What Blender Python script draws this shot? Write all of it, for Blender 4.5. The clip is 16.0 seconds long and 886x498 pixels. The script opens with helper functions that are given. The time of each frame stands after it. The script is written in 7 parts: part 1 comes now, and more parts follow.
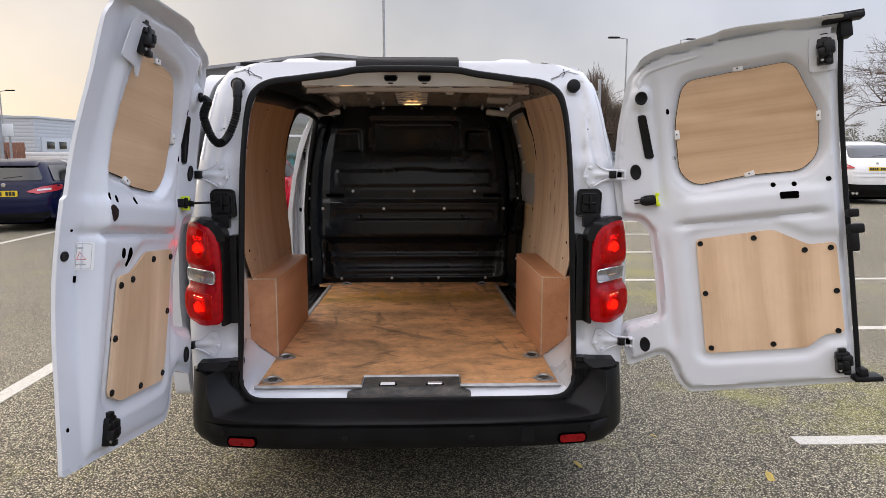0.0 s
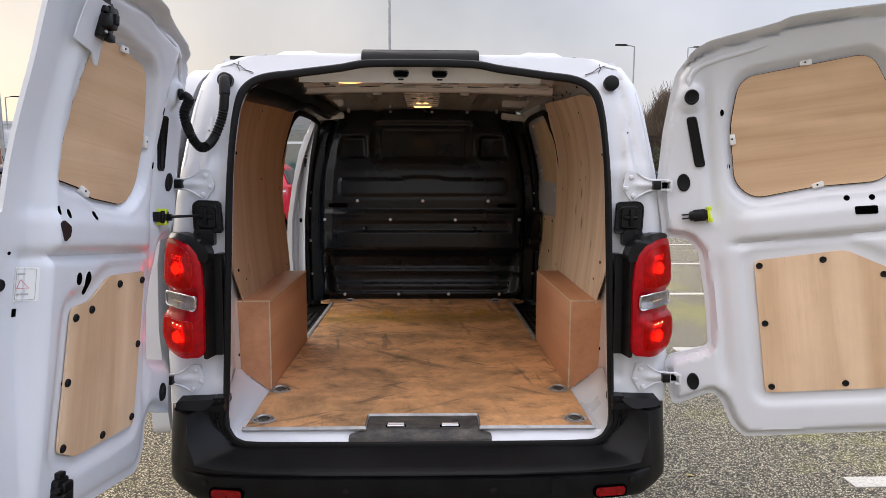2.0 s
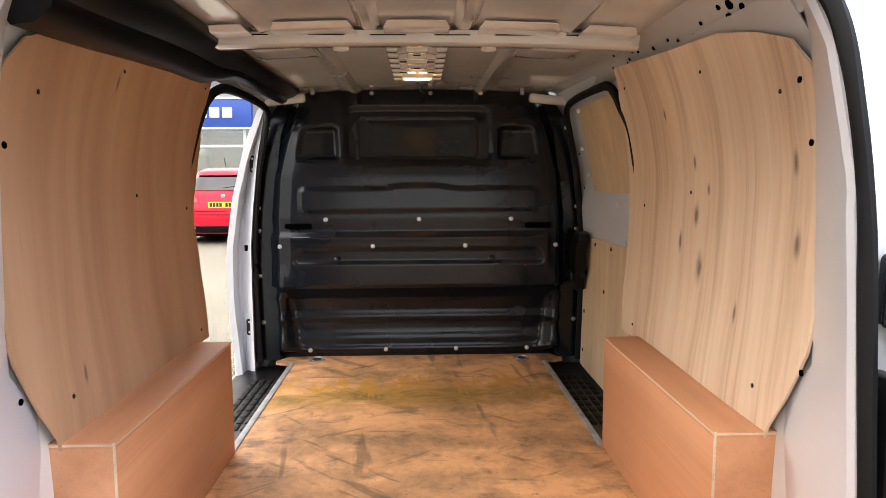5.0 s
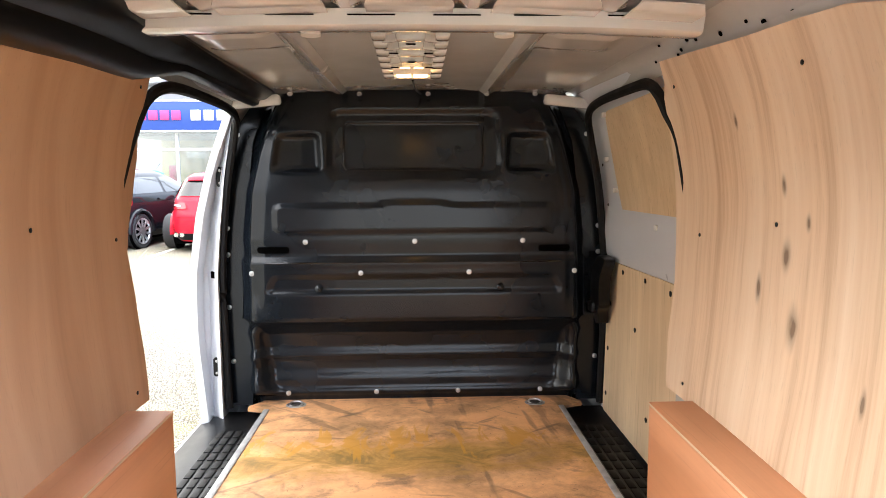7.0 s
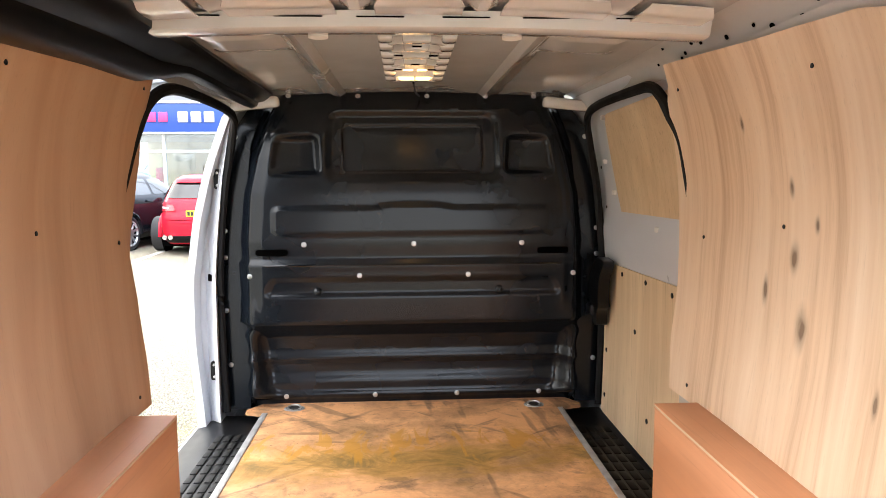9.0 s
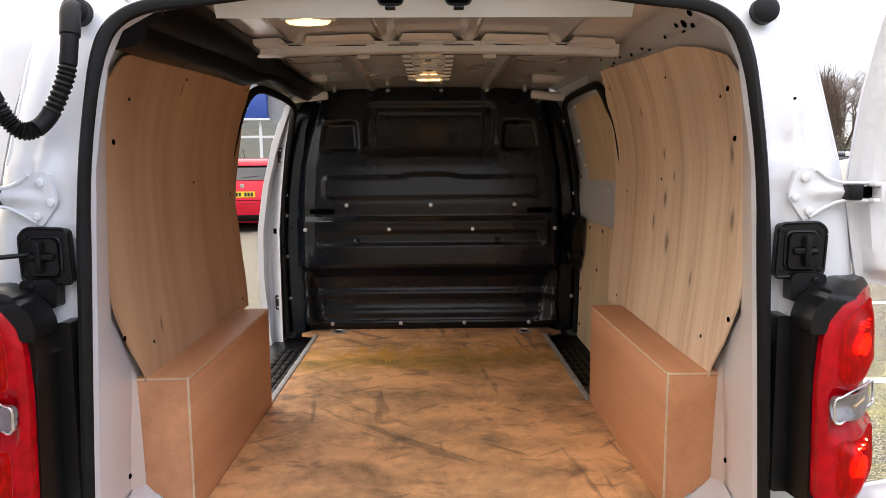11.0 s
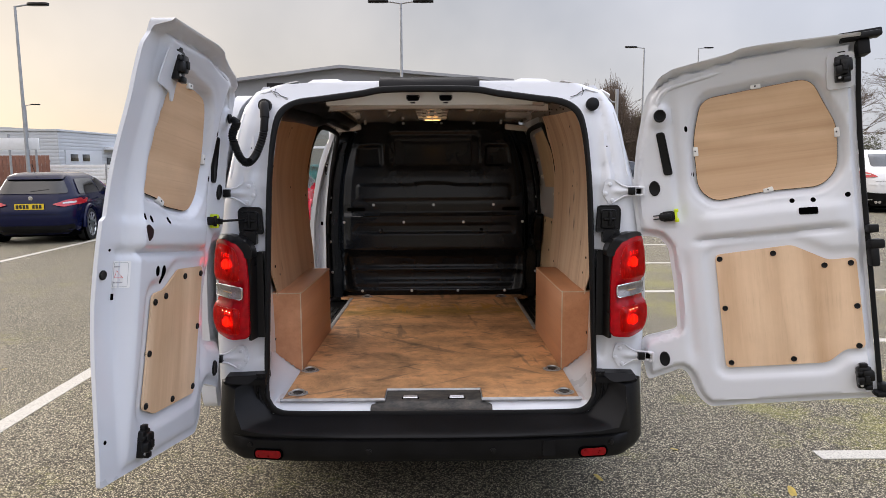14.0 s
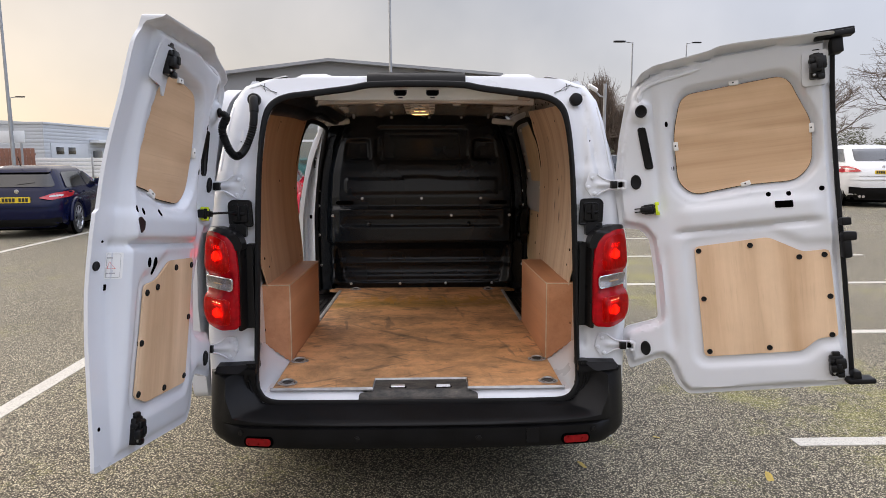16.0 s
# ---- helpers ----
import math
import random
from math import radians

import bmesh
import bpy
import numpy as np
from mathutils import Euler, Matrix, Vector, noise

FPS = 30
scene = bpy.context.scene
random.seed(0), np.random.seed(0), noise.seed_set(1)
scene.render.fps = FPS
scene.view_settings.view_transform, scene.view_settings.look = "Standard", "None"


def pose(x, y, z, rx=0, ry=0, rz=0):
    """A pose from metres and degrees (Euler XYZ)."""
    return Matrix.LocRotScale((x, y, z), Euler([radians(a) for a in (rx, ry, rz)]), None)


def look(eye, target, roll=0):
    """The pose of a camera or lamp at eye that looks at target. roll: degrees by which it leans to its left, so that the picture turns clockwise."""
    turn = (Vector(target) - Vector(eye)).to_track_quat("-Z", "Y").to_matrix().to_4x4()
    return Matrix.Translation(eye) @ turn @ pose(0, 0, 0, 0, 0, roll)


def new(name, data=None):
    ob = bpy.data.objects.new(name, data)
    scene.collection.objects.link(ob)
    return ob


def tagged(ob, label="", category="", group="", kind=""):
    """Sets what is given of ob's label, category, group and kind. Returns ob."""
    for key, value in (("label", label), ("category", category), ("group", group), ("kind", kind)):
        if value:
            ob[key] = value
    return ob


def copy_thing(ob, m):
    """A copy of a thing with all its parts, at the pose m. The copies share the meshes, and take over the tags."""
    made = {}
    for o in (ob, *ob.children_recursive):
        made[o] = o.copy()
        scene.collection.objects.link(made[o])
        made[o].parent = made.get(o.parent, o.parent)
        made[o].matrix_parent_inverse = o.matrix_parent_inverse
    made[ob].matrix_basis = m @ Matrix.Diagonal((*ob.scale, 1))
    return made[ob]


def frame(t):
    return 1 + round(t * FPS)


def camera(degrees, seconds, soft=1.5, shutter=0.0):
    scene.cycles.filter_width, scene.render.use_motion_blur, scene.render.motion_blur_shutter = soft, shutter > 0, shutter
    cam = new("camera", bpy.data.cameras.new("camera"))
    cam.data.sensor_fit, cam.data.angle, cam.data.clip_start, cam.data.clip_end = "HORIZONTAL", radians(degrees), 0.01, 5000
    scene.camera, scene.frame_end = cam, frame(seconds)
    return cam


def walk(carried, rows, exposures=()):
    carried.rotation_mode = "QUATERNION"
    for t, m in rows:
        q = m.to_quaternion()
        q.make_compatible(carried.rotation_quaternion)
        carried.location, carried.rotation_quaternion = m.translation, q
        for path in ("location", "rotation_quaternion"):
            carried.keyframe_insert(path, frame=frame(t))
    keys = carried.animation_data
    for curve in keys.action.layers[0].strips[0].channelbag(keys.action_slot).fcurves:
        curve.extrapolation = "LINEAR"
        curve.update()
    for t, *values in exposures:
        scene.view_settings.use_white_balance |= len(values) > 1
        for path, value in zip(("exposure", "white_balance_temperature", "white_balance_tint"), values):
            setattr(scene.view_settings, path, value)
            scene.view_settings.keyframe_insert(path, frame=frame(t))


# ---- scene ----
cam = camera(67.2, 16.0, soft=0.62)
PATH = [
    (0, (0.052, -2.753, 1.472), (0.117, -0.769, 1.227), 0.0),
    (0.5, (0.067, -2.758, 1.475), (0.125, -0.773, 1.238), -0.1),
    (1, (0.082, -2.73, 1.47), (0.135, -0.744, 1.24), -0.0),
    (1.5, (0.045, -2.557, 1.47), (0.098, -0.57, 1.244), 0.2),
    (2, (0.019, -2.399, 1.476), (0.071, -0.412, 1.253), 0.2),
    (2.5, (0.054, -2.137, 1.479), (0.078, -0.148, 1.268), 0.0),
    (3, (0.048, -1.931, 1.479), (0.05, 0.058, 1.273), -0.1),
    (3.5, (0.006, -1.667, 1.486), (0.033, 0.322, 1.283), -0.2),
    (4, (0.006, -1.452, 1.471), (0.048, 0.537, 1.264), -0.3),
    (6.5, (0.004, -0.637, 1.542), (0.1, 1.348, 1.324), -0.1),
    (7, (0.013, -0.587, 1.546), (0.088, 1.4, 1.338), -0.3),
    (7.5, (0.01, -0.561, 1.545), (0.079, 1.429, 1.357), -0.5),
    (8, (-0.008, -0.551, 1.549), (0.076, 1.44, 1.375), -0.5),
    (8.5, (-0.02, -0.558, 1.551), (0.08, 1.432, 1.378), -0.3),
    (9, (-0.032, -0.582, 1.547), (0.079, 1.405, 1.345), -0.3),
    (9.2, (-0.036, -0.613, 1.545), (0.077, 1.372, 1.328), -0.3),
    (11.5, (0.021, -1.664, 1.482), (0.029, 0.321, 1.237), -0.4),
    (12, (0.006, -1.921, 1.49), (0.009, 0.064, 1.243), -0.4),
    (12.5, (-0.025, -2.184, 1.504), (-0.024, -0.198, 1.265), -0.3),
    (13, (0.035, -2.448, 1.49), (0.027, -0.461, 1.269), -0.2),
    (13.5, (0.059, -2.656, 1.509), (0.046, -0.668, 1.289), -0.3),
    (14, (0.033, -2.8, 1.502), (0.047, -0.811, 1.286), -0.3),
    (14.5, (0.037, -2.85, 1.5), (0.072, -0.862, 1.287), -0.2),
    (15, (0.038, -2.861, 1.499), (0.085, -0.874, 1.281), -0.3),
    (15.5, (0.047, -2.859, 1.499), (0.093, -0.873, 1.272), -0.2),
    (16, (0.043, -2.858, 1.501), (0.089, -0.872, 1.267), -0.2),
]
# seconds, stops, kelvin, tint
EXPOSURES = [(0.0, 0.24, 6500, 10.0), (2.0, 0.34, 6500, 10.0), (3.5, 0.55, 6700, 10.0), (4.2, 1.0, 6700, 10.0), (6.3, 2.3, 6100, 5.0), (9.2, 2.3, 6100, 5.0), (11.5, 0.62, 6750, 10.0), (12.5, 0.38, 6650, 10.0), (13.5, 0.26, 6500, 10.0), (14.5, 0.22, 6500, 10.0), (16.0, 0.22, 6500, 10.0)]
SKY = 0.8

# the load bay slopes 1.2 degrees down towards the cab: the unladen tail of the van stands high
V = pose(0, 0, 0, -1.2)
walk(cam, [(t, V @ look(eye, target, roll)) for t, eye, target, roll in PATH], EXPOSURES)

# ---------------------------------------------------------------- light
world = bpy.data.worlds.new("overcast_sky")
scene.world = world
world.use_nodes = True
wt = world.node_tree
wt.nodes.clear()
SUN_ELEVATION, SUN_ROTATION = radians(16), radians(-48)


def wire(tree, kind, **inputs):
    """A node with its inputs set: values, or sockets to link from."""
    n = tree.nodes.new(kind)
    for key, value in inputs.items():
        name = key.replace("_", " ")
        if name in n.inputs:
            socket = n.inputs[name]
        else:
            socket = n.inputs[int(key[1:])]
        if isinstance(value, bpy.types.NodeSocket):
            tree.links.new(value, socket)
        else:
            socket.default_value = value
    return n


def ramp(tree, fac, stops, mode="LINEAR"):
    n = tree.nodes.new("ShaderNodeValToRGB")
    n.color_ramp.interpolation = mode
    el = n.color_ramp.elements
    while len(el) < len(stops):
        el.new(0.5)
    for e, (pos, col) in zip(el, stops):
        e.position = pos
        e.color = (*col, 1) if len(col) == 3 else col
    tree.links.new(fac, n.inputs[0])
    return n.outputs[0]


def mixed(tree, fac, a, b, blend="MIX"):
    n = tree.nodes.new("ShaderNodeMix")
    n.data_type, n.blend_type = "RGBA", blend
    for socket, value in ((n.inputs[0], fac), (n.inputs[6], a), (n.inputs[7], b)):
        if isinstance(value, bpy.types.NodeSocket):
            tree.links.new(value, socket)
        elif socket.type == "RGBA":
            socket.default_value = (*value, 1)
        else:
            socket.default_value = value
    return n.outputs[2]


def calc(tree, op, a, b=0.0, c=0.0):
    n = tree.nodes.new("ShaderNodeMath")
    n.operation = op
    for socket, value in zip(n.inputs, (a, b, c)):
        if isinstance(value, bpy.types.NodeSocket):
            tree.links.new(value, socket)
        else:
            socket.default_value = value
    return n.outputs[0]


sky = wire(wt, "ShaderNodeTexSky")
sky.sky_type, sky.sun_disc = "NISHITA", False
sky.sun_elevation, sky.sun_rotation = SUN_ELEVATION, SUN_ROTATION
sky.dust_density, sky.ozone_density = 2.0, 1.5
spot = wire(wt, "ShaderNodeTexCoord")
axes = wire(wt, "ShaderNodeSeparateXYZ", Vector=spot.outputs["Generated"])
cover = wire(wt, "ShaderNodeTexNoise", Vector=spot.outputs["Generated"], Scale=2.2, Detail=5.0, Roughness=0.5)
# a closed layer of cloud: thin and warm towards the low sun on the left, cool grey on the other side
side = calc(wt, "MULTIPLY_ADD", axes.outputs[0], 0.55, 0.5)
layer = ramp(wt, side, [(0.0, (0.88, 0.795, 0.7)), (0.45, (0.97, 0.935, 0.915)), (1.0, (0.83, 0.94, 1.17))])
layer = mixed(wt, 1.0, layer, ramp(wt, cover.outputs[0], [(0.32, (0.74, 0.76, 0.79)), (0.66, (1.14, 1.12, 1.1))]), "MULTIPLY")
high = ramp(wt, axes.outputs[2], [(0.0, (1.0, 0.92, 0.82)), (0.1, (0.9, 0.865, 0.83)), (0.24, (0.79, 0.795, 0.82)), (0.5, (2.4, 2.38, 2.4)), (1.0, (2.95, 2.92, 2.95))])
layer = mixed(wt, 1.0, layer, high, "MULTIPLY")
# unseen sky behind the camera, dimmed and cooled to tone down the doors
away = calc(wt, "MULTIPLY_ADD", axes.outputs[1], 0.5, 0.5)
layer = mixed(wt, 1.0, layer, ramp(wt, away, [(0.0, (0.9, 0.92, 0.98)), (0.55, (0.98, 0.98, 1.01)), (0.85, (1.0, 1.0, 1.0))]), "MULTIPLY")
thin = mixed(wt, 1.0, sky.outputs[0], (0.12, 0.12, 0.12), "MULTIPLY")
air = mixed(wt, 0.88, thin, layer)
back = wire(wt, "ShaderNodeBackground", Color=air, Strength=SKY)
wt.links.new(back.outputs[0], wire(wt, "ShaderNodeOutputWorld").inputs[0])

sun = new("sun", bpy.data.lights.new("sun", "SUN"))
sun.data.energy, sun.data.angle, sun.data.color = 0.6, radians(25), (1.0, 0.93, 0.85)
toward = Vector((math.sin(SUN_ROTATION) * math.cos(SUN_ELEVATION), math.cos(SUN_ROTATION) * math.cos(SUN_ELEVATION), math.sin(SUN_ELEVATION)))
sun.matrix_world = look(toward * 50, (0, 0, 0))


# ---------------------------------------------------------------- materials
def material(name):
    m = bpy.data.materials.new(name)
    m.use_nodes = True
    tree = m.node_tree
    return m, tree, tree.nodes["Principled BSDF"]


def coords(tree, scale=(1, 1, 1), kind="Object", turn=(0, 0, 0)):
    tc = wire(tree, "ShaderNodeTexCoord")
    return wire(tree, "ShaderNodeMapping", Vector=tc.outputs[kind], Scale=scale, Rotation=turn).outputs[0]


def turned_coords(tree, angle, scale):
    """Coordinates turned about z first and stretched afterwards."""
    return wire(tree, "ShaderNodeMapping", Vector=coords(tree, turn=(0, 0, angle)), Scale=scale).outputs[0]


def relief(tree, bsdf, height, strength=0.2, distance=0.002):
    b = wire(tree, "ShaderNodeBump", Height=height, Strength=strength, Distance=distance)
    tree.links.new(b.outputs[0], bsdf.inputs["Normal"])


def coated(name, color, rough=0.35, metal=0.0, spread=0.12, scale=5.0, fine=180.0, bump=0.05, coat=0.0, spec=0.5):
    """Paint, plastic, rubber or metal with mottling at two sizes and a fine relief."""
    m, t, b = material(name)
    p = coords(t)
    big = wire(t, "ShaderNodeTexNoise", Vector=p, Scale=scale, Detail=4.0).outputs[0]
    small = wire(t, "ShaderNodeTexNoise", Vector=p, Scale=fine, Detail=2.0).outputs[0]
    low = tuple(c * (1 - spread) for c in color)
    high_c = tuple(min(1, c * (1 + spread)) for c in color)
    col = ramp(t, big, [(0.3, low), (0.7, high_c)])
    t.links.new(col, b.inputs["Base Color"])
    r = calc(t, "MULTIPLY_ADD", big, rough * 0.5, rough * 0.75)
    t.links.new(r, b.inputs["Roughness"])
    b.inputs["Metallic"].default_value = metal
    b.inputs["Specular IOR Level"].default_value = spec
    b.inputs["Coat Weight"].default_value = coat
    b.inputs["Coat Roughness"].default_value = 0.06
    if bump:
        relief(t, b, small, bump, 0.001)
    return m


def plywood(name, dark, pale, along="z", lines=9.0, knots=0.0, stain=0.25, rough=0.55, wide=2.2, pore=0.4, fig=0.3, thin=24.0):
    """Veneer: stretched figure with flame-like contour lines, pores and a few knots."""
    m, t, b = material(name)
    stretch = {"z": (1, 1, 0.16), "y": (1, 0.12, 1), "x": (0.14, 1, 1), "d": (0.35, 0.35, 1)}[along]
    p = coords(t, stretch)
    field = wire(t, "ShaderNodeTexNoise", Vector=p, Scale=wide, Detail=2.0, Roughness=0.4, Distortion=0.5).outputs[0]
    wave = calc(t, "SINE", calc(t, "MULTIPLY", field, lines * 6.28))
    wave = calc(t, "MULTIPLY_ADD", wave, 0.5, 0.5)
    streak = wire(t, "ShaderNodeTexNoise", Vector=coords(t, tuple(1 if s == 1 else s * 0.14 for s in stretch)), Scale=thin, Detail=5.0, Roughness=0.65).outputs[0]
    pores = wire(t, "ShaderNodeTexNoise", Vector=coords(t, tuple(1 if s == 1 else s * 0.15 for s in stretch)), Scale=160.0, Detail=2.0).outputs[0]
    mix_f = calc(t, "MULTIPLY_ADD", wave, fig, calc(t, "MULTIPLY", streak, 1.05 - fig))
    col = ramp(t, mix_f, [(0.22, dark), (0.5, tuple((a + c) / 2 for a, c in zip(dark, pale))), (0.8, pale)])
    patch = wire(t, "ShaderNodeTexNoise", Vector=coords(t), Scale=3.0, Detail=5.0, Roughness=0.6).outputs[0]
    col = mixed(t, ramp(t, patch, [(0.45, (0, 0, 0)), (0.8, (stain, stain, stain))]), col, tuple(c * 0.5 for c in dark))
    col = mixed(t, ramp(t, pores, [(0.28, (pore, pore, pore)), (0.4, (0, 0, 0))]), col, tuple(c * 0.55 for c in dark))
    if knots:
        cell = wire(t, "ShaderNodeTexVoronoi", Vector=coords(t, tuple(1 if s == 1 else 0.45 for s in stretch)), Scale=knots, Randomness=1.0)
        ring = ramp(t, cell.outputs["Distance"], [(0.035, (0.95, 0.95, 0.95)), (0.065, (0.55, 0.55, 0.55)), (0.15, (0.13, 0.13, 0.13)), (0.3, (0, 0, 0))])
        col = mixed(t, ring, col, tuple(c * 0.4 for c in dark))
    t.links.new(col, b.inputs["Base Color"])
    t.links.new(calc(t, "MULTIPLY_ADD", streak, 0.25, rough - 0.12), b.inputs["Roughness"])
    b.inputs["Specular IOR Level"].default_value = 0.35
    relief(t, b, calc(t, "ADD", streak, calc(t, "MULTIPLY", pores, 0.6)), 0.12, 0.001)
    return m


M_WHITE = coated("white_body_paint", (0.655, 0.672, 0.71), 0.3, spread=0.03, scale=2.5, fine=9.0, bump=0.02, coat=0.6)
M_INNER = coated("thin_white_primer", (0.68, 0.665, 0.64), 0.22, spread=0.07, scale=4.0, fine=30.0, bump=0.03, coat=1.0)
M_PLASTIC = coated("grained_black_plastic", (0.005, 0.005, 0.0056), 0.42, spread=0.35, scale=7.0, fine=420.0, bump=0.2, spec=0.17)
M_TRIM = coated("smooth_black_plastic", (0.004, 0.004, 0.0044), 0.34, spread=0.3, scale=9.0, fine=150.0, bump=0.06, spec=0.26)
M_RUBBER = coated("black_rubber", (0.005, 0.005, 0.0054), 0.55, spread=0.3, scale=14.0, fine=300.0, bump=0.1, spec=0.22)
M_BULKHEAD = coated("satin_black_sheet_steel", (0.007, 0.0095, 0.0135), 0.2, spread=0.25, scale=3.5, fine=60.0, bump=0.012, spec=0.38)
M_HOLE = coated("dark_opening", (0.0015, 0.0015, 0.0015), 0.9, spread=0.3, bump=0.0, spec=0.0)
M_STEEL = coated("bare_zinc_steel", (0.55, 0.55, 0.55), 0.3, 1.0, 0.15, 30.0, 200.0, 0.08)
M_CHROME = coated("bright_metal", (0.75, 0.75, 0.76), 0.16, 1.0, 0.06, 20.0, 100.0, 0.02)
M_ALU = coated("scuffed_aluminium_edging", (0.36, 0.36, 0.36), 0.5, 0.35, 0.25, 22.0, 160.0, 0.2)
M_YELLOW = coated("yellow_green_plastic", (0.62, 0.75, 0.02), 0.4, spread=0.08)
M_LABEL = coated("white_paper_label", (0.8, 0.8, 0.79), 0.5, spread=0.03, bump=0.0)
M_LABEL_RED = coated("red_print", (0.6, 0.08, 0.06), 0.5, bump=0.0)
M_LABEL_GREY = coated("grey_print", (0.4, 0.4, 0.4), 0.5, bump=0.0)
M_CLIP = coated("white_plastic_clip", (0.72, 0.71, 0.68), 0.45, spread=0.05, bump=0.0)
M_PLY_DOOR = plywood("pale_birch_plywood", (0.57, 0.37, 0.22), (0.8, 0.58, 0.385), "z", 5.0, 3.4, 0.28, pore=0.12, fig=0.42, wide=3.2)
M_PLY_WINDOW = plywood("tan_plywood", (0.47, 0.292, 0.163), (0.69, 0.478, 0.3), "x", 6.0, 0, 0.28, pore=0.12, fig=0.24, wide=2.8)


def veneer(name, stops, knots=(), bend=0.2, broad=13.0, fine_w=0.4, rough=0.5):
    """Rotary-cut facing of the side linings: long upright bands whose grain bends round the knots."""
    m, t, b = material(name)
    ax = wire(t, "ShaderNodeSeparateXYZ", Vector=coords(t))
    flow = wire(t, "ShaderNodeTexNoise", Vector=coords(t, (0.0, 1, 0.24)), Scale=2.6, Detail=2.5, Roughness=0.5).outputs[0]
    across = calc(t, "ADD", ax.outputs[1], calc(t, "MULTIPLY", calc(t, "SUBTRACT", flow, 0.5), bend))
    near = None
    for y0, z0, size in knots:
        dy = calc(t, "MULTIPLY", calc(t, "SUBTRACT", across, y0), 1.0 / size)
        dz = calc(t, "MULTIPLY", calc(t, "SUBTRACT", ax.outputs[2], z0), 0.36 / size)
        d2 = calc(t, "MULTIPLY_ADD", dy, dy, calc(t, "MULTIPLY", dz, dz))
        one = calc(t, "DIVIDE", 1.0, calc(t, "ADD", 1.0, calc(t, "MULTIPLY", d2, d2)))
        near = one if near is None else calc(t, "MAXIMUM", near, one)
    if knots:
        across = calc(t, "MULTIPLY_ADD", near, 0.016, across)
    lay = wire(t, "ShaderNodeCombineXYZ", X=across, Y=calc(t, "MULTIPLY", ax.outputs[2], 0.035)).outputs[0]
    band = wire(t, "ShaderNodeTexNoise", Vector=lay, Scale=broad, Detail=3.0, Roughness=0.55).outputs[0]
    line_n = wire(t, "ShaderNodeTexNoise", Vector=lay, Scale=broad * 5.5, Detail=5.0, Roughness=0.6).outputs[0]
    f = calc(t, "MULTIPLY_ADD", line_n, fine_w, calc(t, "MULTIPLY", band, 1.0 - fine_w))
    col = ramp(t, f, stops)
    tone = wire(t, "ShaderNodeTexNoise", Vector=coords(t, (1, 1, 0.5)), Scale=1.7, Detail=3.0).outputs[0]
    col = mixed(t, 1.0, col, ramp(t, tone, [(0.3, (0.88, 0.84, 0.8)), (0.7, (1.06, 1.04, 1.02))]), "MULTIPLY")
    if knots:
        rough_n = wire(t, "ShaderNodeTexNoise", Vector=coords(t, (1, 1, 0.4)), Scale=60.0, Detail=3.0).outputs[0]
        ring = ramp(t, calc(t, "MULTIPLY", near, calc(t, "MULTIPLY_ADD", rough_n, 0.8, 0.6)), [(0.08, (0, 0, 0)), (0.4, (0.3, 0.3, 0.3)), (0.75, (0.55, 0.55, 0.55)), (0.97, (0.92, 0.92, 0.92))])
        col = mixed(t, ring, col, tuple(c * 0.45 for c in stops[0][1]))
    pores = wire(t, "ShaderNodeTexNoise", Vector=coords(t, (1, 1, 0.03)), Scale=190.0, Detail=2.0).outputs[0]
    col = mixed(t, ramp(t, pores, [(0.28, (0.12, 0.12, 0.12)), (0.4, (0, 0, 0))]), col, tuple(c * 0.6 for c in stops[0][1]))
    t.links.new(col, b.inputs["Base Color"])
    t.links.new(calc(t, "MULTIPLY_ADD", line_n, 0.25, rough - 0.12), b.inputs["Roughness"])
    b.inputs["Specular IOR Level"].default_value = 0.35
    relief(t, b, calc(t, "ADD", line_n, calc(t, "MULTIPLY", pores, 0.5)), 0.12, 0.001)
    return m


M_PLY_RIGHT = veneer("knotty_pale_plywood", [(0.3, (0.4, 0.26, 0.165)), (0.39, (0.6, 0.425, 0.285)), (0.49, (0.77, 0.6, 0.435)), (0.68, (0.87, 0.735, 0.58))], [(0.71, 1.39, 0.009), (0.8, 1.31, 0.009), (0.68, 1.255, 0.012), (0.2, 1.36, 0.009), (0.72, 1.53, 0.006), (0.22, 1.52, 0.008), (0.88, 1.67, 0.005), (0.45, 1.18, 0.007), (0.66, 1.46, 0.005)], 0.12, 10.0, 0.32)
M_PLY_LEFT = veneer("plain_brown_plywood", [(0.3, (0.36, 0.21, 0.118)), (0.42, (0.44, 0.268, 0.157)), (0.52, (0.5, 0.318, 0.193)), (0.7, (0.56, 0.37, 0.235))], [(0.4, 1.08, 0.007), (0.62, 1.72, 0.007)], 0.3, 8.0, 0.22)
M_PLY_SLIDE = plywood("yellowish_plywood", (0.58, 0.42, 0.25), (0.8, 0.64, 0.43), "z", 3.0, 2.0, 0.2, 0.5)
M_PLY_BOX = plywood("reddish_brown_plywood", (0.43, 0.19, 0.088), (0.62, 0.305, 0.16), "y", 5.0, 0, 0.2, 0.5, pore=0.2)
M_PLY_EDGE = plywood("pale_plywood_edge", (0.42, 0.3, 0.19), (0.68, 0.54, 0.38), "y", 5.0, 0, 0.1, 0.6)


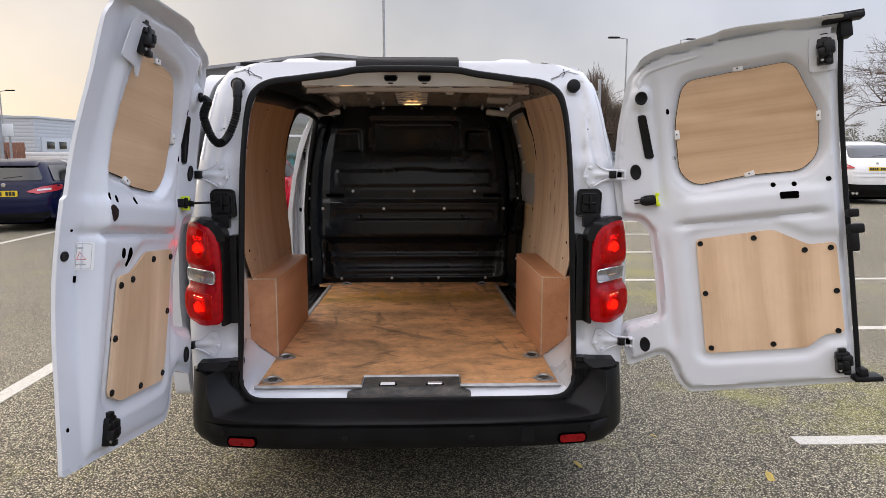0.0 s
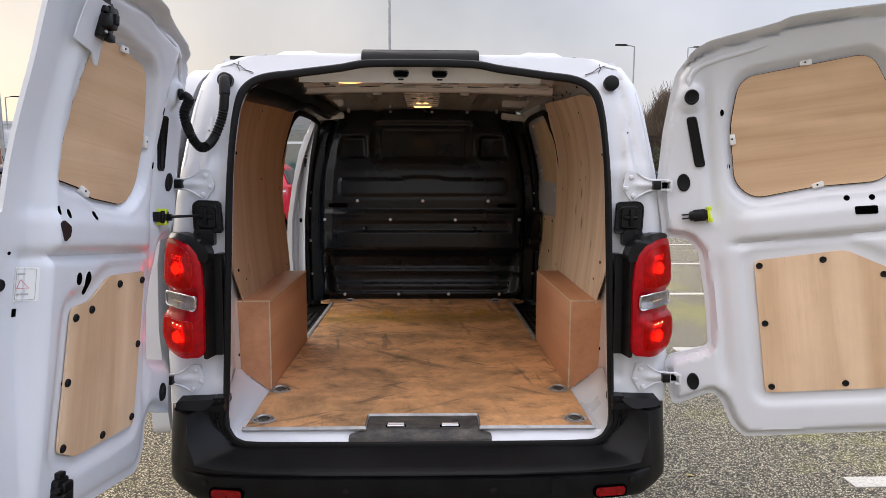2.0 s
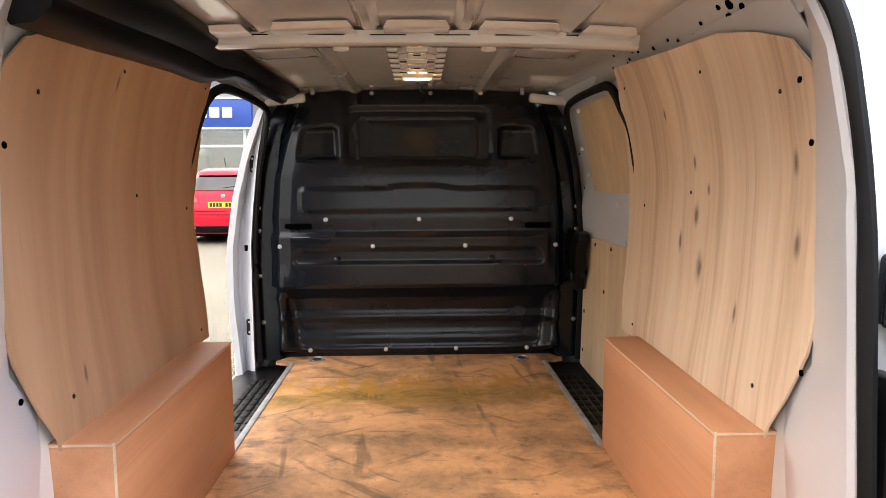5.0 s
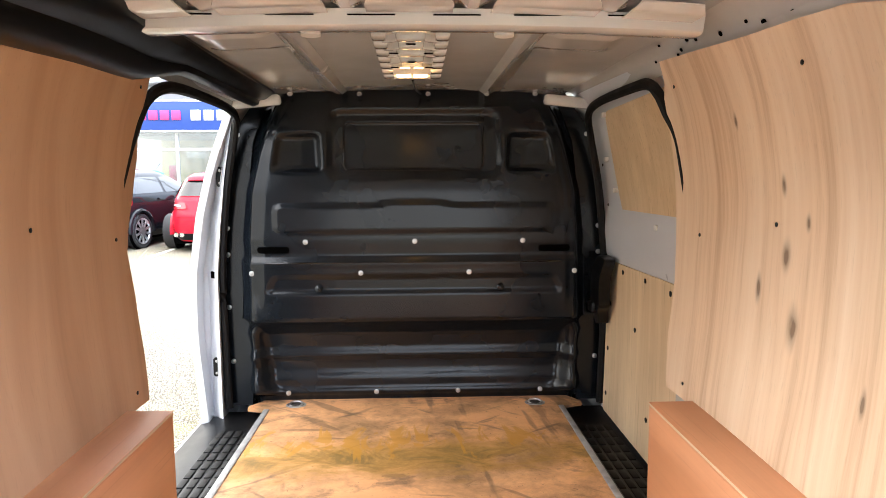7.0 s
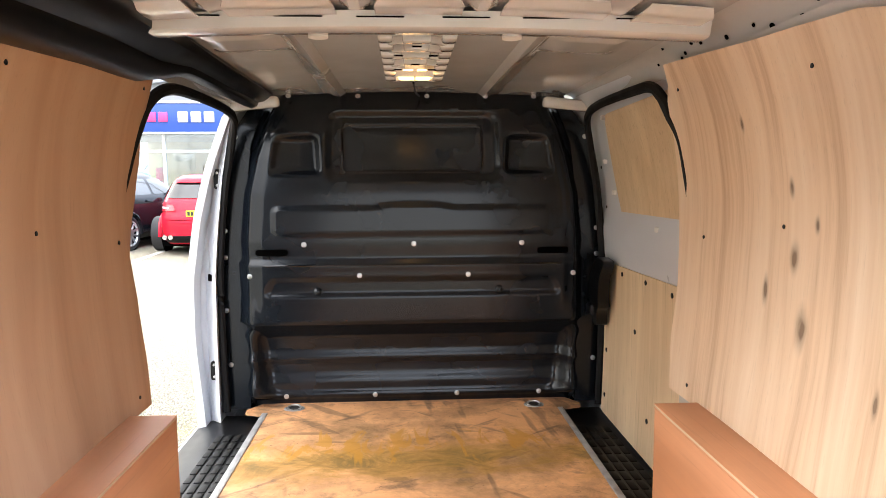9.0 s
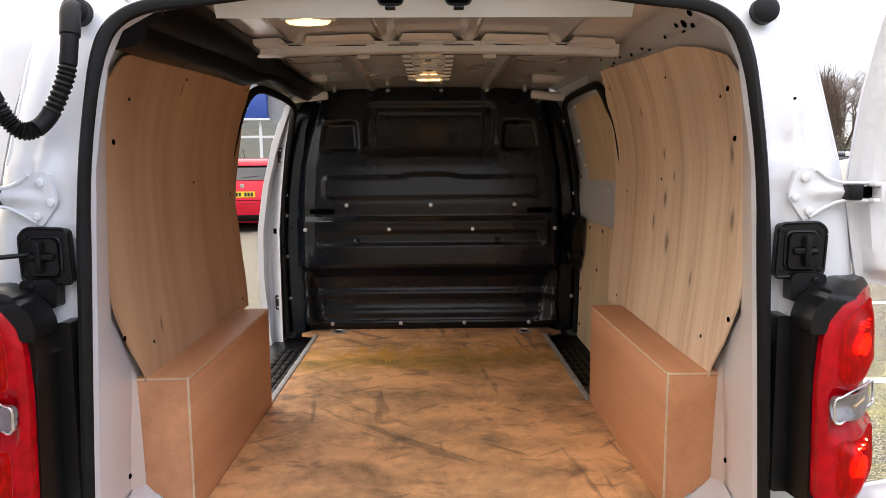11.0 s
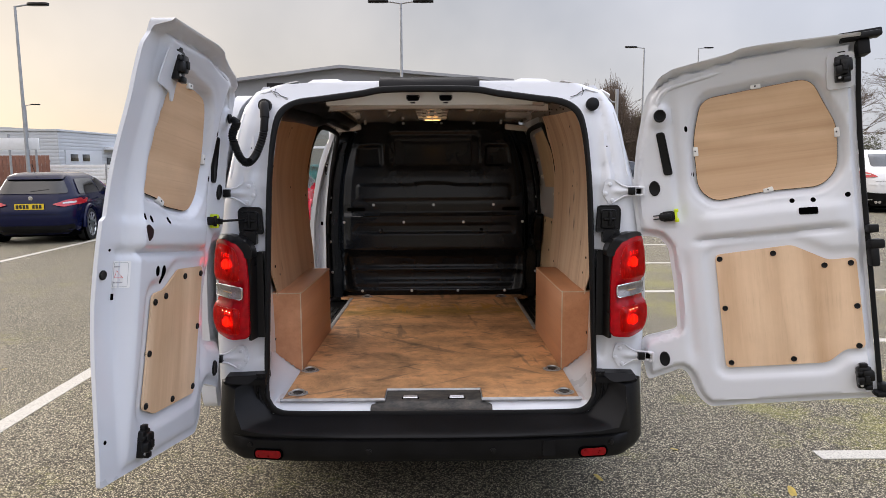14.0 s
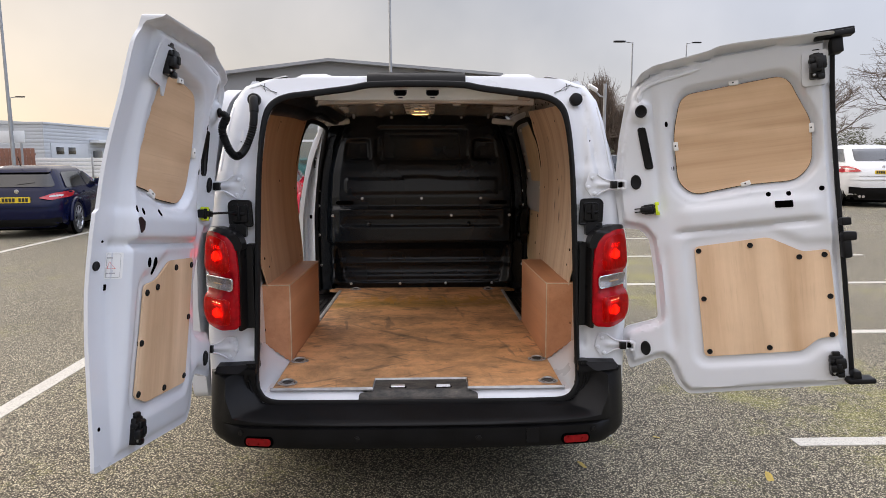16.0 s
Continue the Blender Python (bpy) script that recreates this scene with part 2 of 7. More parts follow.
def floor_ply():
    m, t, b = material("worn_floor_plywood")
    p = coords(t, (0.16, 1, 1))
    field = wire(t, "ShaderNodeTexNoise", Vector=p, Scale=2.6, Detail=2.0, Distortion=0.5).outputs[0]
    wave = calc(t, "MULTIPLY_ADD", calc(t, "SINE", calc(t, "MULTIPLY", field, 44.0)), 0.5, 0.5)
    streak = wire(t, "ShaderNodeTexNoise", Vector=coords(t, (0.22, 1, 1)), Scale=20.0, Detail=5.0, Roughness=0.65).outputs[0]
    f = calc(t, "MULTIPLY_ADD", wave, 0.14, calc(t, "MULTIPLY", streak, 0.8))
    col = ramp(t, f, [(0.22, (0.64, 0.33, 0.15)), (0.5, (0.73, 0.385, 0.175)), (0.8, (0.82, 0.47, 0.24))])
    # trodden dirt: broad soft clouds, darker blots, and short scuffs that cross one another
    cloud = wire(t, "ShaderNodeTexNoise", Vector=coords(t, (1, 0.9, 1)), Scale=3.2, Detail=9.0, Roughness=0.7, Distortion=0.2).outputs[0]
    col = mixed(t, ramp(t, cloud, [(0.42, (0, 0, 0)), (0.54, (0.42, 0.42, 0.42)), (0.66, (0.85, 0.85, 0.85))]), col, (0.15, 0.095, 0.046))
    blot = wire(t, "ShaderNodeTexNoise", Vector=coords(t, (0.7, 1, 1)), Scale=9.0, Detail=6.0, Roughness=0.66).outputs[0]
    col = mixed(t, ramp(t, blot, [(0.56, (0, 0, 0)), (0.68, (0.62, 0.62, 0.62))]), col, (0.06, 0.042, 0.028))
    for turn, scale, low in ((0.7, 12.0, 0.64), (-0.6, 14.0, 0.65), (1.45, 9.0, 0.64), (0.1, 13.0, 0.66)):
        mark = wire(t, "ShaderNodeTexNoise", Vector=turned_coords(t, turn, (0.2, 1.3, 1)), Scale=scale, Detail=3.0, Roughness=0.5).outputs[0]
        col = mixed(t, ramp(t, mark, [(low, (0, 0, 0)), (low + 0.05, (0.5, 0.5, 0.5))]), col, (0.07, 0.048, 0.03))
    speck = wire(t, "ShaderNodeTexNoise", Vector=coords(t), Scale=75.0, Detail=3.0, Roughness=0.6).outputs[0]
    col = mixed(t, ramp(t, speck, [(0.66, (0, 0, 0)), (0.72, (0.6, 0.6, 0.6))]), col, (0.09, 0.05, 0.03))
    # a spill of yellow oil near the front end, with drips running off it
    ys = wire(t, "ShaderNodeSeparateXYZ", Vector=coords(t)).outputs[1]
    band = calc(t, "SUBTRACT", 1.0, calc(t, "MULTIPLY", calc(t, "ABSOLUTE", calc(t, "SUBTRACT", ys, 1.6)), 2.3))
    spill = wire(t, "ShaderNodeTexNoise", Vector=coords(t, (0.6, 1, 1)), Scale=6.5, Detail=6.0, Roughness=0.7, Distortion=0.9).outputs[0]
    wet = calc(t, "MULTIPLY", spill, calc(t, "MAXIMUM", band, 0.0))
    col = mixed(t, ramp(t, wet, [(0.3, (0, 0, 0)), (0.46, (0.7, 0.7, 0.7))]), col, (0.4, 0.215, 0.03))
    col = mixed(t, ramp(t, wet, [(0.43, (0, 0, 0)), (0.58, (0.65, 0.65, 0.65))]), col, (0.11, 0.085, 0.025))
    drip = wire(t, "ShaderNodeTexNoise", Vector=coords(t, (1.2, 0.4, 1)), Scale=9.0, Detail=4.0, Roughness=0.6, Distortion=1.6).outputs[0]
    run = calc(t, "MULTIPLY", drip, calc(t, "MAXIMUM", calc(t, "SUBTRACT", 1.0, calc(t, "MULTIPLY", calc(t, "ABSOLUTE", calc(t, "SUBTRACT", ys, 1.75)), 1.5)), 0.0))
    col = mixed(t, ramp(t, run, [(0.47, (0, 0, 0)), (0.53, (0.75, 0.75, 0.75))]), col, (0.5, 0.24, 0.02))
    t.links.new(col, b.inputs["Base Color"])
    t.links.new(ramp(t, cloud, [(0.3, (0.5, 0.5, 0.5)), (0.7, (0.72, 0.72, 0.72))]), b.inputs["Roughness"])
    relief(t, b, calc(t, "ADD", streak, calc(t, "MULTIPLY", blot, 0.6)), 0.18, 0.0015)
    return m


M_FLOOR = floor_ply()


def dusty_step():
    m, t, b = material("dusty_black_step_plate")
    n = wire(t, "ShaderNodeTexNoise", Vector=coords(t, (0.5, 1, 1)), Scale=26.0, Detail=6.0, Roughness=0.75).outputs[0]
    t.links.new(ramp(t, n, [(0.4, (0.025, 0.024, 0.023)), (0.62, (0.085, 0.075, 0.062)), (0.8, (0.2, 0.17, 0.13))]), b.inputs["Base Color"])
    b.inputs["Roughness"].default_value = 0.6
    relief(t, b, n, 0.2, 0.001)
    return m


M_STEP = dusty_step()


def lens(name, tint, gloss=0.1):
    """A thin clear or coloured lens: tinted see-through with a glossy skin."""
    m, t, b = material(name)
    t.nodes.remove(b)
    clear = wire(t, "ShaderNodeBsdfTransparent", Color=(*tint, 1))
    shine = wire(t, "ShaderNodeBsdfGlossy", Color=(1, 1, 1, 1), Roughness=0.06)
    facing = wire(t, "ShaderNodeLayerWeight", Blend=0.35).outputs["Facing"]
    add = wire(t, "ShaderNodeMixShader", i0=calc(t, "MULTIPLY_ADD", calc(t, "POWER", facing, 4.0), 0.08, gloss * 0.35), i1=clear.outputs[0], i2=shine.outputs[0])
    t.links.new(add.outputs[0], t.nodes["Material Output"].inputs[0])
    return m


def glowing(name, color, strength):
    m, t, b = material(name)
    b.inputs["Base Color"].default_value = (*color, 1)
    b.inputs["Emission Color"].default_value = (*color, 1)
    b.inputs["Emission Strength"].default_value = strength
    return m


M_RED_LENS = lens("red_lamp_lens", (0.96, 0.065, 0.04), 0.05)
M_CLEAR_LENS = lens("clear_lamp_lens", (0.9, 0.9, 0.9))
M_BULB = glowing("lit_tail_bulb", (1.0, 0.8, 0.35), 3.6)
M_DOME = glowing("lit_cabin_lamp", (1.0, 0.52, 0.17), 2.6)


def reflector():
    m, t, b = material("faceted_reflector")
    v = wire(t, "ShaderNodeTexVoronoi", Vector=coords(t, (1.0, 1.0, 0.25)), Scale=170.0)
    t.links.new(ramp(t, v.outputs["Distance"], [(0.0, (0.75, 0.75, 0.75)), (0.7, (0.4, 0.4, 0.4))]), b.inputs["Base Color"])
    b.inputs["Metallic"].default_value, b.inputs["Roughness"].default_value = 0.7, 0.4
    relief(t, b, v.outputs["Distance"], 0.22, 0.003)
    return m


M_REFLECTOR = reflector()


# ---------------------------------------------------------------- mesh tools
def part(name, bm, mat, parent=None, label="", smooth=True, sharp=35):
    """One bmesh as one mesh object under a thing or a part."""
    bmesh.ops.remove_doubles(bm, verts=bm.verts, dist=1e-5)
    bmesh.ops.recalc_face_normals(bm, faces=bm.faces)
    me = bpy.data.meshes.new(name)
    bm.to_mesh(me)
    bm.free()
    me.materials.append(mat)
    if smooth:
        me.shade_smooth()
        me.set_sharp_from_angle(angle=radians(sharp))
    ob = new(name, me)
    ob.parent = parent
    if label:
        ob["label"] = label
    return ob


def again(ob, parent, m):
    """A repeat of a part that shares its mesh."""
    o = new(ob.name.split(".")[0], ob.data)
    o.parent, o.matrix_local = parent, m
    return o


def thing(name, label, category, m=None, group="", kind=""):
    ob = new(name)
    ob.matrix_world = m if m is not None else Matrix()
    return tagged(ob, label, category, group, kind)


def rounded(points, r=0.03, n=5):
    """A polygon with its corners rounded; a point may carry its own radius."""
    out, k = [], len(points)
    for i, p in enumerate(points):
        a, b, c = Vector(points[i - 1][:2]), Vector(p[:2]), Vector(points[(i + 1) % k][:2])
        rad = p[2] if len(p) > 2 else r
        d1, d2 = (a - b), (c - b)
        cut = min(rad, d1.length * 0.48, d2.length * 0.48)
        if cut < 1e-4:
            out.append(b)
            continue
        s, e = b + d1.normalized() * cut, b + d2.normalized() * cut
        for j in range(n + 1):
            f = j / n
            out.append(s * (1 - f) ** 2 + b * 2 * f * (1 - f) + e * f * f)
    return out


def smooth_line(points, n=8, closed=False):
    """A Catmull-Rom curve through the points."""
    pts = [Vector(p) for p in points]
    k, out = len(pts), []
    for i in range(k if closed else k - 1):
        p1, p2 = pts[i], pts[(i + 1) % k]
        p0 = pts[i - 1] if closed or i else p1 * 2 - p2
        p3 = pts[(i + 2) % k] if closed or i + 2 < k else p2 * 2 - p1
        for j in range(n):
            f = j / n
            out.append(0.5 * (2 * p1 + (p2 - p0) * f + (2 * p0 - 5 * p1 + 4 * p2 - p3) * f * f + (3 * p1 - p0 - 3 * p2 + p3) * f ** 3))
    if not closed:
        out.append(pts[-1])
    return out


def sheet(outline, step, place, thick=None):
    """A sheet cut to the outline (u, v), gridded, and shaped by place(u, v) -> (x, y, z); thick: an offset vector for its back."""
    bm = bmesh.new()
    face = bm.faces.new([bm.verts.new((p[0], p[1], 0)) for p in outline])
    face.normal_update()
    bmesh.ops.triangulate(bm, faces=[face], ngon_method="EAR_CLIP")
    us, vs = [p[0] for p in outline], [p[1] for p in outline]
    for lo, hi, axis in ((min(us), max(us), (1, 0, 0)), (min(vs), max(vs), (0, 1, 0))):
        for i in range(1, int((hi - lo) / step) + 1):
            q = lo + (hi - lo) * i / (int((hi - lo) / step) + 1)
            bmesh.ops.bisect_plane(bm, geom=bm.verts[:] + bm.edges[:] + bm.faces[:], dist=1e-6, plane_co=Vector(axis) * q, plane_no=axis)
    flat = {v: (v.co.x, v.co.y) for v in bm.verts}
    if thick is not None:
        rim = [e for e in bm.edges if e.is_boundary]
        twin = {v: bm.verts.new((0, 0, 0)) for v in list(flat)}
        for f in list(bm.faces):
            bm.faces.new([twin[v] for v in reversed(f.verts)])
        for e in rim:
            a, b = e.verts
            bm.faces.new((a, b, twin[b], twin[a]))
        for v, w in twin.items():
            w.co = Vector(place(*flat[v])) + (thick(*flat[v]) if callable(thick) else Vector(thick))
    for v, uv in flat.items():
        v.co = place(*uv)
    return bm


def block(x0, x1, y0, y1, z0, z1, bevel=0.004, seg=2):
    bm = bmesh.new()
    bmesh.ops.create_cube(bm, size=1)
    for v in bm.verts:
        v.co = ((x0 + x1) / 2 + v.co.x * (x1 - x0), (y0 + y1) / 2 + v.co.y * (y1 - y0), (z0 + z1) / 2 + v.co.z * (z1 - z0))
    if bevel:
        bmesh.ops.bevel(bm, geom=bm.edges[:], offset=bevel, segments=seg, affect="EDGES", profile=0.5)
    return bm


def joined(*bms):
    out = bmesh.new()
    for b in bms:
        me = bpy.data.meshes.new("tmp")
        b.to_mesh(me)
        b.free()
        out.from_mesh(me)
        bpy.data.meshes.remove(me)
    return out


def moved(bm, m):
    bmesh.ops.transform(bm, matrix=m, verts=bm.verts)
    return bm


def loft(rings, loop=True, caps=True):
    """Quads between rings of as many points each."""
    bm = bmesh.new()
    rows = [[bm.verts.new(p) for p in r] for r in rings]
    n = len(rows[0])
    for a, b in zip(rows, rows[1:]):
        for i in range(n if loop else n - 1):
            j = (i + 1) % n
            bm.faces.new((a[i], a[j], b[j], b[i]))
    if caps and loop:
        bm.faces.new(rows[0][::-1])
        bm.faces.new(rows[-1])
    return bm


def tube(points, radius, n=10, closed=False, flat=1.0, up=(0, 0, 1)):
    """A round or oval tube along the points; radius may be a function of the way 0..1."""
    pts = [Vector(p) for p in points]
    k, rings = len(pts), []
    for i, p in enumerate(pts):
        a = pts[i - 1] if i or closed else p
        b = pts[(i + 1) % k] if i + 1 < k or closed else p
        d = (b - a).normalized()
        s = d.cross(Vector(up))
        s = s.normalized() if s.length > 1e-4 else d.orthogonal().normalized()
        q = s.cross(d)
        r = radius(i / (k - 1)) if callable(radius) else radius
        rings.append([p + s * (r * math.cos(6.2832 * j / n)) + q * (r * flat * math.sin(6.2832 * j / n)) for j in range(n)])
    if closed:
        rings.append(rings[0])
    return loft(rings, caps=not closed)


def disc(c, axis, r, h, n=16, dome=0.0, bevel=0.2):
    """A short round plug at c that stands h proud along axis."""
    c, d = Vector(c), Vector(axis).normalized()
    s = d.orthogonal().normalized()
    q = d.cross(s)
    rings = []
    for f, w in ((-0.3, 1.0), (1 - bevel, 1.0), (1.0, 1 - bevel), (1 + dome, 0.4), (1 + dome * 1.2, 0.02)):
        rings.append([c + d * h * f + (s * math.cos(6.2832 * j / n) + q * math.sin(6.2832 * j / n)) * r * w for j in range(n)])
    return loft(rings)


def plate(outline, place, back, bevel=0.0):
    """A flat-sided plate with the given outline (u, v) and thickness vector."""
    bm = bmesh.new()
    top = [bm.verts.new(place(p[0], p[1])) for p in outline]
    bm.faces.new(top)
    low = [bm.verts.new(Vector(place(p[0], p[1])) + Vector(back)) for p in outline]
    bm.faces.new(low[::-1])
    for i in range(len(top)):
        j = (i + 1) % len(top)
        bm.faces.new((top[j], top[i], low[i], low[j]))
    return bm


def ease(a, b, x):
    """Smooth step from 0 at a to 1 at b."""
    f = min(1.0, max(0.0, (x - a) / (b - a)))
    return f * f * (3 - 2 * f)


def lerp(x, xs, ys):
    return float(np.interp(x, xs, ys))


def inset(poly):
    """The distance of a point inside the polygon from its edge (negative outside)."""
    px = np.array([[p[0], p[1]] for p in poly])
    qx = np.roll(px, -1, axis=0)
    d = qx - px
    dd = (d * d).sum(1)

    def at(u, v):
        w = np.array([u, v]) - px
        f = np.clip((w * d).sum(1) / dd, 0, 1)
        dist = np.sqrt(((w - d * f[:, None]) ** 2).sum(1).min())
        hit = ((px[:, 1] > v) != (qx[:, 1] > v)) & (u < d[:, 0] * (v - px[:, 1]) / np.where(d[:, 1] == 0, 1e-9, d[:, 1]) + px[:, 0])
        return dist if hit.sum() % 2 else -dist
    return at

# ================================================================ the van
van = thing("van", "white panel van, rear doors open, plywood-lined load bay", "van", V)
GLASS = coated("dark_vehicle_glass", (0.004, 0.0045, 0.005), 0.06, spread=0.2, bump=0.0, spec=0.55, coat=0.4)
M_TYRE = coated("tyre_rubber", (0.018, 0.018, 0.019), 0.7, spread=0.3, scale=12.0, fine=90.0, bump=0.3)
M_RIM = coated("silver_alloy", (0.55, 0.56, 0.58), 0.3, 0.9, 0.1, 20.0, 90.0, 0.03)

FACE_Z = [0.5, 0.8, 1.2, 1.475, 1.79, 1.9, 2.0]
FACE_Y = [-0.17, -0.15, -0.13, -0.12, -0.06, -0.01, 0.05]


def face_y(z):
    """The slightly bowed rear face of the body."""
    return sum(lerp(z + d, FACE_Z, FACE_Y) for d in (-0.08, -0.04, 0, 0.04, 0.08)) / 5


def mirror(points):
    return [(-p[0], *p[1:]) for p in reversed(points)]


OUTER = [(0.865, 0.60), (0.872, 0.85), (0.862, 1.05), (0.848, 1.25), (0.832, 1.40), (0.81, 1.55), (0.783, 1.70), (0.757, 1.79), (0.71, 1.853), (0.64, 1.878),
         (0.50, 1.886), (0.475, 1.901), (0.38, 1.904), (0.35, 1.893), (0.18, 1.893)]
INNER = [(0.66, 0.66), (0.657, 0.9), (0.645, 1.3), (0.634, 1.55), (0.62, 1.69), (0.594, 1.763), (0.535, 1.80), (0.434, 1.815), (0.34, 1.828), (0.27, 1.838), (0.2, 1.852), (0.1, 1.856)]


def body_face(x, z):
    edge = lerp(z, [p[1] for p in OUTER[:10]], [p[0] for p in OUTER[:10]])
    wrap = max(0.0, abs(x) - edge + 0.05) / 0.05
    y = min(face_y(z), face_y(1.83) + 0.3 * max(0.0, z - 1.83)) if abs(x) < 0.7 else face_y(z)
    y += 0.035 * wrap * wrap + 0.012 * ease(1.885, 1.905, z)
    # shallow pressings: a step along the pillar, a pad for each hinge
    y += 0.009 * ease(0.728, 0.742, abs(x) + (z - 1.5) * 0.17) * ease(1.4, 1.44, z) * ease(1.84, 1.8, z) + 0.006 * math.exp(-((abs(x) + (z - 1.5) * 0.17 - 0.745) / 0.006) ** 2) * ease(1.3, 1.5, z) * ease(1.84, 1.8, z) - 0.005 * ease(1.44, 1.47, z) * ease(1.53, 1.5, z)
    y += 0.014 * ease(0.708, 0.698, abs(x)) * ease(0.76, 0.772, z)
    return (x, y, z)


frame_outline = OUTER + mirror(OUTER) + [(-x, z) for x, z in INNER] + INNER[::-1]
part("rear_body_frame", sheet(frame_outline, 0.014, body_face, (0, 0.02, 0)), M_WHITE, van, sharp=50)

# the rubber seal round the opening, and the white reveal inside it
SEAL = [(0, 1.857), (0.12, 1.856), (0.2, 1.852), (0.27, 1.838), (0.34, 1.828), (0.434, 1.815), (0.535, 1.80), (0.594, 1.763), (0.62, 1.69), (0.634, 1.55), (0.645, 1.3), (0.657, 0.9), (0.662, 0.66),
        (0.648, 0.60), (0.61, 0.565), (0.53, 0.556), (0.25, 0.554), (0, 0.553)]
loop2 = smooth_line([(x, z, 0) for x, z in SEAL + mirror(SEAL)[1:-1]], 5, True)


def seal_y(z):
    return face_y(max(z, 0.62)) - 0.012 - 0.03 * ease(0.7, 0.56, z)


seal_path = [Vector((p.x, seal_y(p.y), p.y)) for p in loop2]
part("door_seal", tube(seal_path, 0.0092, 8, True, 1.5), M_RUBBER, van, "matt black rubber seal")
rings = []
for f, grow in ((0.0, 0.003), (0.25, 0.016), (0.55, 0.042), (0.8, 0.064), (1.0, 0.084)):
    ring = []
    for p in loop2:
        y0 = seal_y(p.y)
        y1 = -0.12 + 0.36 * ease(0.585, 0.64, p.y) - 0.11 * ease(1.0, 1.16, p.y)
        sx = grow * (1 if abs(p.x) > 0.55 else abs(p.x) / 0.55)
        top = ease(1.7, 1.83, p.y)
        ring.append((p.x + math.copysign(sx * (1 - 0.6 * top), p.x), y0 + (y1 - y0) * f * (1 - 0.45 * top), p.y + grow * 0.5 * top))
    rings.append(ring)
part("aperture_reveal", loft(rings, caps=False), M_WHITE, van)
hole = part("screw_hole", disc((0, 0, 0), (-1, 0, 0), 0.006, 0.002, 10), M_HOLE, van)
hole.matrix_local = Matrix.Translation((0.668, 0.06, 1.55))
for x, y, z in [(0.672, 0.06, 1.15), (0.68, 0.06, 0.82), (0.665, 0.1, 1.66)]:
    again(hole, van, Matrix.Translation((x, y, z)))
for x, y, z in [(-0.668, 0.06, 1.55), (-0.672, 0.06, 1.12), (-0.68, 0.06, 0.8)]:
    again(hole, van, Matrix.Translation((x, y, z)) @ pose(0, 0, 0, 0, 0, 180))

# header: black cap, two slots, wire
part("header_cap", sheet(rounded([(-0.205, 1.86), (0.205, 1.86), (0.205, 1.912), (-0.205, 1.912)], 0.006), 0.015, lambda u, v: (u, body_face(u, v)[1] - 0.01 + 0.02 * ease(1.9, 1.912, v), v), (0, 0.012, 0)), M_PLASTIC, van, "black plastic lamp blank")
for s in (-1, 1):
    part("latch_slot", plate(rounded([(s * 0.067 - 0.026, 1.83), (s * 0.067 + 0.026, 1.83), (s * 0.067 + 0.02, 1.813), (s * 0.067 - 0.02, 1.813)], 0.008), lambda u, v: (u, face_y(1.83) + 0.012, v), (0, 0.02, 0)), M_HOLE, van, smooth=False)
    part("slot_lip", tube([(s * 0.067 + a, face_y(1.83) + 0.012, b) for a, b in rounded([(-0.028, 1.832), (0.028, 1.832), (0.022, 1.811), (-0.022, 1.811)], 0.008)], 0.0022, 6, True), M_TRIM, van)
    part("bump_stop", block(s * 0.067 - 0.01, s * 0.067 + 0.01, face_y(1.8), face_y(1.8) + 0.02, 1.799, 1.803, 0.001), M_RUBBER, van)
    crack = [(0.575, 1.818), (0.6, 1.83), (0.622, 1.838), (0.645, 1.852), (0.668, 1.846), (0.69, 1.842)]
    part("roof_joint", tube(smooth_line([(s * x, body_face(x, z)[1] + 0.001, z) for x, z in crack], 6), lambda f: 0.0045 + 0.0015 * math.sin(f * 31), 6), M_WHITE, van, "uneven brushed sealant bead")
    part("sealant_crack", tube([(s * (x + 0.003 * math.sin(k * 2.3)), body_face(x, z)[1] - 0.004, z + 0.004 + 0.003 * math.sin(k * 4.1)) for k, (x, z) in enumerate(crack[:4])], 0.0013, 5), M_TRIM, van, "dirty crack along the sealant")
    part("sealant_crack", tube([(s * x, body_face(x, z)[1] - 0.004, z) for x, z in ((0.622, 1.828), (0.63, 1.845), (0.626, 1.862))], 0.0013, 5), M_TRIM, van, "dirty crack along the sealant")
part("header_panel", sheet([(-0.43, 1.80), (0.43, 1.80), (0.43, 1.835), (0.2, 1.858), (-0.2, 1.858), (-0.43, 1.835)], 0.03, lambda u, v: (u, face_y(1.84) + 0.035 + (1.86 - v) * 0.6, v), (0, 0.004, 0)), M_INNER, van)

# grommet on the right pillar
part("grommet", disc((0.66, face_y(1.79) - 0.002, 1.79), (0, -1, 0.1), 0.026, 0.016, 20, 0.15), M_RUBBER, van)

# ---------------------------------------------------------------- bumper
# stations from the middle to the wheel arch: the wall's plan, the step's front edge and its rear edge or the horn's top
WALL_X = [0.0, 0.3, 0.52, 0.66, 0.738, 0.776, 0.79, 0.838, 0.868, 0.884, 0.888]
WALL_Y = [-0.328, -0.325, -0.314, -0.3, -0.283, -0.262, -0.252, -0.215, -0.15, -0.05, 0.25]
LIP_X = [0.0, 0.3, 0.52, 0.66, 0.738, 0.774, 0.775, 0.822, 0.86, 0.876, 0.88]
LIP_Y = [-0.327, -0.324, -0.313, -0.299, -0.282, -0.252, -0.232, -0.2, -0.14, -0.05, 0.25]
LIP_Z = [0.512, 0.512, 0.514, 0.519, 0.527, 0.6, 0.672, 0.68, 0.685, 0.69, 0.69]
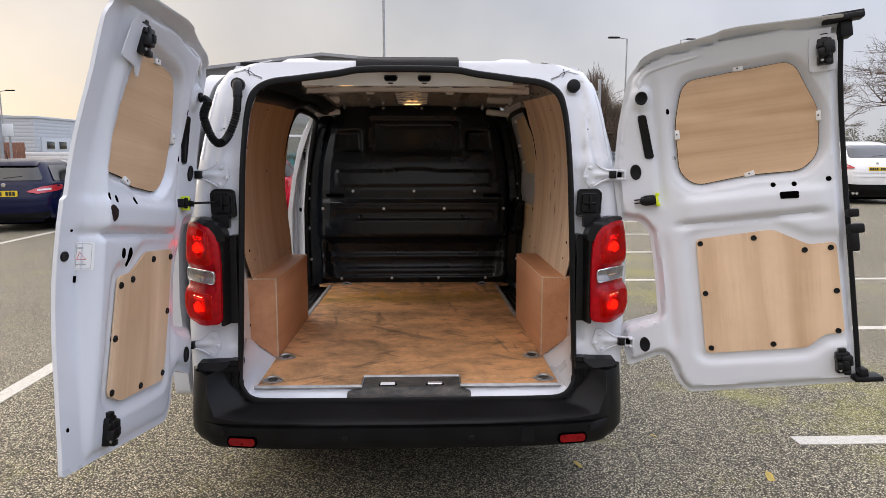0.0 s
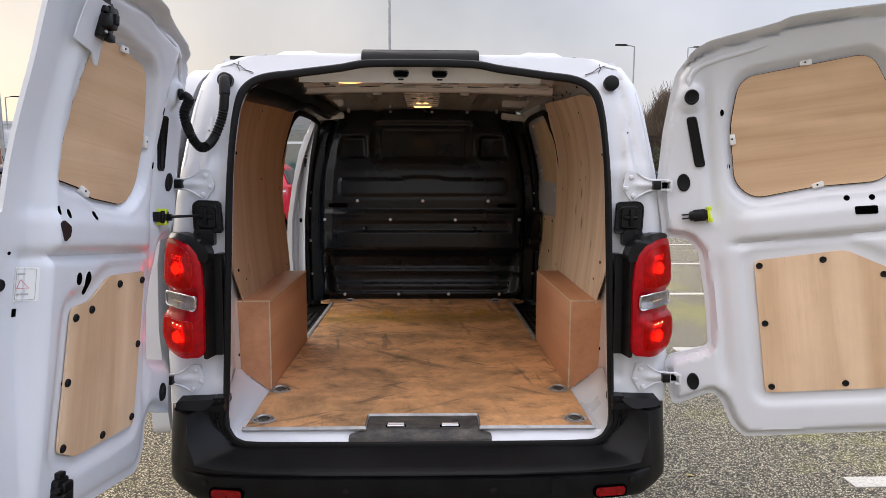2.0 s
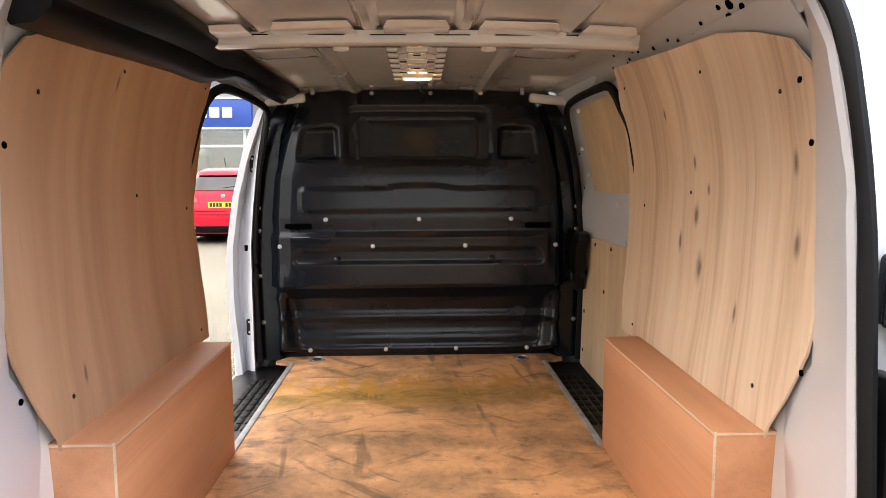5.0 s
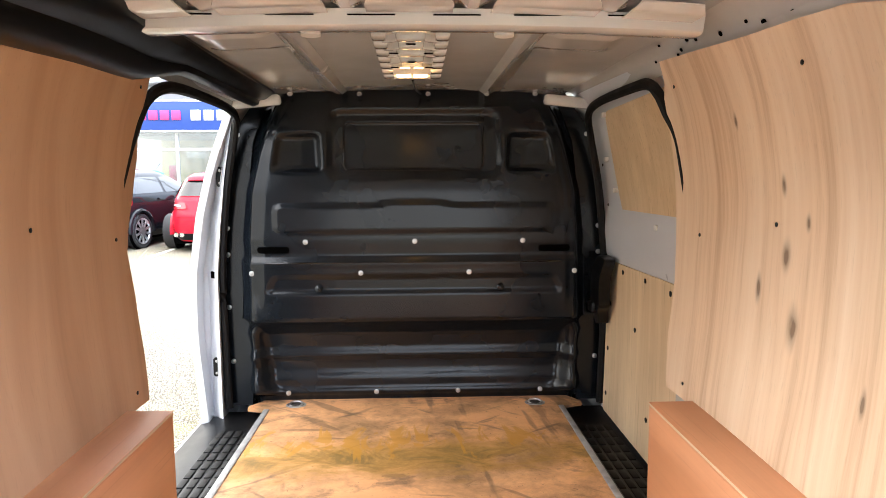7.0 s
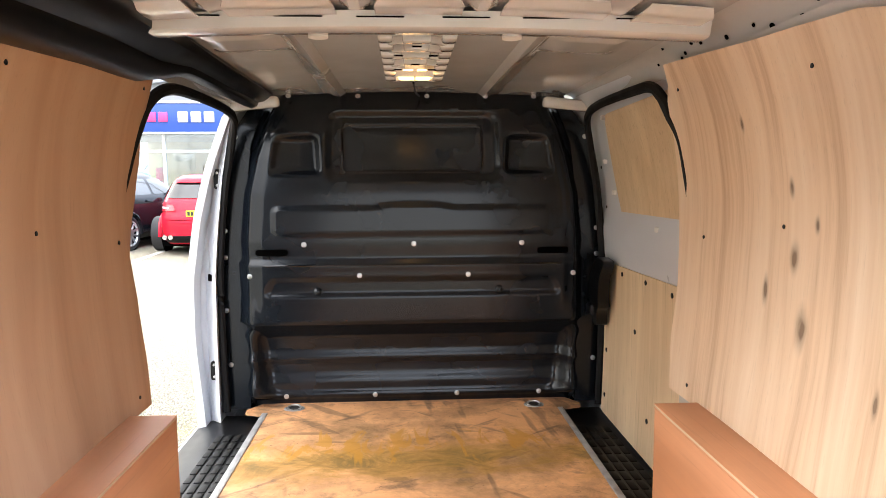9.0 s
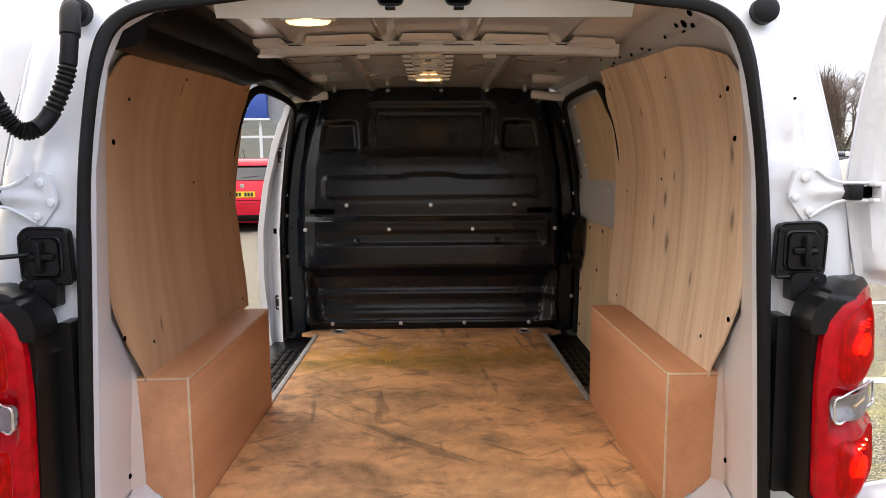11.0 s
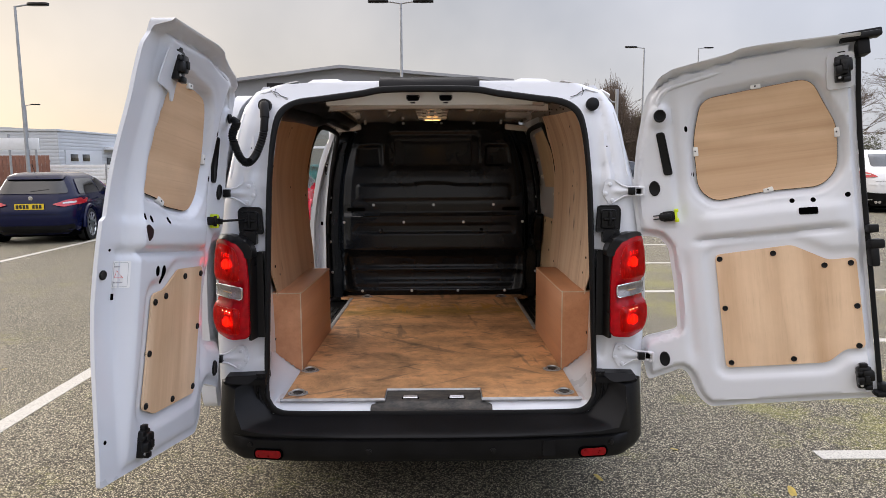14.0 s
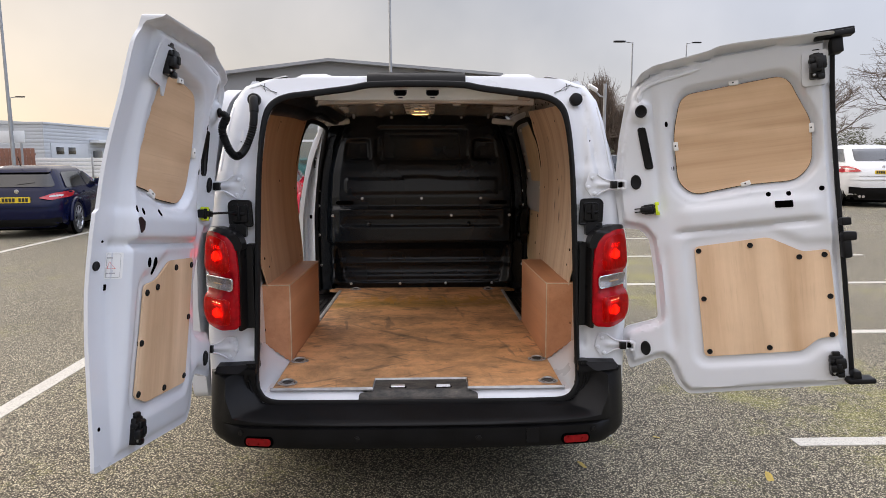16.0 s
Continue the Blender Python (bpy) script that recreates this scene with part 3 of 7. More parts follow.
REAR_X = [0.0, 0.28, 0.49, 0.61, 0.648, 0.708, 0.712, 0.765, 0.81, 0.835, 0.84]
REAR_Y = [-0.215, -0.215, -0.215, -0.216, -0.222, -0.192, -0.19, -0.185, -0.13, -0.05, 0.25]
REAR_Z = [0.551, 0.551, 0.551, 0.552, 0.553, 0.645, 0.69, 0.7, 0.705, 0.71, 0.71]
half = []
for i, x in enumerate(WALL_X):
    y = WALL_Y[i]
    step_f = 1.0 if i < 5 else 0.0
    nx = ease(0.7, 0.88, x)
    out = Vector((nx, -(1 - nx) - 0.05, 0)).normalized()
    w = Vector((x, y, 0))
    lip = Vector((LIP_X[i], LIP_Y[i], LIP_Z[i]))
    rear = Vector((REAR_X[i], REAR_Y[i], REAR_Z[i]))
    tuck = 0.018 + 0.035 * ease(0.76, 0.86, x)
    row = [w - out * 0.08 + Vector((0, 0, 0.415)), w - out * tuck + Vector((0, 0, 0.401)), w - out * tuck * 0.35 + Vector((0, 0, 0.418)), w + Vector((0, 0, 0.445)), w + Vector((0, 0, 0.487)),
           w - out * (0.01 * step_f) + Vector((0, 0, 0.493)), w - out * (0.008 * step_f) + Vector((0, 0, 0.5)), w + out * (0.004 * step_f) + Vector((0, 0, 0.504)),
           lip + out * 0.004 * step_f - Vector((0, 0, 0.004)), lip - out * 0.004 + Vector((0, 0, 0.001 + 0.001 * step_f)),
           lip.lerp(rear, 0.5) + Vector((0, 0, 0.004 * (1 - step_f))), rear, rear + Vector((-0.012, 0.02, 0.006)), Vector((rear.x - 0.015, rear.y + 0.05, 0.42))]
    half.append(row)
fine = half[:6]
for i in range(6, len(half)):
    fine += [[p.lerp(q, f) for p, q in zip(half[i - 1], half[i])] for f in ((0.34, 0.67, 1.0) if i > 6 else (1.0,))]
for _ in range(2):
    fine = fine[:7] + [[(a + b * 2 + c) / 4 for a, b, c in zip(fine[i - 1], fine[i], fine[i + 1])] for i in range(7, len(fine) - 1)] + fine[-1:]
half = fine
stations = [[Vector((-p.x, p.y, p.z)) for p in r] for r in reversed(half[1:])] + half
bumper_bm = loft(stations)
bmesh.ops.subdivide_edges(bumper_bm, edges=[e for e in bumper_bm.edges if e.calc_length() > 0.05], cuts=1)
bumper = part("rear_bumper", bumper_bm, M_PLASTIC, van, "black grained plastic bumper with step", sharp=40)
M_REFL_RED = coated("red_reflector", (0.2, 0.002, 0.004), 0.3, spread=0.3, scale=60.0, coat=0.15, spec=0.2)
for s in (-1, 1):
    turned = pose(0, 0, 0, 0, 0, s * 8)
    part("reflector_bezel", moved(plate(rounded([(-0.058, -0.021), (0.058, -0.021), (0.058, 0.021), (-0.058, 0.021)], 0.019, 6), lambda u, v: (u, -0.004, v), (0, 0.01, 0)), Matrix.Translation((s * 0.632, -0.303, 0.434)) @ turned), M_HOLE, bumper, smooth=False)
    part("reflector", moved(plate(rounded([(-0.051, -0.0145), (0.051, -0.0145), (0.051, 0.0145), (-0.051, 0.0145)], 0.013, 6), lambda u, v: (u, -0.006 - 0.003 * (1 - (u / 0.05) ** 2), v), (0, 0.006, 0)), Matrix.Translation((s * 0.632, -0.303, 0.434)) @ turned), M_REFL_RED, bumper, "dark red reflector")
    part("parking_sensor", joined(disc((s * 0.24, -0.326, 0.448), (0, -1, 0), 0.012, 0.004, 18), disc((s * 0.24, -0.329, 0.448), (0, -1, 0), 0.008, 0.003, 18)), M_TRIM, bumper)
    part("parking_sensor", disc((s * 0.705, -0.291, 0.466), (s * 0.25, -1, 0), 0.01, 0.004, 18), M_TRIM, bumper)
    # flat ledge and raised wedge on the horn, under the hinge
    ledge = [(0.658, 0.678), (0.82, 0.682), (0.826, 0.69), (0.82, 0.696), (0.79, 0.7), (0.66, 0.7)]
    part("corner_ledge", plate([(s * u, v) for u, v in ledge][::s], lambda u, v: (u, -0.212, v), (0, 0.09, 0.015)), M_PLASTIC, bumper, smooth=False)
    wedge = rounded([(0.712, 0.693), (0.732, 0.686), (0.806, 0.692), (0.818, 0.698), (0.818, 0.713), (0.7, 0.717), (0.69, 0.712)], 0.005)
    part("corner_pad", plate([(s * u, v) for u, v in wedge][::s], lambda u, v: (u, -0.225 + 0.9 * (v - 0.69), v), (0, 0.05, 0.004)), M_PLASTIC, bumper, sharp=30)
    part("corner_pad", plate([(s * u, v) for u, v in rounded([(0.66, 0.695), (0.695, 0.695), (0.7, 0.722), (0.66, 0.722)], 0.006)][::s], lambda u, v: (u, -0.2, v), (0, 0.06, 0)), M_PLASTIC, bumper, sharp=30)
    part("pad_screw", disc((s * 0.678, -0.2, 0.71), (0, -1, 0), 0.006, 0.002, 10), M_TRIM, bumper)
    # inner web that follows the seal, with two raised rims
    web = [(0.6, 0.55), (0.648, 0.553), (0.708, 0.645), (0.714, 0.69), (0.664, 0.695), (0.668, 0.64), (0.655, 0.6), (0.63, 0.57)]
    part("corner_web", plate([(s * u, v) for u, v in web][::s], lambda u, v: (u, -0.196, v), (0, 0.05, 0)), M_PLASTIC, bumper, smooth=False)
    for k, r in ((0.0, 0.004), (0.011, 0.003)):
        part("web_rim", tube(smooth_line([(s * (x + k * 0.8), -0.2, z - k * 0.7) for x, z in ((0.685, 0.69), (0.688, 0.65), (0.678, 0.605), (0.652, 0.573), (0.615, 0.557))], 6), r, 6), M_PLASTIC, bumper)
    part("web_bolt", disc((s * 0.652, -0.2, 0.587), (0, -1, 0), 0.008, 0.004, 6), M_TRIM, bumper)
part("tow_eye_cover", sheet(rounded([(0.432, 0.425), (0.482, 0.425), (0.482, 0.484), (0.432, 0.484)], 0.004), 0.03, lambda u, v: (u, -0.3225, v), (0, 0.006, 0)), M_PLASTIC, bumper)

# ---------------------------------------------------------------- tail lamps
M_REVERSE = coated("dull_silver_bowl", (0.36, 0.35, 0.36), 0.3, 0.8, 0.3, 40.0, 120.0, 0.1)


M_LAMP_RED = coated("glossy_red_lamp_body", (0.34, 0.0015, 0.006), 0.14, spread=0.3, scale=40.0, bump=0.0, coat=0.12, spec=0.16)
LAMP = rounded([(0.706, 0.878, 0.02), (0.78, 0.872), (0.862, 0.882, 0.03), (0.882, 0.93), (0.88, 0.985, 0.02), (0.856, 1.02, 0.012), (0.853, 1.088, 0.012), (0.873, 1.118, 0.02), (0.866, 1.205), (0.85, 1.262, 0.012), (0.8, 1.264), (0.745, 1.248, 0.04), (0.714, 1.2, 0.04), (0.706, 1.1)], 0.02)


def lamp_face(u, v):
    """The lamp's skin: proud at its inner edge, wrapping forwards along the flank."""
    return face_y(v) - 0.108 + 0.118 * ease(0.755, 0.9, u) - 0.004 * ease(1.2, 0.95, v)


def tail_lamp(s):
    edge = inset(LAMP)

    def lay(u, v, d=0.0):
        return Vector((s * u, lamp_face(u, v) + d, v))
    lamp = part("tail_lamp", sheet(LAMP[::s], 0.014, lambda u, v: lay(u, v, 0.006 * ease(0.012, 0.0, edge(u, v)) + 0.014 * ease(0.0, 0.016, min(v - 1.0, 1.1 - v, u - 0.72))), lambda u, v: Vector((-s * 0.004, 0.085 - 0.06 * ease(0.76, 0.88, u), 0))), M_LAMP_RED, van, "lit red tail lamp with clear reversing strip", sharp=60)
    cells = [((0.738, 1.1), (0.862, 1.106), (0.858, 1.2), (0.842, 1.247), (0.79, 1.245), (0.752, 1.228), (0.738, 1.17)), ((0.738, 0.893), (0.855, 0.893), (0.873, 0.935), (0.869, 0.995), (0.738, 0.998))]
    for k, q in enumerate(cells):
        cell = rounded(list(q), 0.02)
        deep = inset(cell)
        zc = 1.168 if k == 0 else 0.943
        part("reflector_bowl", sheet(cell[::s], 0.009, lambda u, v: lay(u, v, -0.0005 + 0.002 * math.sin(u * 900) * ease(0.02, 0.03, deep(u, v)) - 0.004 * ease(0.0, 0.02, deep(u, v)) + 0.012 * ease(0.045, 0.0, math.hypot(u - 0.795, v - zc))), (0, 0.003, 0)), M_REFLECTOR, lamp)
        part("lens", sheet(cell[::s], 0.012, lambda u, v: lay(u, v, -0.003 - 0.017 * ease(0.0, 0.035, deep(u, v))), (0, 0.0025, 0)), M_RED_LENS, lamp, "bulging red lens")
        # emissive bars draw the bulb's ribbed glow, dots above them its sparkle
        bars = [moved(block(-0.0026, 0.0026, -0.002, 0.002, -h, h, 0.001), Matrix.Translation(lay(0.795 + dx, zc + dz, -0.008))) for dx, dz, h in ((-0.02, -0.004, 0.008), (-0.012, 0.0, 0.014), (-0.004, 0.001, 0.019), (0.004, 0.0, 0.02), (0.012, -0.002, 0.016), (0.02, -0.004, 0.01))]
        part("bulb", joined(*bars, *[disc(lay(0.795 + 0.009 * (i % 5 - 2) + 0.002 * math.sin(i * 5.1), zc + 0.032 + 0.008 * (i // 5) + 0.002 * math.sin(i * 3.7), -0.006), (0, -1, 0), 0.0013 + 0.0006 * math.sin(i * 2.9), 0.003, 8, 0.4) for i in range(10)]), M_BULB, lamp, "glowing bars and dots for the lit bulb's ribbed glow and sparkle")
    clear = rounded([(0.725, 1.033), (0.85, 1.042), (0.85, 1.087), (0.725, 1.08)], 0.01)
    part("reverse_bowl", sheet(clear[::s], 0.012, lambda u, v: lay(u, v, 0.004 - 0.008 * ease(0.0, 0.022, abs(v - 1.06))), (0, 0.004, 0)), M_REVERSE, lamp)
    part("reverse_lens", sheet(clear[::s], 0.02, lambda u, v: lay(u, v, -0.012), (0, 0.003, 0)), M_CLEAR_LENS, lamp, "clear lens")
    part("reverse_rim", tube([lay(u, v, -0.012) for u, v in clear], 0.0026, 6, True), M_CHROME, lamp, "bright chrome rim")
    part("reverse_bulb", tube([lay(0.77, 1.058, 0.0), lay(0.81, 1.06, 0.0)], 0.0028, 8), coated("pale_amber_bulb", (0.7, 0.5, 0.3), 0.2, spread=0.05), lamp)
    # black housing beside the lamp, the curved hood over it and the fixing box above
    part("lamp_housing", sheet(rounded([(0.662, 0.866), (0.712, 0.866), (0.712, 1.19), (0.69, 1.208), (0.666, 1.208)], 0.006)[::s], 0.006, lambda u, v: (s * u, face_y(v) - 0.032 - 0.055 * ease(0.69, 0.7, u), v), (0, 0.06, 0)), M_TRIM, van, "black plastic lamp housing")
    hood = rounded([(0.688, 1.19), (0.716, 1.19), (0.722, 1.215), (0.748, 1.247), (0.8, 1.262), (0.852, 1.262), (0.85, 1.276), (0.79, 1.28), (0.73, 1.268), (0.7, 1.244), (0.688, 1.215)], 0.008)
    part("lamp_hood", sheet(hood[::s], 0.012, lambda u, v: (s * u, lamp_face(u, min(v, 1.24)) + 0.004 + 0.03 * ease(1.25, 1.285, v - 0.3 * max(0, 0.74 - u)), v), (0, 0.07, 0)), M_TRIM, van, "curved black plastic hood over the lamp", sharp=60)
    fix = part("fixing_box", sheet(rounded([(0.69, 1.235), (0.757, 1.235), (0.757, 1.287), (0.7, 1.29), (0.69, 1.28)], 0.008)[::s], 0.02, lambda u, v: (s * u, face_y(v) - 0.03, v), (0, 0.03, 0)), M_TRIM, van)
    part("box_screw", disc((s * 0.735, face_y(1.276) - 0.031, 1.276), (0, -1, 0), 0.006, 0.003, 10), M_TRIM, fix)


for s in (1, -1):
    tail_lamp(s)

# ---------------------------------------------------------------- hinges and check straps on the body
def hinge(s, x, z):
    prof = rounded([(-0.026, 0.05), (0.006, 0.049), (0.03, 0.028), (0.052, 0.02), (0.09, 0.02), (0.09, -0.013), (0.052, -0.013), (0.037, -0.03), (-0.009, -0.053), (-0.04, -0.007)], 0.009)
    y0 = face_y(z) - 0.01
    h = part("door_hinge", sheet([(s * u, v) for u, v in prof][::s], 0.008, lambda u, v: (x + u, y0 - 0.012 * ease(0.02, 0.0, abs(v - 0.003)) * ease(-0.02, 0.03, s * u) - 0.2 * max(0, s * u - 0.05), z + v), (0, 0.01, 0)), M_WHITE, van, "white painted steel hinge", sharp=60)
    for a, b in ((-0.011, 0.03), (-0.028, -0.007), (-0.001, -0.033)):
        part("hinge_bolt", disc((x + s * a, y0 - 0.001, z + b), (0, -1, 0), 0.0085, 0.006, 8, 0.1), M_WHITE, h)
    part("hinge_pin", moved(block(-0.013, 0.013, -0.016, 0.016, -0.015, 0.015, 0.003), Matrix.Translation((x + s * 0.072, y0 - 0.014, z + 0.003))), M_TRIM, h, "black hinge bush")
    for d in (-1, 1):
        part("hinge_arm", tube(smooth_line([(x + s * (0.0 if d < 0 else 0.01), y0 - 0.002, z + d * 0.045), (x + s * 0.034, y0 - 0.004, z + 0.002 + d * 0.026), (x + s * 0.06, y0 - 0.012, z + 0.003 + d * 0.017), (x + s * 0.112, y0 - 0.024, z + 0.003 + d * 0.017)], 5), 0.0035, 8), M_WHITE, h)
    part("hinge_knuckle", joined(block(x + s * 0.108 - 0.01, x + s * 0.108 + 0.01, y0 - 0.04, y0 - 0.012, z + 0.013, z + 0.022, 0.003), block(x + s * 0.108 - 0.01, x + s * 0.108 + 0.01, y0 - 0.04, y0 - 0.012, z - 0.017, z - 0.008, 0.003), block(x + s * 0.114 - 0.004, x + s * 0.114 + 0.004, y0 - 0.042, y0 - 0.012, z - 0.016, z + 0.022, 0.002)), M_WHITE, h)
    part("knuckle_gap", block(x + s * 0.1 - 0.008, x + s * 0.1 + 0.008, y0 - 0.02, y0 - 0.01, z - 0.008, z + 0.013, 0.002), M_HOLE, h)


for s in (1, -1):
    hinge(s, s * 0.73, 1.438)
    hinge(s, s * 0.776, 0.777)
    box_o = rounded([(0.684, 1.285, 0.008), (0.775, 1.29), (0.78, 1.375), (0.765, 1.39), (0.69, 1.388)], 0.012)
    box = part("check_box", sheet(box_o[::s], 0.03, lambda u, v: (s * u, face_y(v) - 0.018, v), (0, 0.02, 0)), M_TRIM, van, "black plastic check strap housing")
    box.matrix_local = Matrix.Translation((-s * 0.018, 0, -0.006))
    yb = face_y(1.335) - 0.02
    part("raised_panel", sheet(rounded([(0.702, 1.302), (0.756, 1.302), (0.758, 1.37), (0.704, 1.37)], 0.012)[::s], 0.02, lambda u, v: (s * u, yb - 0.008, v), (0, 0.012, 0)), M_TRIM, box)
    part("strap_slot", block(s * 0.733 - 0.02, s * 0.733 + 0.02, yb - 0.0095, yb - 0.006, 1.329, 1.345, 0.001), M_HOLE, box)
    part("strap_end", tube([(s * 0.722, yb - 0.004, 1.337), (s * 0.735, yb - 0.014, 1.337), (s * 0.752, yb - 0.012, 1.337)], 0.005, 8), M_TRIM, box)
    part("strap_catch", joined(block(s * 0.735 - 0.006, s * 0.735 + 0.006, yb - 0.02, yb - 0.006, 1.308, 1.366, 0.004), block(s * 0.733 - 0.024, s * 0.733 + 0.024, yb - 0.016, yb - 0.006, 1.331, 1.343, 0.003)), M_PLASTIC, box)
    rim_pts = [(s * u, face_y(v) - 0.019, v) for u, v in rounded([(0.70, 1.3), (0.758, 1.3), (0.76, 1.372), (0.702, 1.372)], 0.012)]
    part("box_rim", tube(rim_pts, 0.0035, 6, True), M_TRIM, box)
    part("box_lip", tube([(s * u, face_y(v) - 0.017, v) for u, v in box_o], 0.0035, 6, True), M_TRIM, box)
    # creases pressed into the pillar, and brushed sealant at the roof corner
    part("pillar_crease", tube(smooth_line([(s * x, body_face(x, z)[1] + 0.001, z) for x, z in ((0.752, 1.76), (0.765, 1.7), (0.784, 1.6), (0.8, 1.5))], 5), 0.0045, 6), M_WHITE, van)
    part("screw_hole", disc((s * 0.715, body_face(0.715, 1.62)[1] + 0.0005, 1.62), (0, -1, 0), 0.003, 0.001, 8), M_HOLE, van)
    for a, b in ((0.695, 1.30), (0.695, 1.375), (0.768, 1.30), (0.768, 1.372)):
        part("box_screw", disc((s * a, face_y(b) - 0.018, b), (0, -1, 0), 0.005, 0.002, 8), M_TRIM, box)

# ---------------------------------------------------------------- rear doors
DOOR = [(0.60, 0.545), (0.64, 0.59), (0.665, 0.68), (0.69, 0.708), (0.825, 0.665), (0.845, 0.81), (0.825, 0.846), (0.69, 0.872), (0.687, 1.055), (0.694, 1.2),
        (0.725, 1.245), (0.805, 1.263), (0.812, 1.43), (0.775, 1.62), (0.742, 1.735), (0.72, 1.80), (0.675, 1.845), (0.62, 1.868), (0.415, 1.888), (0.39, 1.897), (0.325, 1.899)]


def rear_door(s, turn, edge, window, lower, label):
    """Modelled shut, in the van's own axes, then swung about its leaning hinge line."""
    if s > 0:
        rim_pts = [(edge, 0.56, 0.01)] + [(*p, 0.018) for p in DOOR] + [(edge, 1.885, 0.01)]
    else:
        rim_pts = [(edge - 0.006, 0.56, 0.01)] + [(u, v - 0.018 * ease(1.8, 1.86, v), 0.018) for u, v in DOOR] + [(edge + 0.02, 1.87, 0.01), (edge + 0.026, 1.83, 0.006), (edge + 0.008, 1.8, 0.02), (edge + 0.008, 1.312, 0.004), (edge - 0.006, 1.302, 0.004)]
    outline = rounded(rim_pts, 0.02, 4)
    d_out, d_win, d_low = inset(outline), inset(window), inset(lower)

    def bow(v):
        return sum(lerp(v + k, [0.53, 0.8, 1.0, 1.15, 1.32, 1.6, 1.73, 1.9], [0.035, 0.0, -0.022, -0.025, -0.012, 0.015, 0.02, 0.005]) for k in (-0.08, 0, 0.08)) / 3

    def surface(u, v):
        d = d_out(u, v)
        if s > 0:
            w = -0.03 + 0.03 * ease(0.015, 0.029, d)
            w -= 0.012 * ease(-0.055, -0.02, d_low(u, v))
        else:
            low = bow(v)
            w = low + (0.035 - low) * ease(0.08, 0.115, u) * ease(0.014, 0.04, d) * (1 - 0.4 * ease(0.55, 0.63, u))
            w -= 0.012 * ease(-0.055, -0.02, d_low(u, v))
        if s < 0:
            w *= 1 - ease(0.56, 0.66, u) * ease(1.2, 1.36, v)
        w -= 0.03 * ease(-0.03, -0.009, d_win(u, v)) + 0.004 * ease(-0.06, -0.045, d_win(u, v))
        # the top edge turns in as a narrow lip; a bead runs inside it
        rim = (0.0 if s > 0 else -0.018) + lerp(u, [0.0, 0.325, 0.39, 0.415, 0.62, 0.675, 0.72], [1.885, 1.899, 1.897, 1.888, 1.868, 1.845, 1.8]) - v
        cap = ease(0.7, 0.66, u)
        w += (0.066 if s > 0 else 0.055 - 0.035 * ease(0.3, 0.6, u)) * cap * ease(0.022, 0.004, rim)
        # belt rail, arm pressings and the sunk arch over the lamp
        w += 0.012 * ease(1.2, 1.235, v) * ease(1.33, 1.29, v) * ease(0.6, 0.52, u) * ease(0.03, 0.1, u)
        w -= 0.02 * math.exp(-(((v - 1.215) / 0.013) ** 2)) * ease(0.62, 0.54, u) * ease(0.04, 0.12, u)
        w -= 0.014 * math.exp(-(((u - 0.635) / 0.016) ** 2)) * ease(1.28, 1.34, v) * ease(1.82, 1.7, v)
        w -= 0.012 * math.exp(-(((u - 0.64) / 0.02) ** 2)) * ease(0.72, 0.8, v) * ease(1.2, 1.12, v)
        w += 0.014 * ease(0.05, 0.03, math.hypot(u - 0.679, v - 1.712))
        return face_y(v) - 0.02 + w

    def lay(u, v, lift=0.0):
        return Vector((s * u, surface(u, v) + lift, v))

    a, b = Vector((s * 0.807, -0.133, 1.475)), Vector((s * 0.849, -0.161, 0.76))
    swing = Matrix.Translation(a) @ Matrix.Rotation(radians(turn), 4, a - b) @ Matrix.Translation(-a)
    door = part("rear_door", sheet(outline[::s], 0.0105, lay, lambda u, v: Vector((0, (face_y(v) - 0.085 + 0.02 * ease(0.05, 0.0, d_out(u, v)) if s > 0 else face_y(v) - 0.032 + bow(v) - 0.02 * ease(0.0, 0.2, u)) - surface(u, v), 0))), M_WHITE, van, label, sharp=60)
    door.matrix_local = swing
    part("pressed_bead", tube(smooth_line([lay(u, v, -0.003) for u, v in ((0.685, 1.742), (0.678, 1.775), (0.65, 1.803), (0.6, 1.817), (0.52, 1.828), (0.43, 1.84))], 6), lambda f: 0.009 * min(1, 8 * f, 8 * (1 - f)) + 0.0005, 10), M_WHITE, door)
    part("window_panel", sheet(window[::s], 0.04, lambda u, v: lay(u, v, 0.009), (0, -0.006, 0)), M_PLY_WINDOW, door, "tan plywood blanking panel over the window")
    part("panel_gap", tube([lay(u, v, 0.006) for u, v in window], 0.0022, 5, True), M_HOLE, door, "thin dark gap round the panel")
    panel = part("lower_panel", sheet(lower[::s], 0.04, lambda u, v: (s * u, face_y(v) - 0.02 + (0.0 if s > 0 else 0.035) - 0.012 + 0.009, v), (0, -0.006, 0)), M_PLY_DOOR, door, "pale plywood lining panel")
    return door, lay, swing


def pellet(door, lay, u, v, ru, rv, mat, name, h=0.004, lab="", n=18):
    """A flat oval plug on the door's inner face."""
    ring = [(u + ru * math.cos(6.2832 * k / n), v + rv * math.sin(6.2832 * k / n)) for k in range(n)]
    rows = [[lay(u + (q[0] - u) * f, v + (q[1] - v) * f) + Vector((0, d, 0)) for q in ring] for f, d in ((1, -0.01), (1, h * 0.6), (0.85, h), (0.7, h * 0.8), (0.05, h * 0.8))]
    return part(name, loft(rows), mat, door, lab)


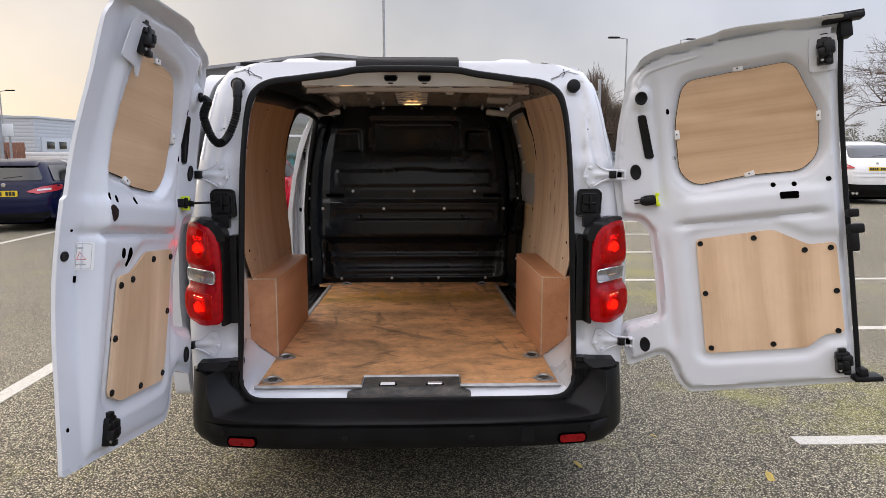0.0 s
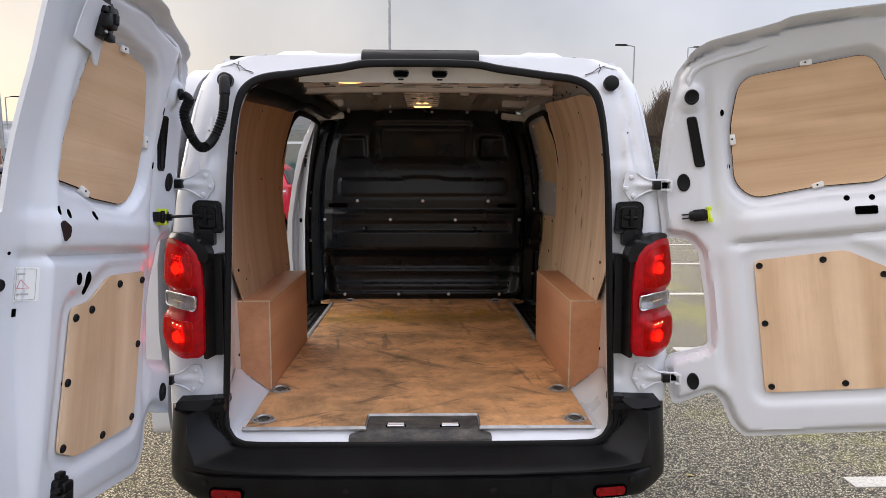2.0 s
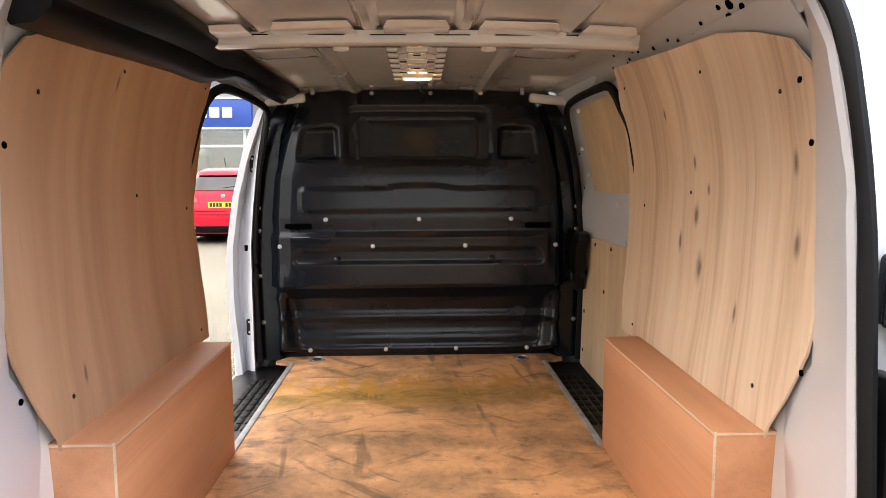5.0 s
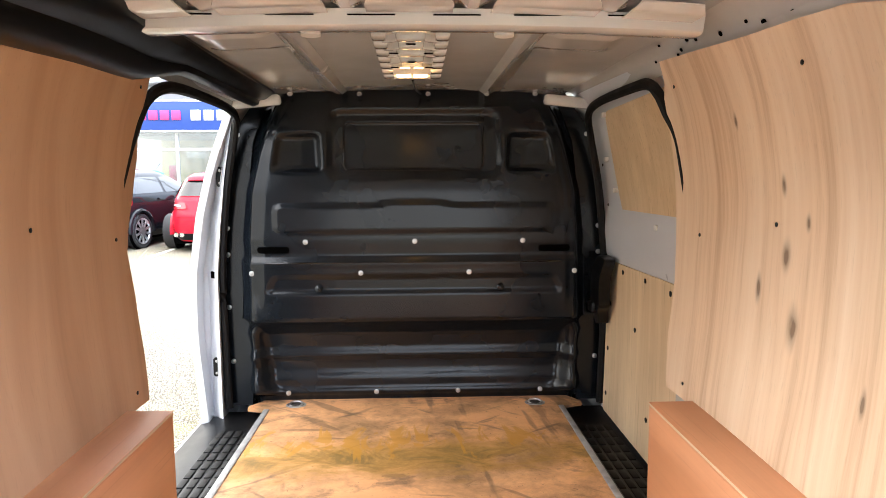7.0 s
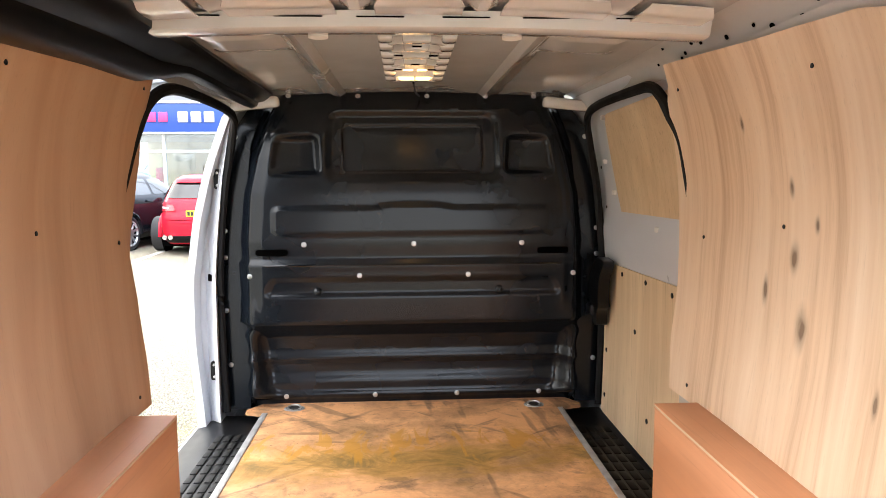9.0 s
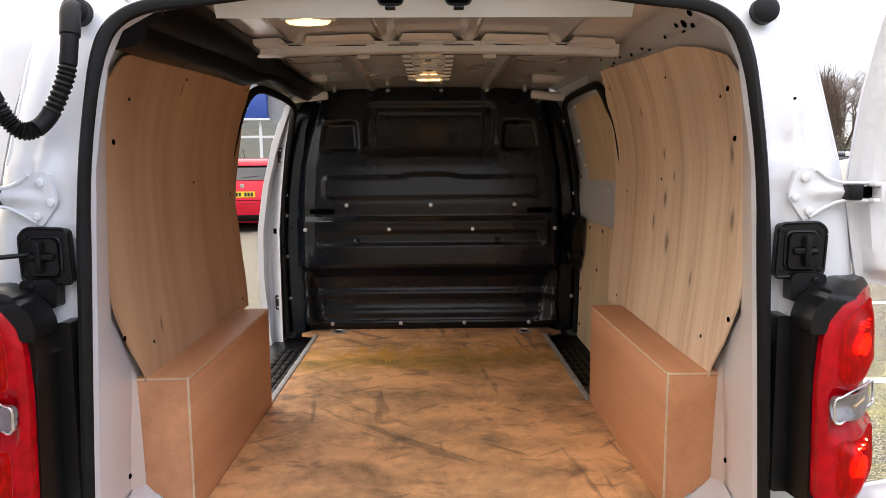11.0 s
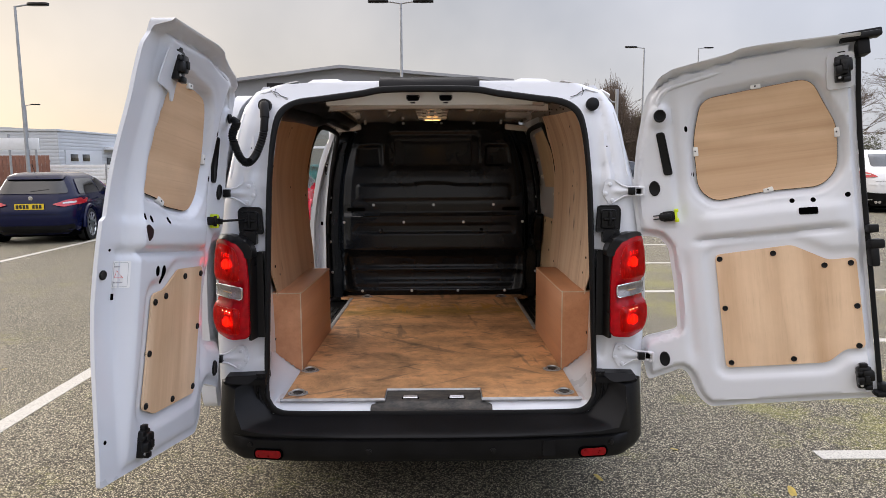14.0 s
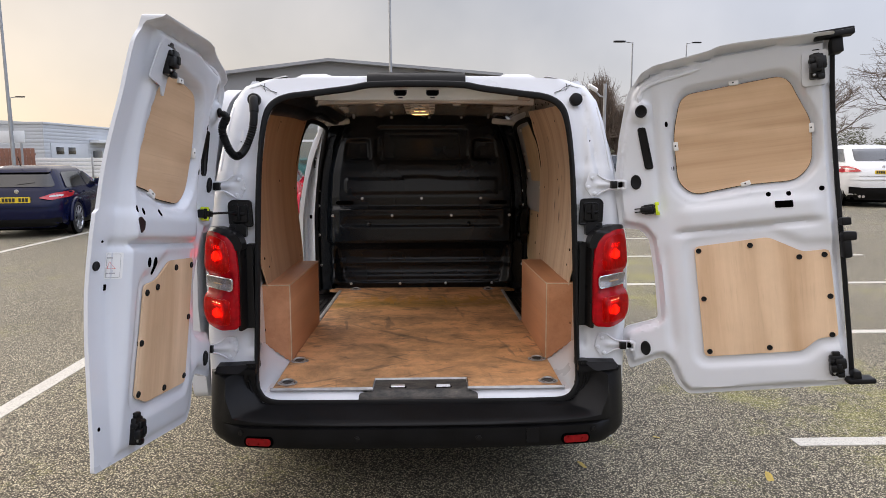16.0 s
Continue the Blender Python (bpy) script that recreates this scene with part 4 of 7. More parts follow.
def latch(door, lay, u, v, tall, deep=1.0):
    c = lay(u, v)
    bits = [block(-0.024, 0.024, -0.01, 0.026, -tall, tall, 0.006), block(-0.03, 0.01, 0.0, 0.04, -tall * 0.3, tall * 0.75, 0.008), block(-0.012, 0.028, 0.018, 0.05, -tall * 0.55, tall * 0.2, 0.007), block(-0.013, 0.013, 0.0, 0.024, tall * 0.85, tall * 1.35, 0.004), block(-0.02, 0.004, 0.012, 0.036, -tall * 1.12, -tall * 0.7, 0.004), block(0.006, 0.026, 0.0, 0.034, tall * 0.25, tall * 0.62, 0.004)]
    o = part("door_latch", moved(joined(*bits), Matrix.Translation(c) @ Matrix.Diagonal((1, deep, 1, 1))), M_TRIM, door, "black latch mechanism")
    part("latch_bolt", moved(block(-0.008, 0.008, 0.045 * deep, 0.056 * deep, -0.012, 0.012, 0.002), Matrix.Translation(c)), M_RUBBER, o)
    for dx, dz in ((0.014, -0.7), (-0.015, 0.5)):
        part("latch_rivet", disc(c + Vector((dx, 0.027 * deep, tall * dz)), (0, 1, 0), 0.005, 0.003, 10), M_STEEL, o)
    return o


W_R = rounded([(0.525, 1.755), (0.145, 1.772), (0.106, 1.678), (0.065, 1.589), (0.073, 1.433), (0.13, 1.376), (0.319, 1.381), (0.507, 1.363), (0.561, 1.419), (0.563, 1.609)], 0.05)[::-1]
L_R = rounded([(0.526, 1.155), (0.253, 1.167), (0.134, 1.098), (0.042, 1.10), (0.034, 0.756), (0.102, 0.756), (0.164, 0.708), (0.525, 0.705)], 0.02)[::-1]
W_L = rounded([(0.47, 1.735), (0.225, 1.765), (0.19, 1.68), (0.165, 1.56), (0.15, 1.394, 0.01), (0.245, 1.382), (0.29, 1.36), (0.46, 1.35), (0.52, 1.41), (0.53, 1.55)], 0.05)[::-1]
L_L = rounded([(0.56, 1.16), (0.37, 1.155), (0.28, 1.094), (0.205, 1.084), (0.185, 0.732), (0.222, 0.718), (0.262, 0.70), (0.555, 0.703)], 0.02)[::-1]
door_r, lay_r, _ = rear_door(1, 163.4, 0.0, W_R, L_R, "white rear door swung fully open, plywood-lined")
door_l, lay_l, swing_l = rear_door(-1, -93.9, -0.005, W_L, L_L, "white rear door open at a right angle, plywood-lined")


def low_lay(s):
    return lambda u, v: Vector((s * u, face_y(v) - 0.02 + (0.0 if s > 0 else 0.035) - 0.003, v))


for u, v in [(0.511, 1.137), (0.32, 1.141), (0.149, 1.079), (0.061, 1.08), (0.508, 0.942), (0.052, 0.917), (0.504, 0.725), (0.281, 0.728), (0.056, 0.766)]:
    pellet(door_r, low_lay(1), u, v, 0.0105, 0.0105, M_RUBBER, "panel_plug", 0.005)
for u, v in [(0.222, 1.058), (0.29, 1.072), (0.42, 1.13), (0.545, 1.134), (0.545, 0.945), (0.54, 0.73), (0.385, 0.72), (0.205, 0.738), (0.205, 0.9)]:
    pellet(door_l, low_lay(-1), u, v, 0.0105, 0.0105, M_RUBBER, "panel_plug", 0.005)
for door, lay, s in ((door_r, lay_r, 1), (door_l, lay_l, -1)):
    part("vent_pad", sheet(rounded([(0.65, 1.485), (0.684, 1.485), (0.7, 1.652), (0.668, 1.652)] if s > 0 else [(0.664, 1.47), (0.698, 1.47), (0.665, 1.638), (0.63, 1.638)], 0.012)[::s], 0.02, lambda u, v: lay(u, v, 0.006), (0, -0.01, 0)), M_TRIM, door, "long black rubber pad")
    pad_o = [(0.655, 1.49), (0.68, 1.49), (0.695, 1.647), (0.672, 1.647)] if s > 0 else [(0.669, 1.476), (0.693, 1.476), (0.661, 1.632), (0.636, 1.632)]
    part("pad_rim", tube([lay(u, v, 0.0065) for u, v in rounded(pad_o, 0.01)], 0.0022, 6, True), M_RUBBER, door)
    pellet(door, lay, 0.724 if s > 0 else 0.745, 1.44, 0.021, 0.03, M_RUBBER, "oval_plug", 0.007)
    pellet(door, lay, 0.752, 0.755, 0.02, 0.03, M_RUBBER, "oval_plug", 0.007)
    for u, v in ((0.588, 1.652), (0.576, 1.478)) if s > 0 else ((0.572, 1.637), (0.573, 1.475)):
        pellet(door, lay, u, v, 0.006, 0.011, M_HOLE, "oval_hole", 0.0015)
    arm = part("check_arm", moved(joined(block(-0.03, 0.03, -0.004, 0.022, -0.016, 0.016, 0.004), block(-0.012, 0.034, 0.014, 0.034, -0.011, 0.011, 0.003), block(0.015, 0.056, 0.008, 0.016, 0.004, 0.009, 0.002), block(0.015, 0.056, 0.008, 0.016, -0.009, -0.004, 0.002), block(-0.02, 0.02, 0.016, 0.028, -0.02, 0.02, 0.004)), Matrix.Translation(lay(0.685, 1.325)) @ pose(0, 0, 0, 0, 0, 0 if s > 0 else 180) @ (Matrix() if s > 0 else Matrix.Diagonal((1, -1, 1, 1)))), M_TRIM, door, "black check strap bracket")
    part("yellow_clip", moved(joined(block(-0.005, 0.005, 0.0, 0.03, -0.026, 0.026, 0.003), block(-0.01, 0.005, 0.018, 0.03, -0.026, -0.012, 0.002), block(-0.01, 0.005, 0.018, 0.03, 0.012, 0.026, 0.002)), Matrix.Translation(lay(0.655 if s > 0 else 0.68, 1.325))), M_YELLOW, arm, "bright yellow safety clip")
for u, v, a in [(0.331, 1.772, 3), (0.067, 1.567, 90), (0.558, 1.564, 90), (0.312, 1.384, -12)]:
    clip = part("panel_clip", moved(block(-0.018, 0.018, -0.004, 0.013, -0.009, 0.009, 0.003), Matrix.Translation(lay_r(u, v)) @ pose(0, 0, 0, 0, -a, 0)), M_CLIP, door_r, "small white clip")
    part("clip_screw", disc(lay_r(u, v) + Vector((0.002, 0.0125, 0.001)), (0, 1, 0), 0.0032, 0.002, 8), M_TRIM, clip)
for u, v, a in [(0.33, 1.752, 3), (0.538, 1.54, 90), (0.26, 1.373, -25)]:
    clip = part("panel_clip", moved(block(-0.018, 0.018, -0.004, 0.016, -0.009, 0.009, 0.003), Matrix.Translation(lay_l(u, v)) @ pose(0, 0, 0, 0, a, 0)), M_CLIP, door_l, "small white clip")
    part("clip_screw", disc(lay_l(u, v) + Vector((0.002, 0.0155, 0.001)), (0, 1, 0), 0.0032, 0.002, 8), M_TRIM, clip)
for u, v, r in [(0.238, 1.333, 0.009), (0.167, 1.328, 0.009), (0.052, 1.334, 0.0095)]:
    pellet(door_r, lay_r, u, v, r, r, M_HOLE, "round_hole", 0.0015)
part("handle_slot", sheet(rounded([(0.157, 1.274), (0.221, 1.278), (0.221, 1.304), (0.157, 1.301)], 0.006), 0.03, lambda u, v: lay_r(u, v, 0.002), (0, -0.006, 0)), M_HOLE, door_r)
pellet(door_r, lay_r, 0.679, 1.712, 0.023, 0.024, M_RUBBER, "round_cap", 0.012)
part("latch_seat", sheet(rounded([(0.012, 1.715), (0.1, 1.715), (0.1, 1.835), (0.012, 1.835)], 0.015), 0.03, lambda u, v: (u, face_y(v) - 0.012, v), (0, -0.02, 0)), M_WHITE, door_r)
latch(door_r, lay_r, 0.052, 1.78, 0.045)
latch(door_r, lay_r, 0.052, 0.648, 0.04)
# rubber strip on the closing edge
strip_pts = [(-0.008, face_y(z) - 0.045, z) for z in (0.585, 0.75, 0.95, 1.15, 1.35, 1.55, 1.7, 1.86)]
edge_strip = part("edge_seal", tube(strip_pts, 0.0062, 8, flat=1.5, up=(1, 0, 0)), M_RUBBER, door_r, "black rubber strip along the door edge")
part("seal_end", joined(block(-0.07, 0.06, face_y(1.88) - 0.05, face_y(1.88) + 0.0, 1.868, 1.889, 0.006), block(-0.034, 0.004, face_y(1.84) - 0.06, face_y(1.84), 1.815, 1.868, 0.004), block(-0.075, 0.06, face_y(1.88) - 0.075, face_y(1.88) - 0.02, 1.886, 1.90, 0.004)), M_RUBBER, edge_strip)
part("seal_block", joined(block(-0.05, 0.0, face_y(1.15) - 0.06, face_y(1.15), 1.125, 1.16, 0.008), block(-0.035, 0.0, face_y(1.2) - 0.05, face_y(1.2), 1.185, 1.215, 0.006), block(-0.03, 0.0, face_y(1.1) - 0.05, face_y(1.1), 1.06, 1.13, 0.008)), M_RUBBER, edge_strip)
part("seal_foot", joined(block(-0.075, 0.02, face_y(0.6) - 0.07, face_y(0.6) + 0.01, 0.572, 0.592, 0.006), block(-0.03, 0.0, face_y(0.6) - 0.06, face_y(0.6), 0.585, 0.62, 0.006)), M_RUBBER, edge_strip)

# left door only
M_MAROON = coated("dark_maroon_cover", (0.012, 0.003, 0.005), 0.5, spread=0.2, bump=0.0)
latch(door_l, lay_l, 0.165, 1.775, 0.045, 0.75)
latch(door_l, lay_l, 0.19, 0.63, 0.042, 0.7)
part("latch_bracket", sheet(rounded([(0.075, 1.705), (0.15, 1.695), (0.168, 1.67), (0.18, 1.67), (0.18, 1.81), (0.085, 1.81)], 0.008)[::-1], 0.04, lambda u, v: (-u, face_y(v) - 0.02 + 0.045, v), (0, -0.004, 0)), M_WHITE, door_l)
for u, v, a, b in [(0.122, 1.32, 0.0055, 0.011), (0.157, 1.314, 0.007, 0.011), (0.27, 1.314, 0.009, 0.011), (0.222, 1.155, 0.011, 0.016), (0.262, 1.142, 0.014, 0.03)]:
    pellet(door_l, lay_l, u, v, a, b, M_HOLE, "oval_hole", 0.0015)
part("service_hole", sheet(rounded([(0.113, 1.29), (0.128, 1.298), (0.156, 1.282), (0.154, 1.26), (0.134, 1.246)], 0.006)[::-1], 0.01, lambda u, v: lay_l(u, v, 0.0025), (0, -0.006, 0)), M_MAROON, door_l)
part("square_hole", sheet([(0.066, 1.076), (0.078, 1.076), (0.078, 1.094), (0.066, 1.094)], 0.006, lambda u, v: lay_l(u, v, 0.002), (0, -0.004, 0)), M_HOLE, door_l)
pellet(door_l, lay_l, 0.018, 1.15, 0.017, 0.014, M_RUBBER, "round_cap", 0.005)
pellet(door_l, lay_l, 0.02, 0.68, 0.007, 0.006, M_HOLE, "round_hole", 0.0015)
pellet(door_l, lay_l, 0.04, 1.22, 0.005, 0.004, M_HOLE, "round_hole", 0.0015)
sticker = part("label_sticker", sheet(rounded([(0.066, 1.11), (0.1, 1.11), (0.1, 1.188), (0.066, 1.188)], 0.003), 0.008, lambda u, v: lay_l(u, v, 0.0015), (0, -0.001, 0)), M_LABEL, door_l, "small white warning sticker")
part("print_outline", tube([lay_l(u, v, 0.0025) for u, v in rounded([(0.069, 1.114), (0.097, 1.114), (0.097, 1.184), (0.069, 1.184)], 0.003)], 0.0007, 4, True), M_LABEL_GREY, sticker)
part("print_triangle", tube([lay_l(u, v, 0.0025) for u, v in ((0.074, 1.14), (0.092, 1.14), (0.083, 1.16))], 0.0012, 4, True), M_LABEL_RED, sticker)
part("print_bar", sheet([(0.073, 1.124), (0.092, 1.124), (0.092, 1.128), (0.073, 1.128)], 0.01, lambda u, v: lay_l(u, v, 0.0025), (0, -0.001, 0)), M_LABEL_GREY, sticker)
part("print_bar", sheet([(0.073, 1.17), (0.088, 1.17), (0.088, 1.174), (0.073, 1.174)], 0.01, lambda u, v: lay_l(u, v, 0.0025), (0, -0.001, 0)), M_LABEL_GREY, sticker)

# strap from the body to the left door, and the ribbed cable hose
inv_hand = swing_l @ Vector(lay_l(0.685, 1.325, 0.02))
part("check_strap", tube([(-0.735, face_y(1.335) - 0.03, 1.336), inv_hand.lerp(Vector((-0.735, face_y(1.335) - 0.03, 1.336)), 0.5), inv_hand], 0.0045, 8), M_TRIM, van, "thin black check strap")
cap = swing_l @ Vector(lay_l(0.679, 1.712, 0.012))
out = (swing_l.to_3x3() @ Vector((0, 1, 0))).normalized()
start = Vector((-0.66, face_y(1.79) - 0.01, 1.79))
hose_pts = smooth_line([start, start + Vector((0.004, -0.035, -0.006)), (-0.65, -0.12, 1.735), (-0.658, -0.13, 1.66), (-0.686, -0.15, 1.584), (-0.712, -0.18, 1.56), (-0.735, -0.2, 1.592), (-0.748, -0.225, 1.66), cap + out * 0.02 + Vector((0, 0, -0.016)), cap + out * 0.004], 10)


def hose_radius(f):
    ribbed = 0.3 < f < 0.42 or 0.5 < f < 0.7 or 0.74 < f < 0.86
    return (0.0148 + 0.002 * math.sin(f * 470)) if ribbed else (0.018 if f < 0.22 else 0.0155 if f < 0.9 else 0.0125)


dense = smooth_line(hose_pts, 3)
hose = part("cable_hose", tube(dense, hose_radius, 12, up=(0.3, 1, 0.2)), M_RUBBER, van, "ribbed black cable hose sagging between body and door")
part("hose_elbow", disc(start, (0, -1, 0), 0.026, 0.02, 18, 0.3), M_RUBBER, hose)
part("hose_socket", disc(cap - out * 0.006, out, 0.018, 0.006, 18, 0.2), M_RUBBER, hose)

# ---------------------------------------------------------------- load floor
cut_l, cut_r = -0.192, 0.212
floor_outline = rounded([(-0.604, -0.165, 0.004), (cut_l, -0.165, 0.004), (cut_l, -0.045, 0.004), (cut_r, -0.045, 0.004), (cut_r, -0.165, 0.004), (0.604, -0.165, 0.004), (0.612, 0.3, 0.004), (0.60, 1.2, 0.004), (0.60, 2.09, 0.004),
                         (0.70, 2.12, 0.01), (0.70, 2.15, 0.01), (0.64, 2.24, 0.01), (-0.64, 2.24, 0.01), (-0.70, 2.15, 0.01), (-0.70, 2.12, 0.01), (-0.612, 2.09, 0.004), (-0.612, 1.2, 0.004), (-0.612, 0.3, 0.004)], 0.004, 3)
load_floor = part("load_floor", sheet(floor_outline, 0.2, lambda u, v: (u, v, 0.605), (0, 0, -0.012)), M_FLOOR, van, "scuffed orange-brown plywood floor with oil stains", smooth=False)


def edging(points, name="edge_trim"):
    return part(name, tube(points, 0.008, 4, flat=1.0), M_ALU, load_floor, "scuffed aluminium edging", smooth=False)


edging([(-0.612, -0.172, 0.602), (cut_l + 0.004, -0.172, 0.602), (cut_l + 0.004, -0.05, 0.602), (cut_r - 0.004, -0.05, 0.602), (cut_r - 0.004, -0.172, 0.602), (0.612, -0.172, 0.602)])
part("side_trim", block(-0.628, -0.604, 1.06, 2.1, 0.596, 0.609, 0.002), M_ALU, load_floor, "scuffed aluminium edging")
part("side_trim", block(0.592, 0.614, 1.06, 2.09, 0.596, 0.609, 0.002), M_ALU, load_floor, "scuffed aluminium edging")
for x, y in ((-0.567, 0.235), (0.56, 0.23), (-0.556, -0.096), (0.554, -0.104), (-0.504, 2.15), (0.50, 2.13)):
    cup = part("lashing_cup", moved(loft([[(r * 1.25 * math.cos(6.2832 * j / 20), r * math.sin(6.2832 * j / 20), h) for j in range(20)] for r, h in ((0.034, 0.0), (0.034, 0.0035), (0.029, 0.0045), (0.026, 0.001), (0.005, 0.0005))]), Matrix.Translation((x, y, 0.606))), M_ALU, load_floor, "sunk steel lashing ring")
    # the floor has no hole here: a dark disc stands for the shaded cup
    part("cup_shade", moved(loft([[(r * 1.25 * math.cos(6.2832 * j / 20), r * math.sin(6.2832 * j / 20), h) for j in range(20)] for r, h in ((0.026, 0.0), (0.026, 0.0035), (0.01, 0.0036))]), Matrix.Translation((x, y, 0.606))), M_STEP, cup, "dirty dark disc for the shade in the well")
    part("lashing_ring", moved(tube([(0.027 * math.cos(a * 0.5236), 0.02 * math.sin(a * 0.5236), 0.004 + 0.006 * math.sin(a * 0.5236)) for a in range(12)], 0.0045, 8, True), Matrix.Translation((x, y, 0.607))), M_STEEL, cup)

# tail sill, step plate
part("tail_sill", sheet([(-0.66, 0.0), (0.66, 0.0), (0.66, 0.12), (-0.66, 0.12)], 0.04, lambda u, v: (u, -0.2 + v * 1.2, 0.56 + 0.033 * ease(0.0, 0.035, v) * (1 - 0.9 * ease(0.235, 0.215, abs(u)))), (0, 0, -0.008)), M_WHITE, van)
step = part("step_plate", sheet(rounded([(-0.245, -0.203), (0.248, -0.203), (0.248, -0.176), (0.205, -0.165), (0.205, -0.055), (-0.185, -0.055), (-0.185, -0.165), (-0.245, -0.176)], 0.01), 0.02, lambda u, v: (u, v, 0.603 - 0.036 * ease(-0.15, -0.2, v) - 0.005 * ease(0.0, 0.008, 0.024 - abs(v + 0.142)) * ease(0.17, 0.16, abs(u - 0.01))), (0, 0, -0.012)), M_STEP, van, "dusty black plastic step plate")
for x in (-0.085, 0.105):
    part("striker", moved(tube([(-0.028, 0, 0), (0.028, 0, 0), (0.028, -0.014, 0.0), (-0.028, -0.014, 0.0)], 0.0055, 8, True), Matrix.Translation((x, -0.135, 0.603))), M_CHROME, step, "bright metal striker")
    part("striker_well", plate(rounded([(x - 0.036, -0.153), (x + 0.036, -0.153), (x + 0.036, -0.131), (x - 0.036, -0.131)], 0.008), lambda u, v: (u, v, 0.5995), (0, 0, -0.01)), M_HOLE, step, smooth=False)

# ---------------------------------------------------------------- wheel arch boxes
def arch_box(s):
    x0, x1, y0, y1, z0, z1 = 0.602, 0.735, 0.235, 1.05, 0.606, 0.975
    b = thing("wheel_arch_box", "", "")
    b.parent = van
    b["label"] = "reddish-brown plywood box over the wheel arch"
    part("side_panel", block(s * x0, s * (x0 + 0.012), y0, y1, z0, z1 - 0.012, 0.001) if s > 0 else block(-x0 - 0.012, -x0, y0, y1, z0, z1 - 0.012, 0.001), M_PLY_BOX, b)
    lid = block(min(s * x0, s * x1), max(s * x0, s * x1), y0, y1 + 0.004, z1 - 0.012, z1, 0.001)
    part("lid_panel", lid, M_PLY_BOX, b)
    # the end panel's foot is cut in a wave over the body pressing
    foot = [(x0 + 0.012, z0), (0.62, 0.615), (0.632, 0.616), (0.645, 0.634), (0.655, 0.634), (0.667, 0.649), (0.68, 0.652), (0.69, 0.666), (0.706, 0.672), (0.72, 0.688), (x1, 0.692), (x1, z1 - 0.012), (x0 + 0.012, z1 - 0.012)]
    part("end_panel", plate([(s * u, v) for u, v in foot][::s], lambda u, v: (u, y0 + 0.001, v), (0, 0.01, 0)), M_PLY_BOX, b, smooth=False)
    part("edge_strip", block(min(s * (x0 - 0.001), s * (x0 + 0.004)), max(s * (x0 - 0.001), s * (x0 + 0.004)), y0 - 0.002, y0 + 0.001, z0, z1, 0), M_PLY_EDGE, b, "pale bare plywood edge", smooth=False)
    part("edge_strip", block(min(s * (x0 - 0.001), s * (x0 + 0.001)), max(s * (x0 - 0.001), s * (x0 + 0.001)), y0, y1, z1 - 0.007, z1 - 0.002, 0), M_PLY_EDGE, b, "pale bare plywood edge", smooth=False)
    part("edge_strip", block(min(s * x0, s * x1), max(s * x0, s * x1), y0 - 0.0015, y0 + 0.001, z1 - 0.007, z1 - 0.003, 0), M_PLY_EDGE, b, "pale bare plywood edge", smooth=False)


for s in (1, -1):
    arch_box(s)
    rows = []
    for k in np.linspace(0, 1, 10):
        row = []
        for f in np.linspace(0, 1, 12):
            z = 0.572 + 0.17 * f
            near = Vector((lerp(z, [0.565, 0.6, 0.66, 0.9], [0.612, 0.644, 0.655, 0.65]), seal_y(z) + 0.006, z))
            far = Vector((0.606 + 0.14 * f, 0.268, 0.6 + 0.108 * f))
            row.append(near.lerp(far, k) + Vector((0.012 * math.sin(3.14 * f) * math.sin(3.14 * k), 0, -0.006 * math.sin(3.14 * f))))
        rows.append([Vector((s * p.x, p.y, p.z)) for p in row])
    part("inner_wing", loft(rows, loop=False), M_WHITE, van, sharp=80)

# ---------------------------------------------------------------- side linings
def wall_x(z):
    return sum(lerp(z + d, [0.6, 0.98, 1.2, 1.5, 1.7, 1.85, 1.95], [0.70, 0.708, 0.733, 0.745, 0.713, 0.655, 0.60]) for d in (-0.06, 0, 0.06)) / 3


def lining(s, mat, label):
    front = [(1.225, 0.96), (1.25, 1.11), (1.24, 1.26), (1.245, 1.37), (1.258, 1.5), (1.245, 1.7), (1.23, 1.76), (1.19, 1.8), (1.173, 1.848)] if s > 0 else [(1.185, 0.96), (1.19, 1.1), (1.18, 1.25), (1.155, 1.36), (1.17, 1.42), (1.2, 1.5), (1.21, 1.6), (1.19, 1.7), (1.19, 1.76), (1.165, 1.845)]
    outline = front + [(0.75, 1.825), (0.6, 1.82), (0.45, 1.812), (0.3, 1.782), (0.19, 1.748), (0.14, 1.69), (0.135, 1.62), (0.105, 1.53), (0.108, 1.4), (0.118, 1.25), (0.135, 1.16), (0.18, 1.06), (0.228, 0.985), (0.235, 0.96)]
    return part("side_lining", sheet(outline, 0.05, lambda u, v: (s * (wall_x(v) + 0.006 * math.sin(u * 5 + v * 3)), u, v), (s * 0.006, 0, 0)), mat, van, label)


lin_r = lining(1, M_PLY_RIGHT, "knotty pale plywood side lining, bowed")
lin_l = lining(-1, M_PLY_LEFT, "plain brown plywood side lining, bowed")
for s, lin in ((1, lin_r), (-1, lin_l)):
    for u, v in ((1.12, 1.0), (1.1, 1.4), (1.14, 1.78), (0.6, 1.75), (0.26, 1.66), (0.3, 1.05), (0.75, 1.45)):
        part("lining_screw", disc((s * (wall_x(v) + 0.006 * math.sin(u * 5 + v * 3)), u, v), (-s, 0, 0), 0.005, 0.002, 8), M_TRIM, lin)


def shell_x(z):
    return lerp(z, [0.3, 0.55, 0.9, 1.15, 1.4, 1.6, 1.8, 1.88], [0.9, 0.925, 0.95, 0.945, 0.905, 0.852, 0.775, 0.715])


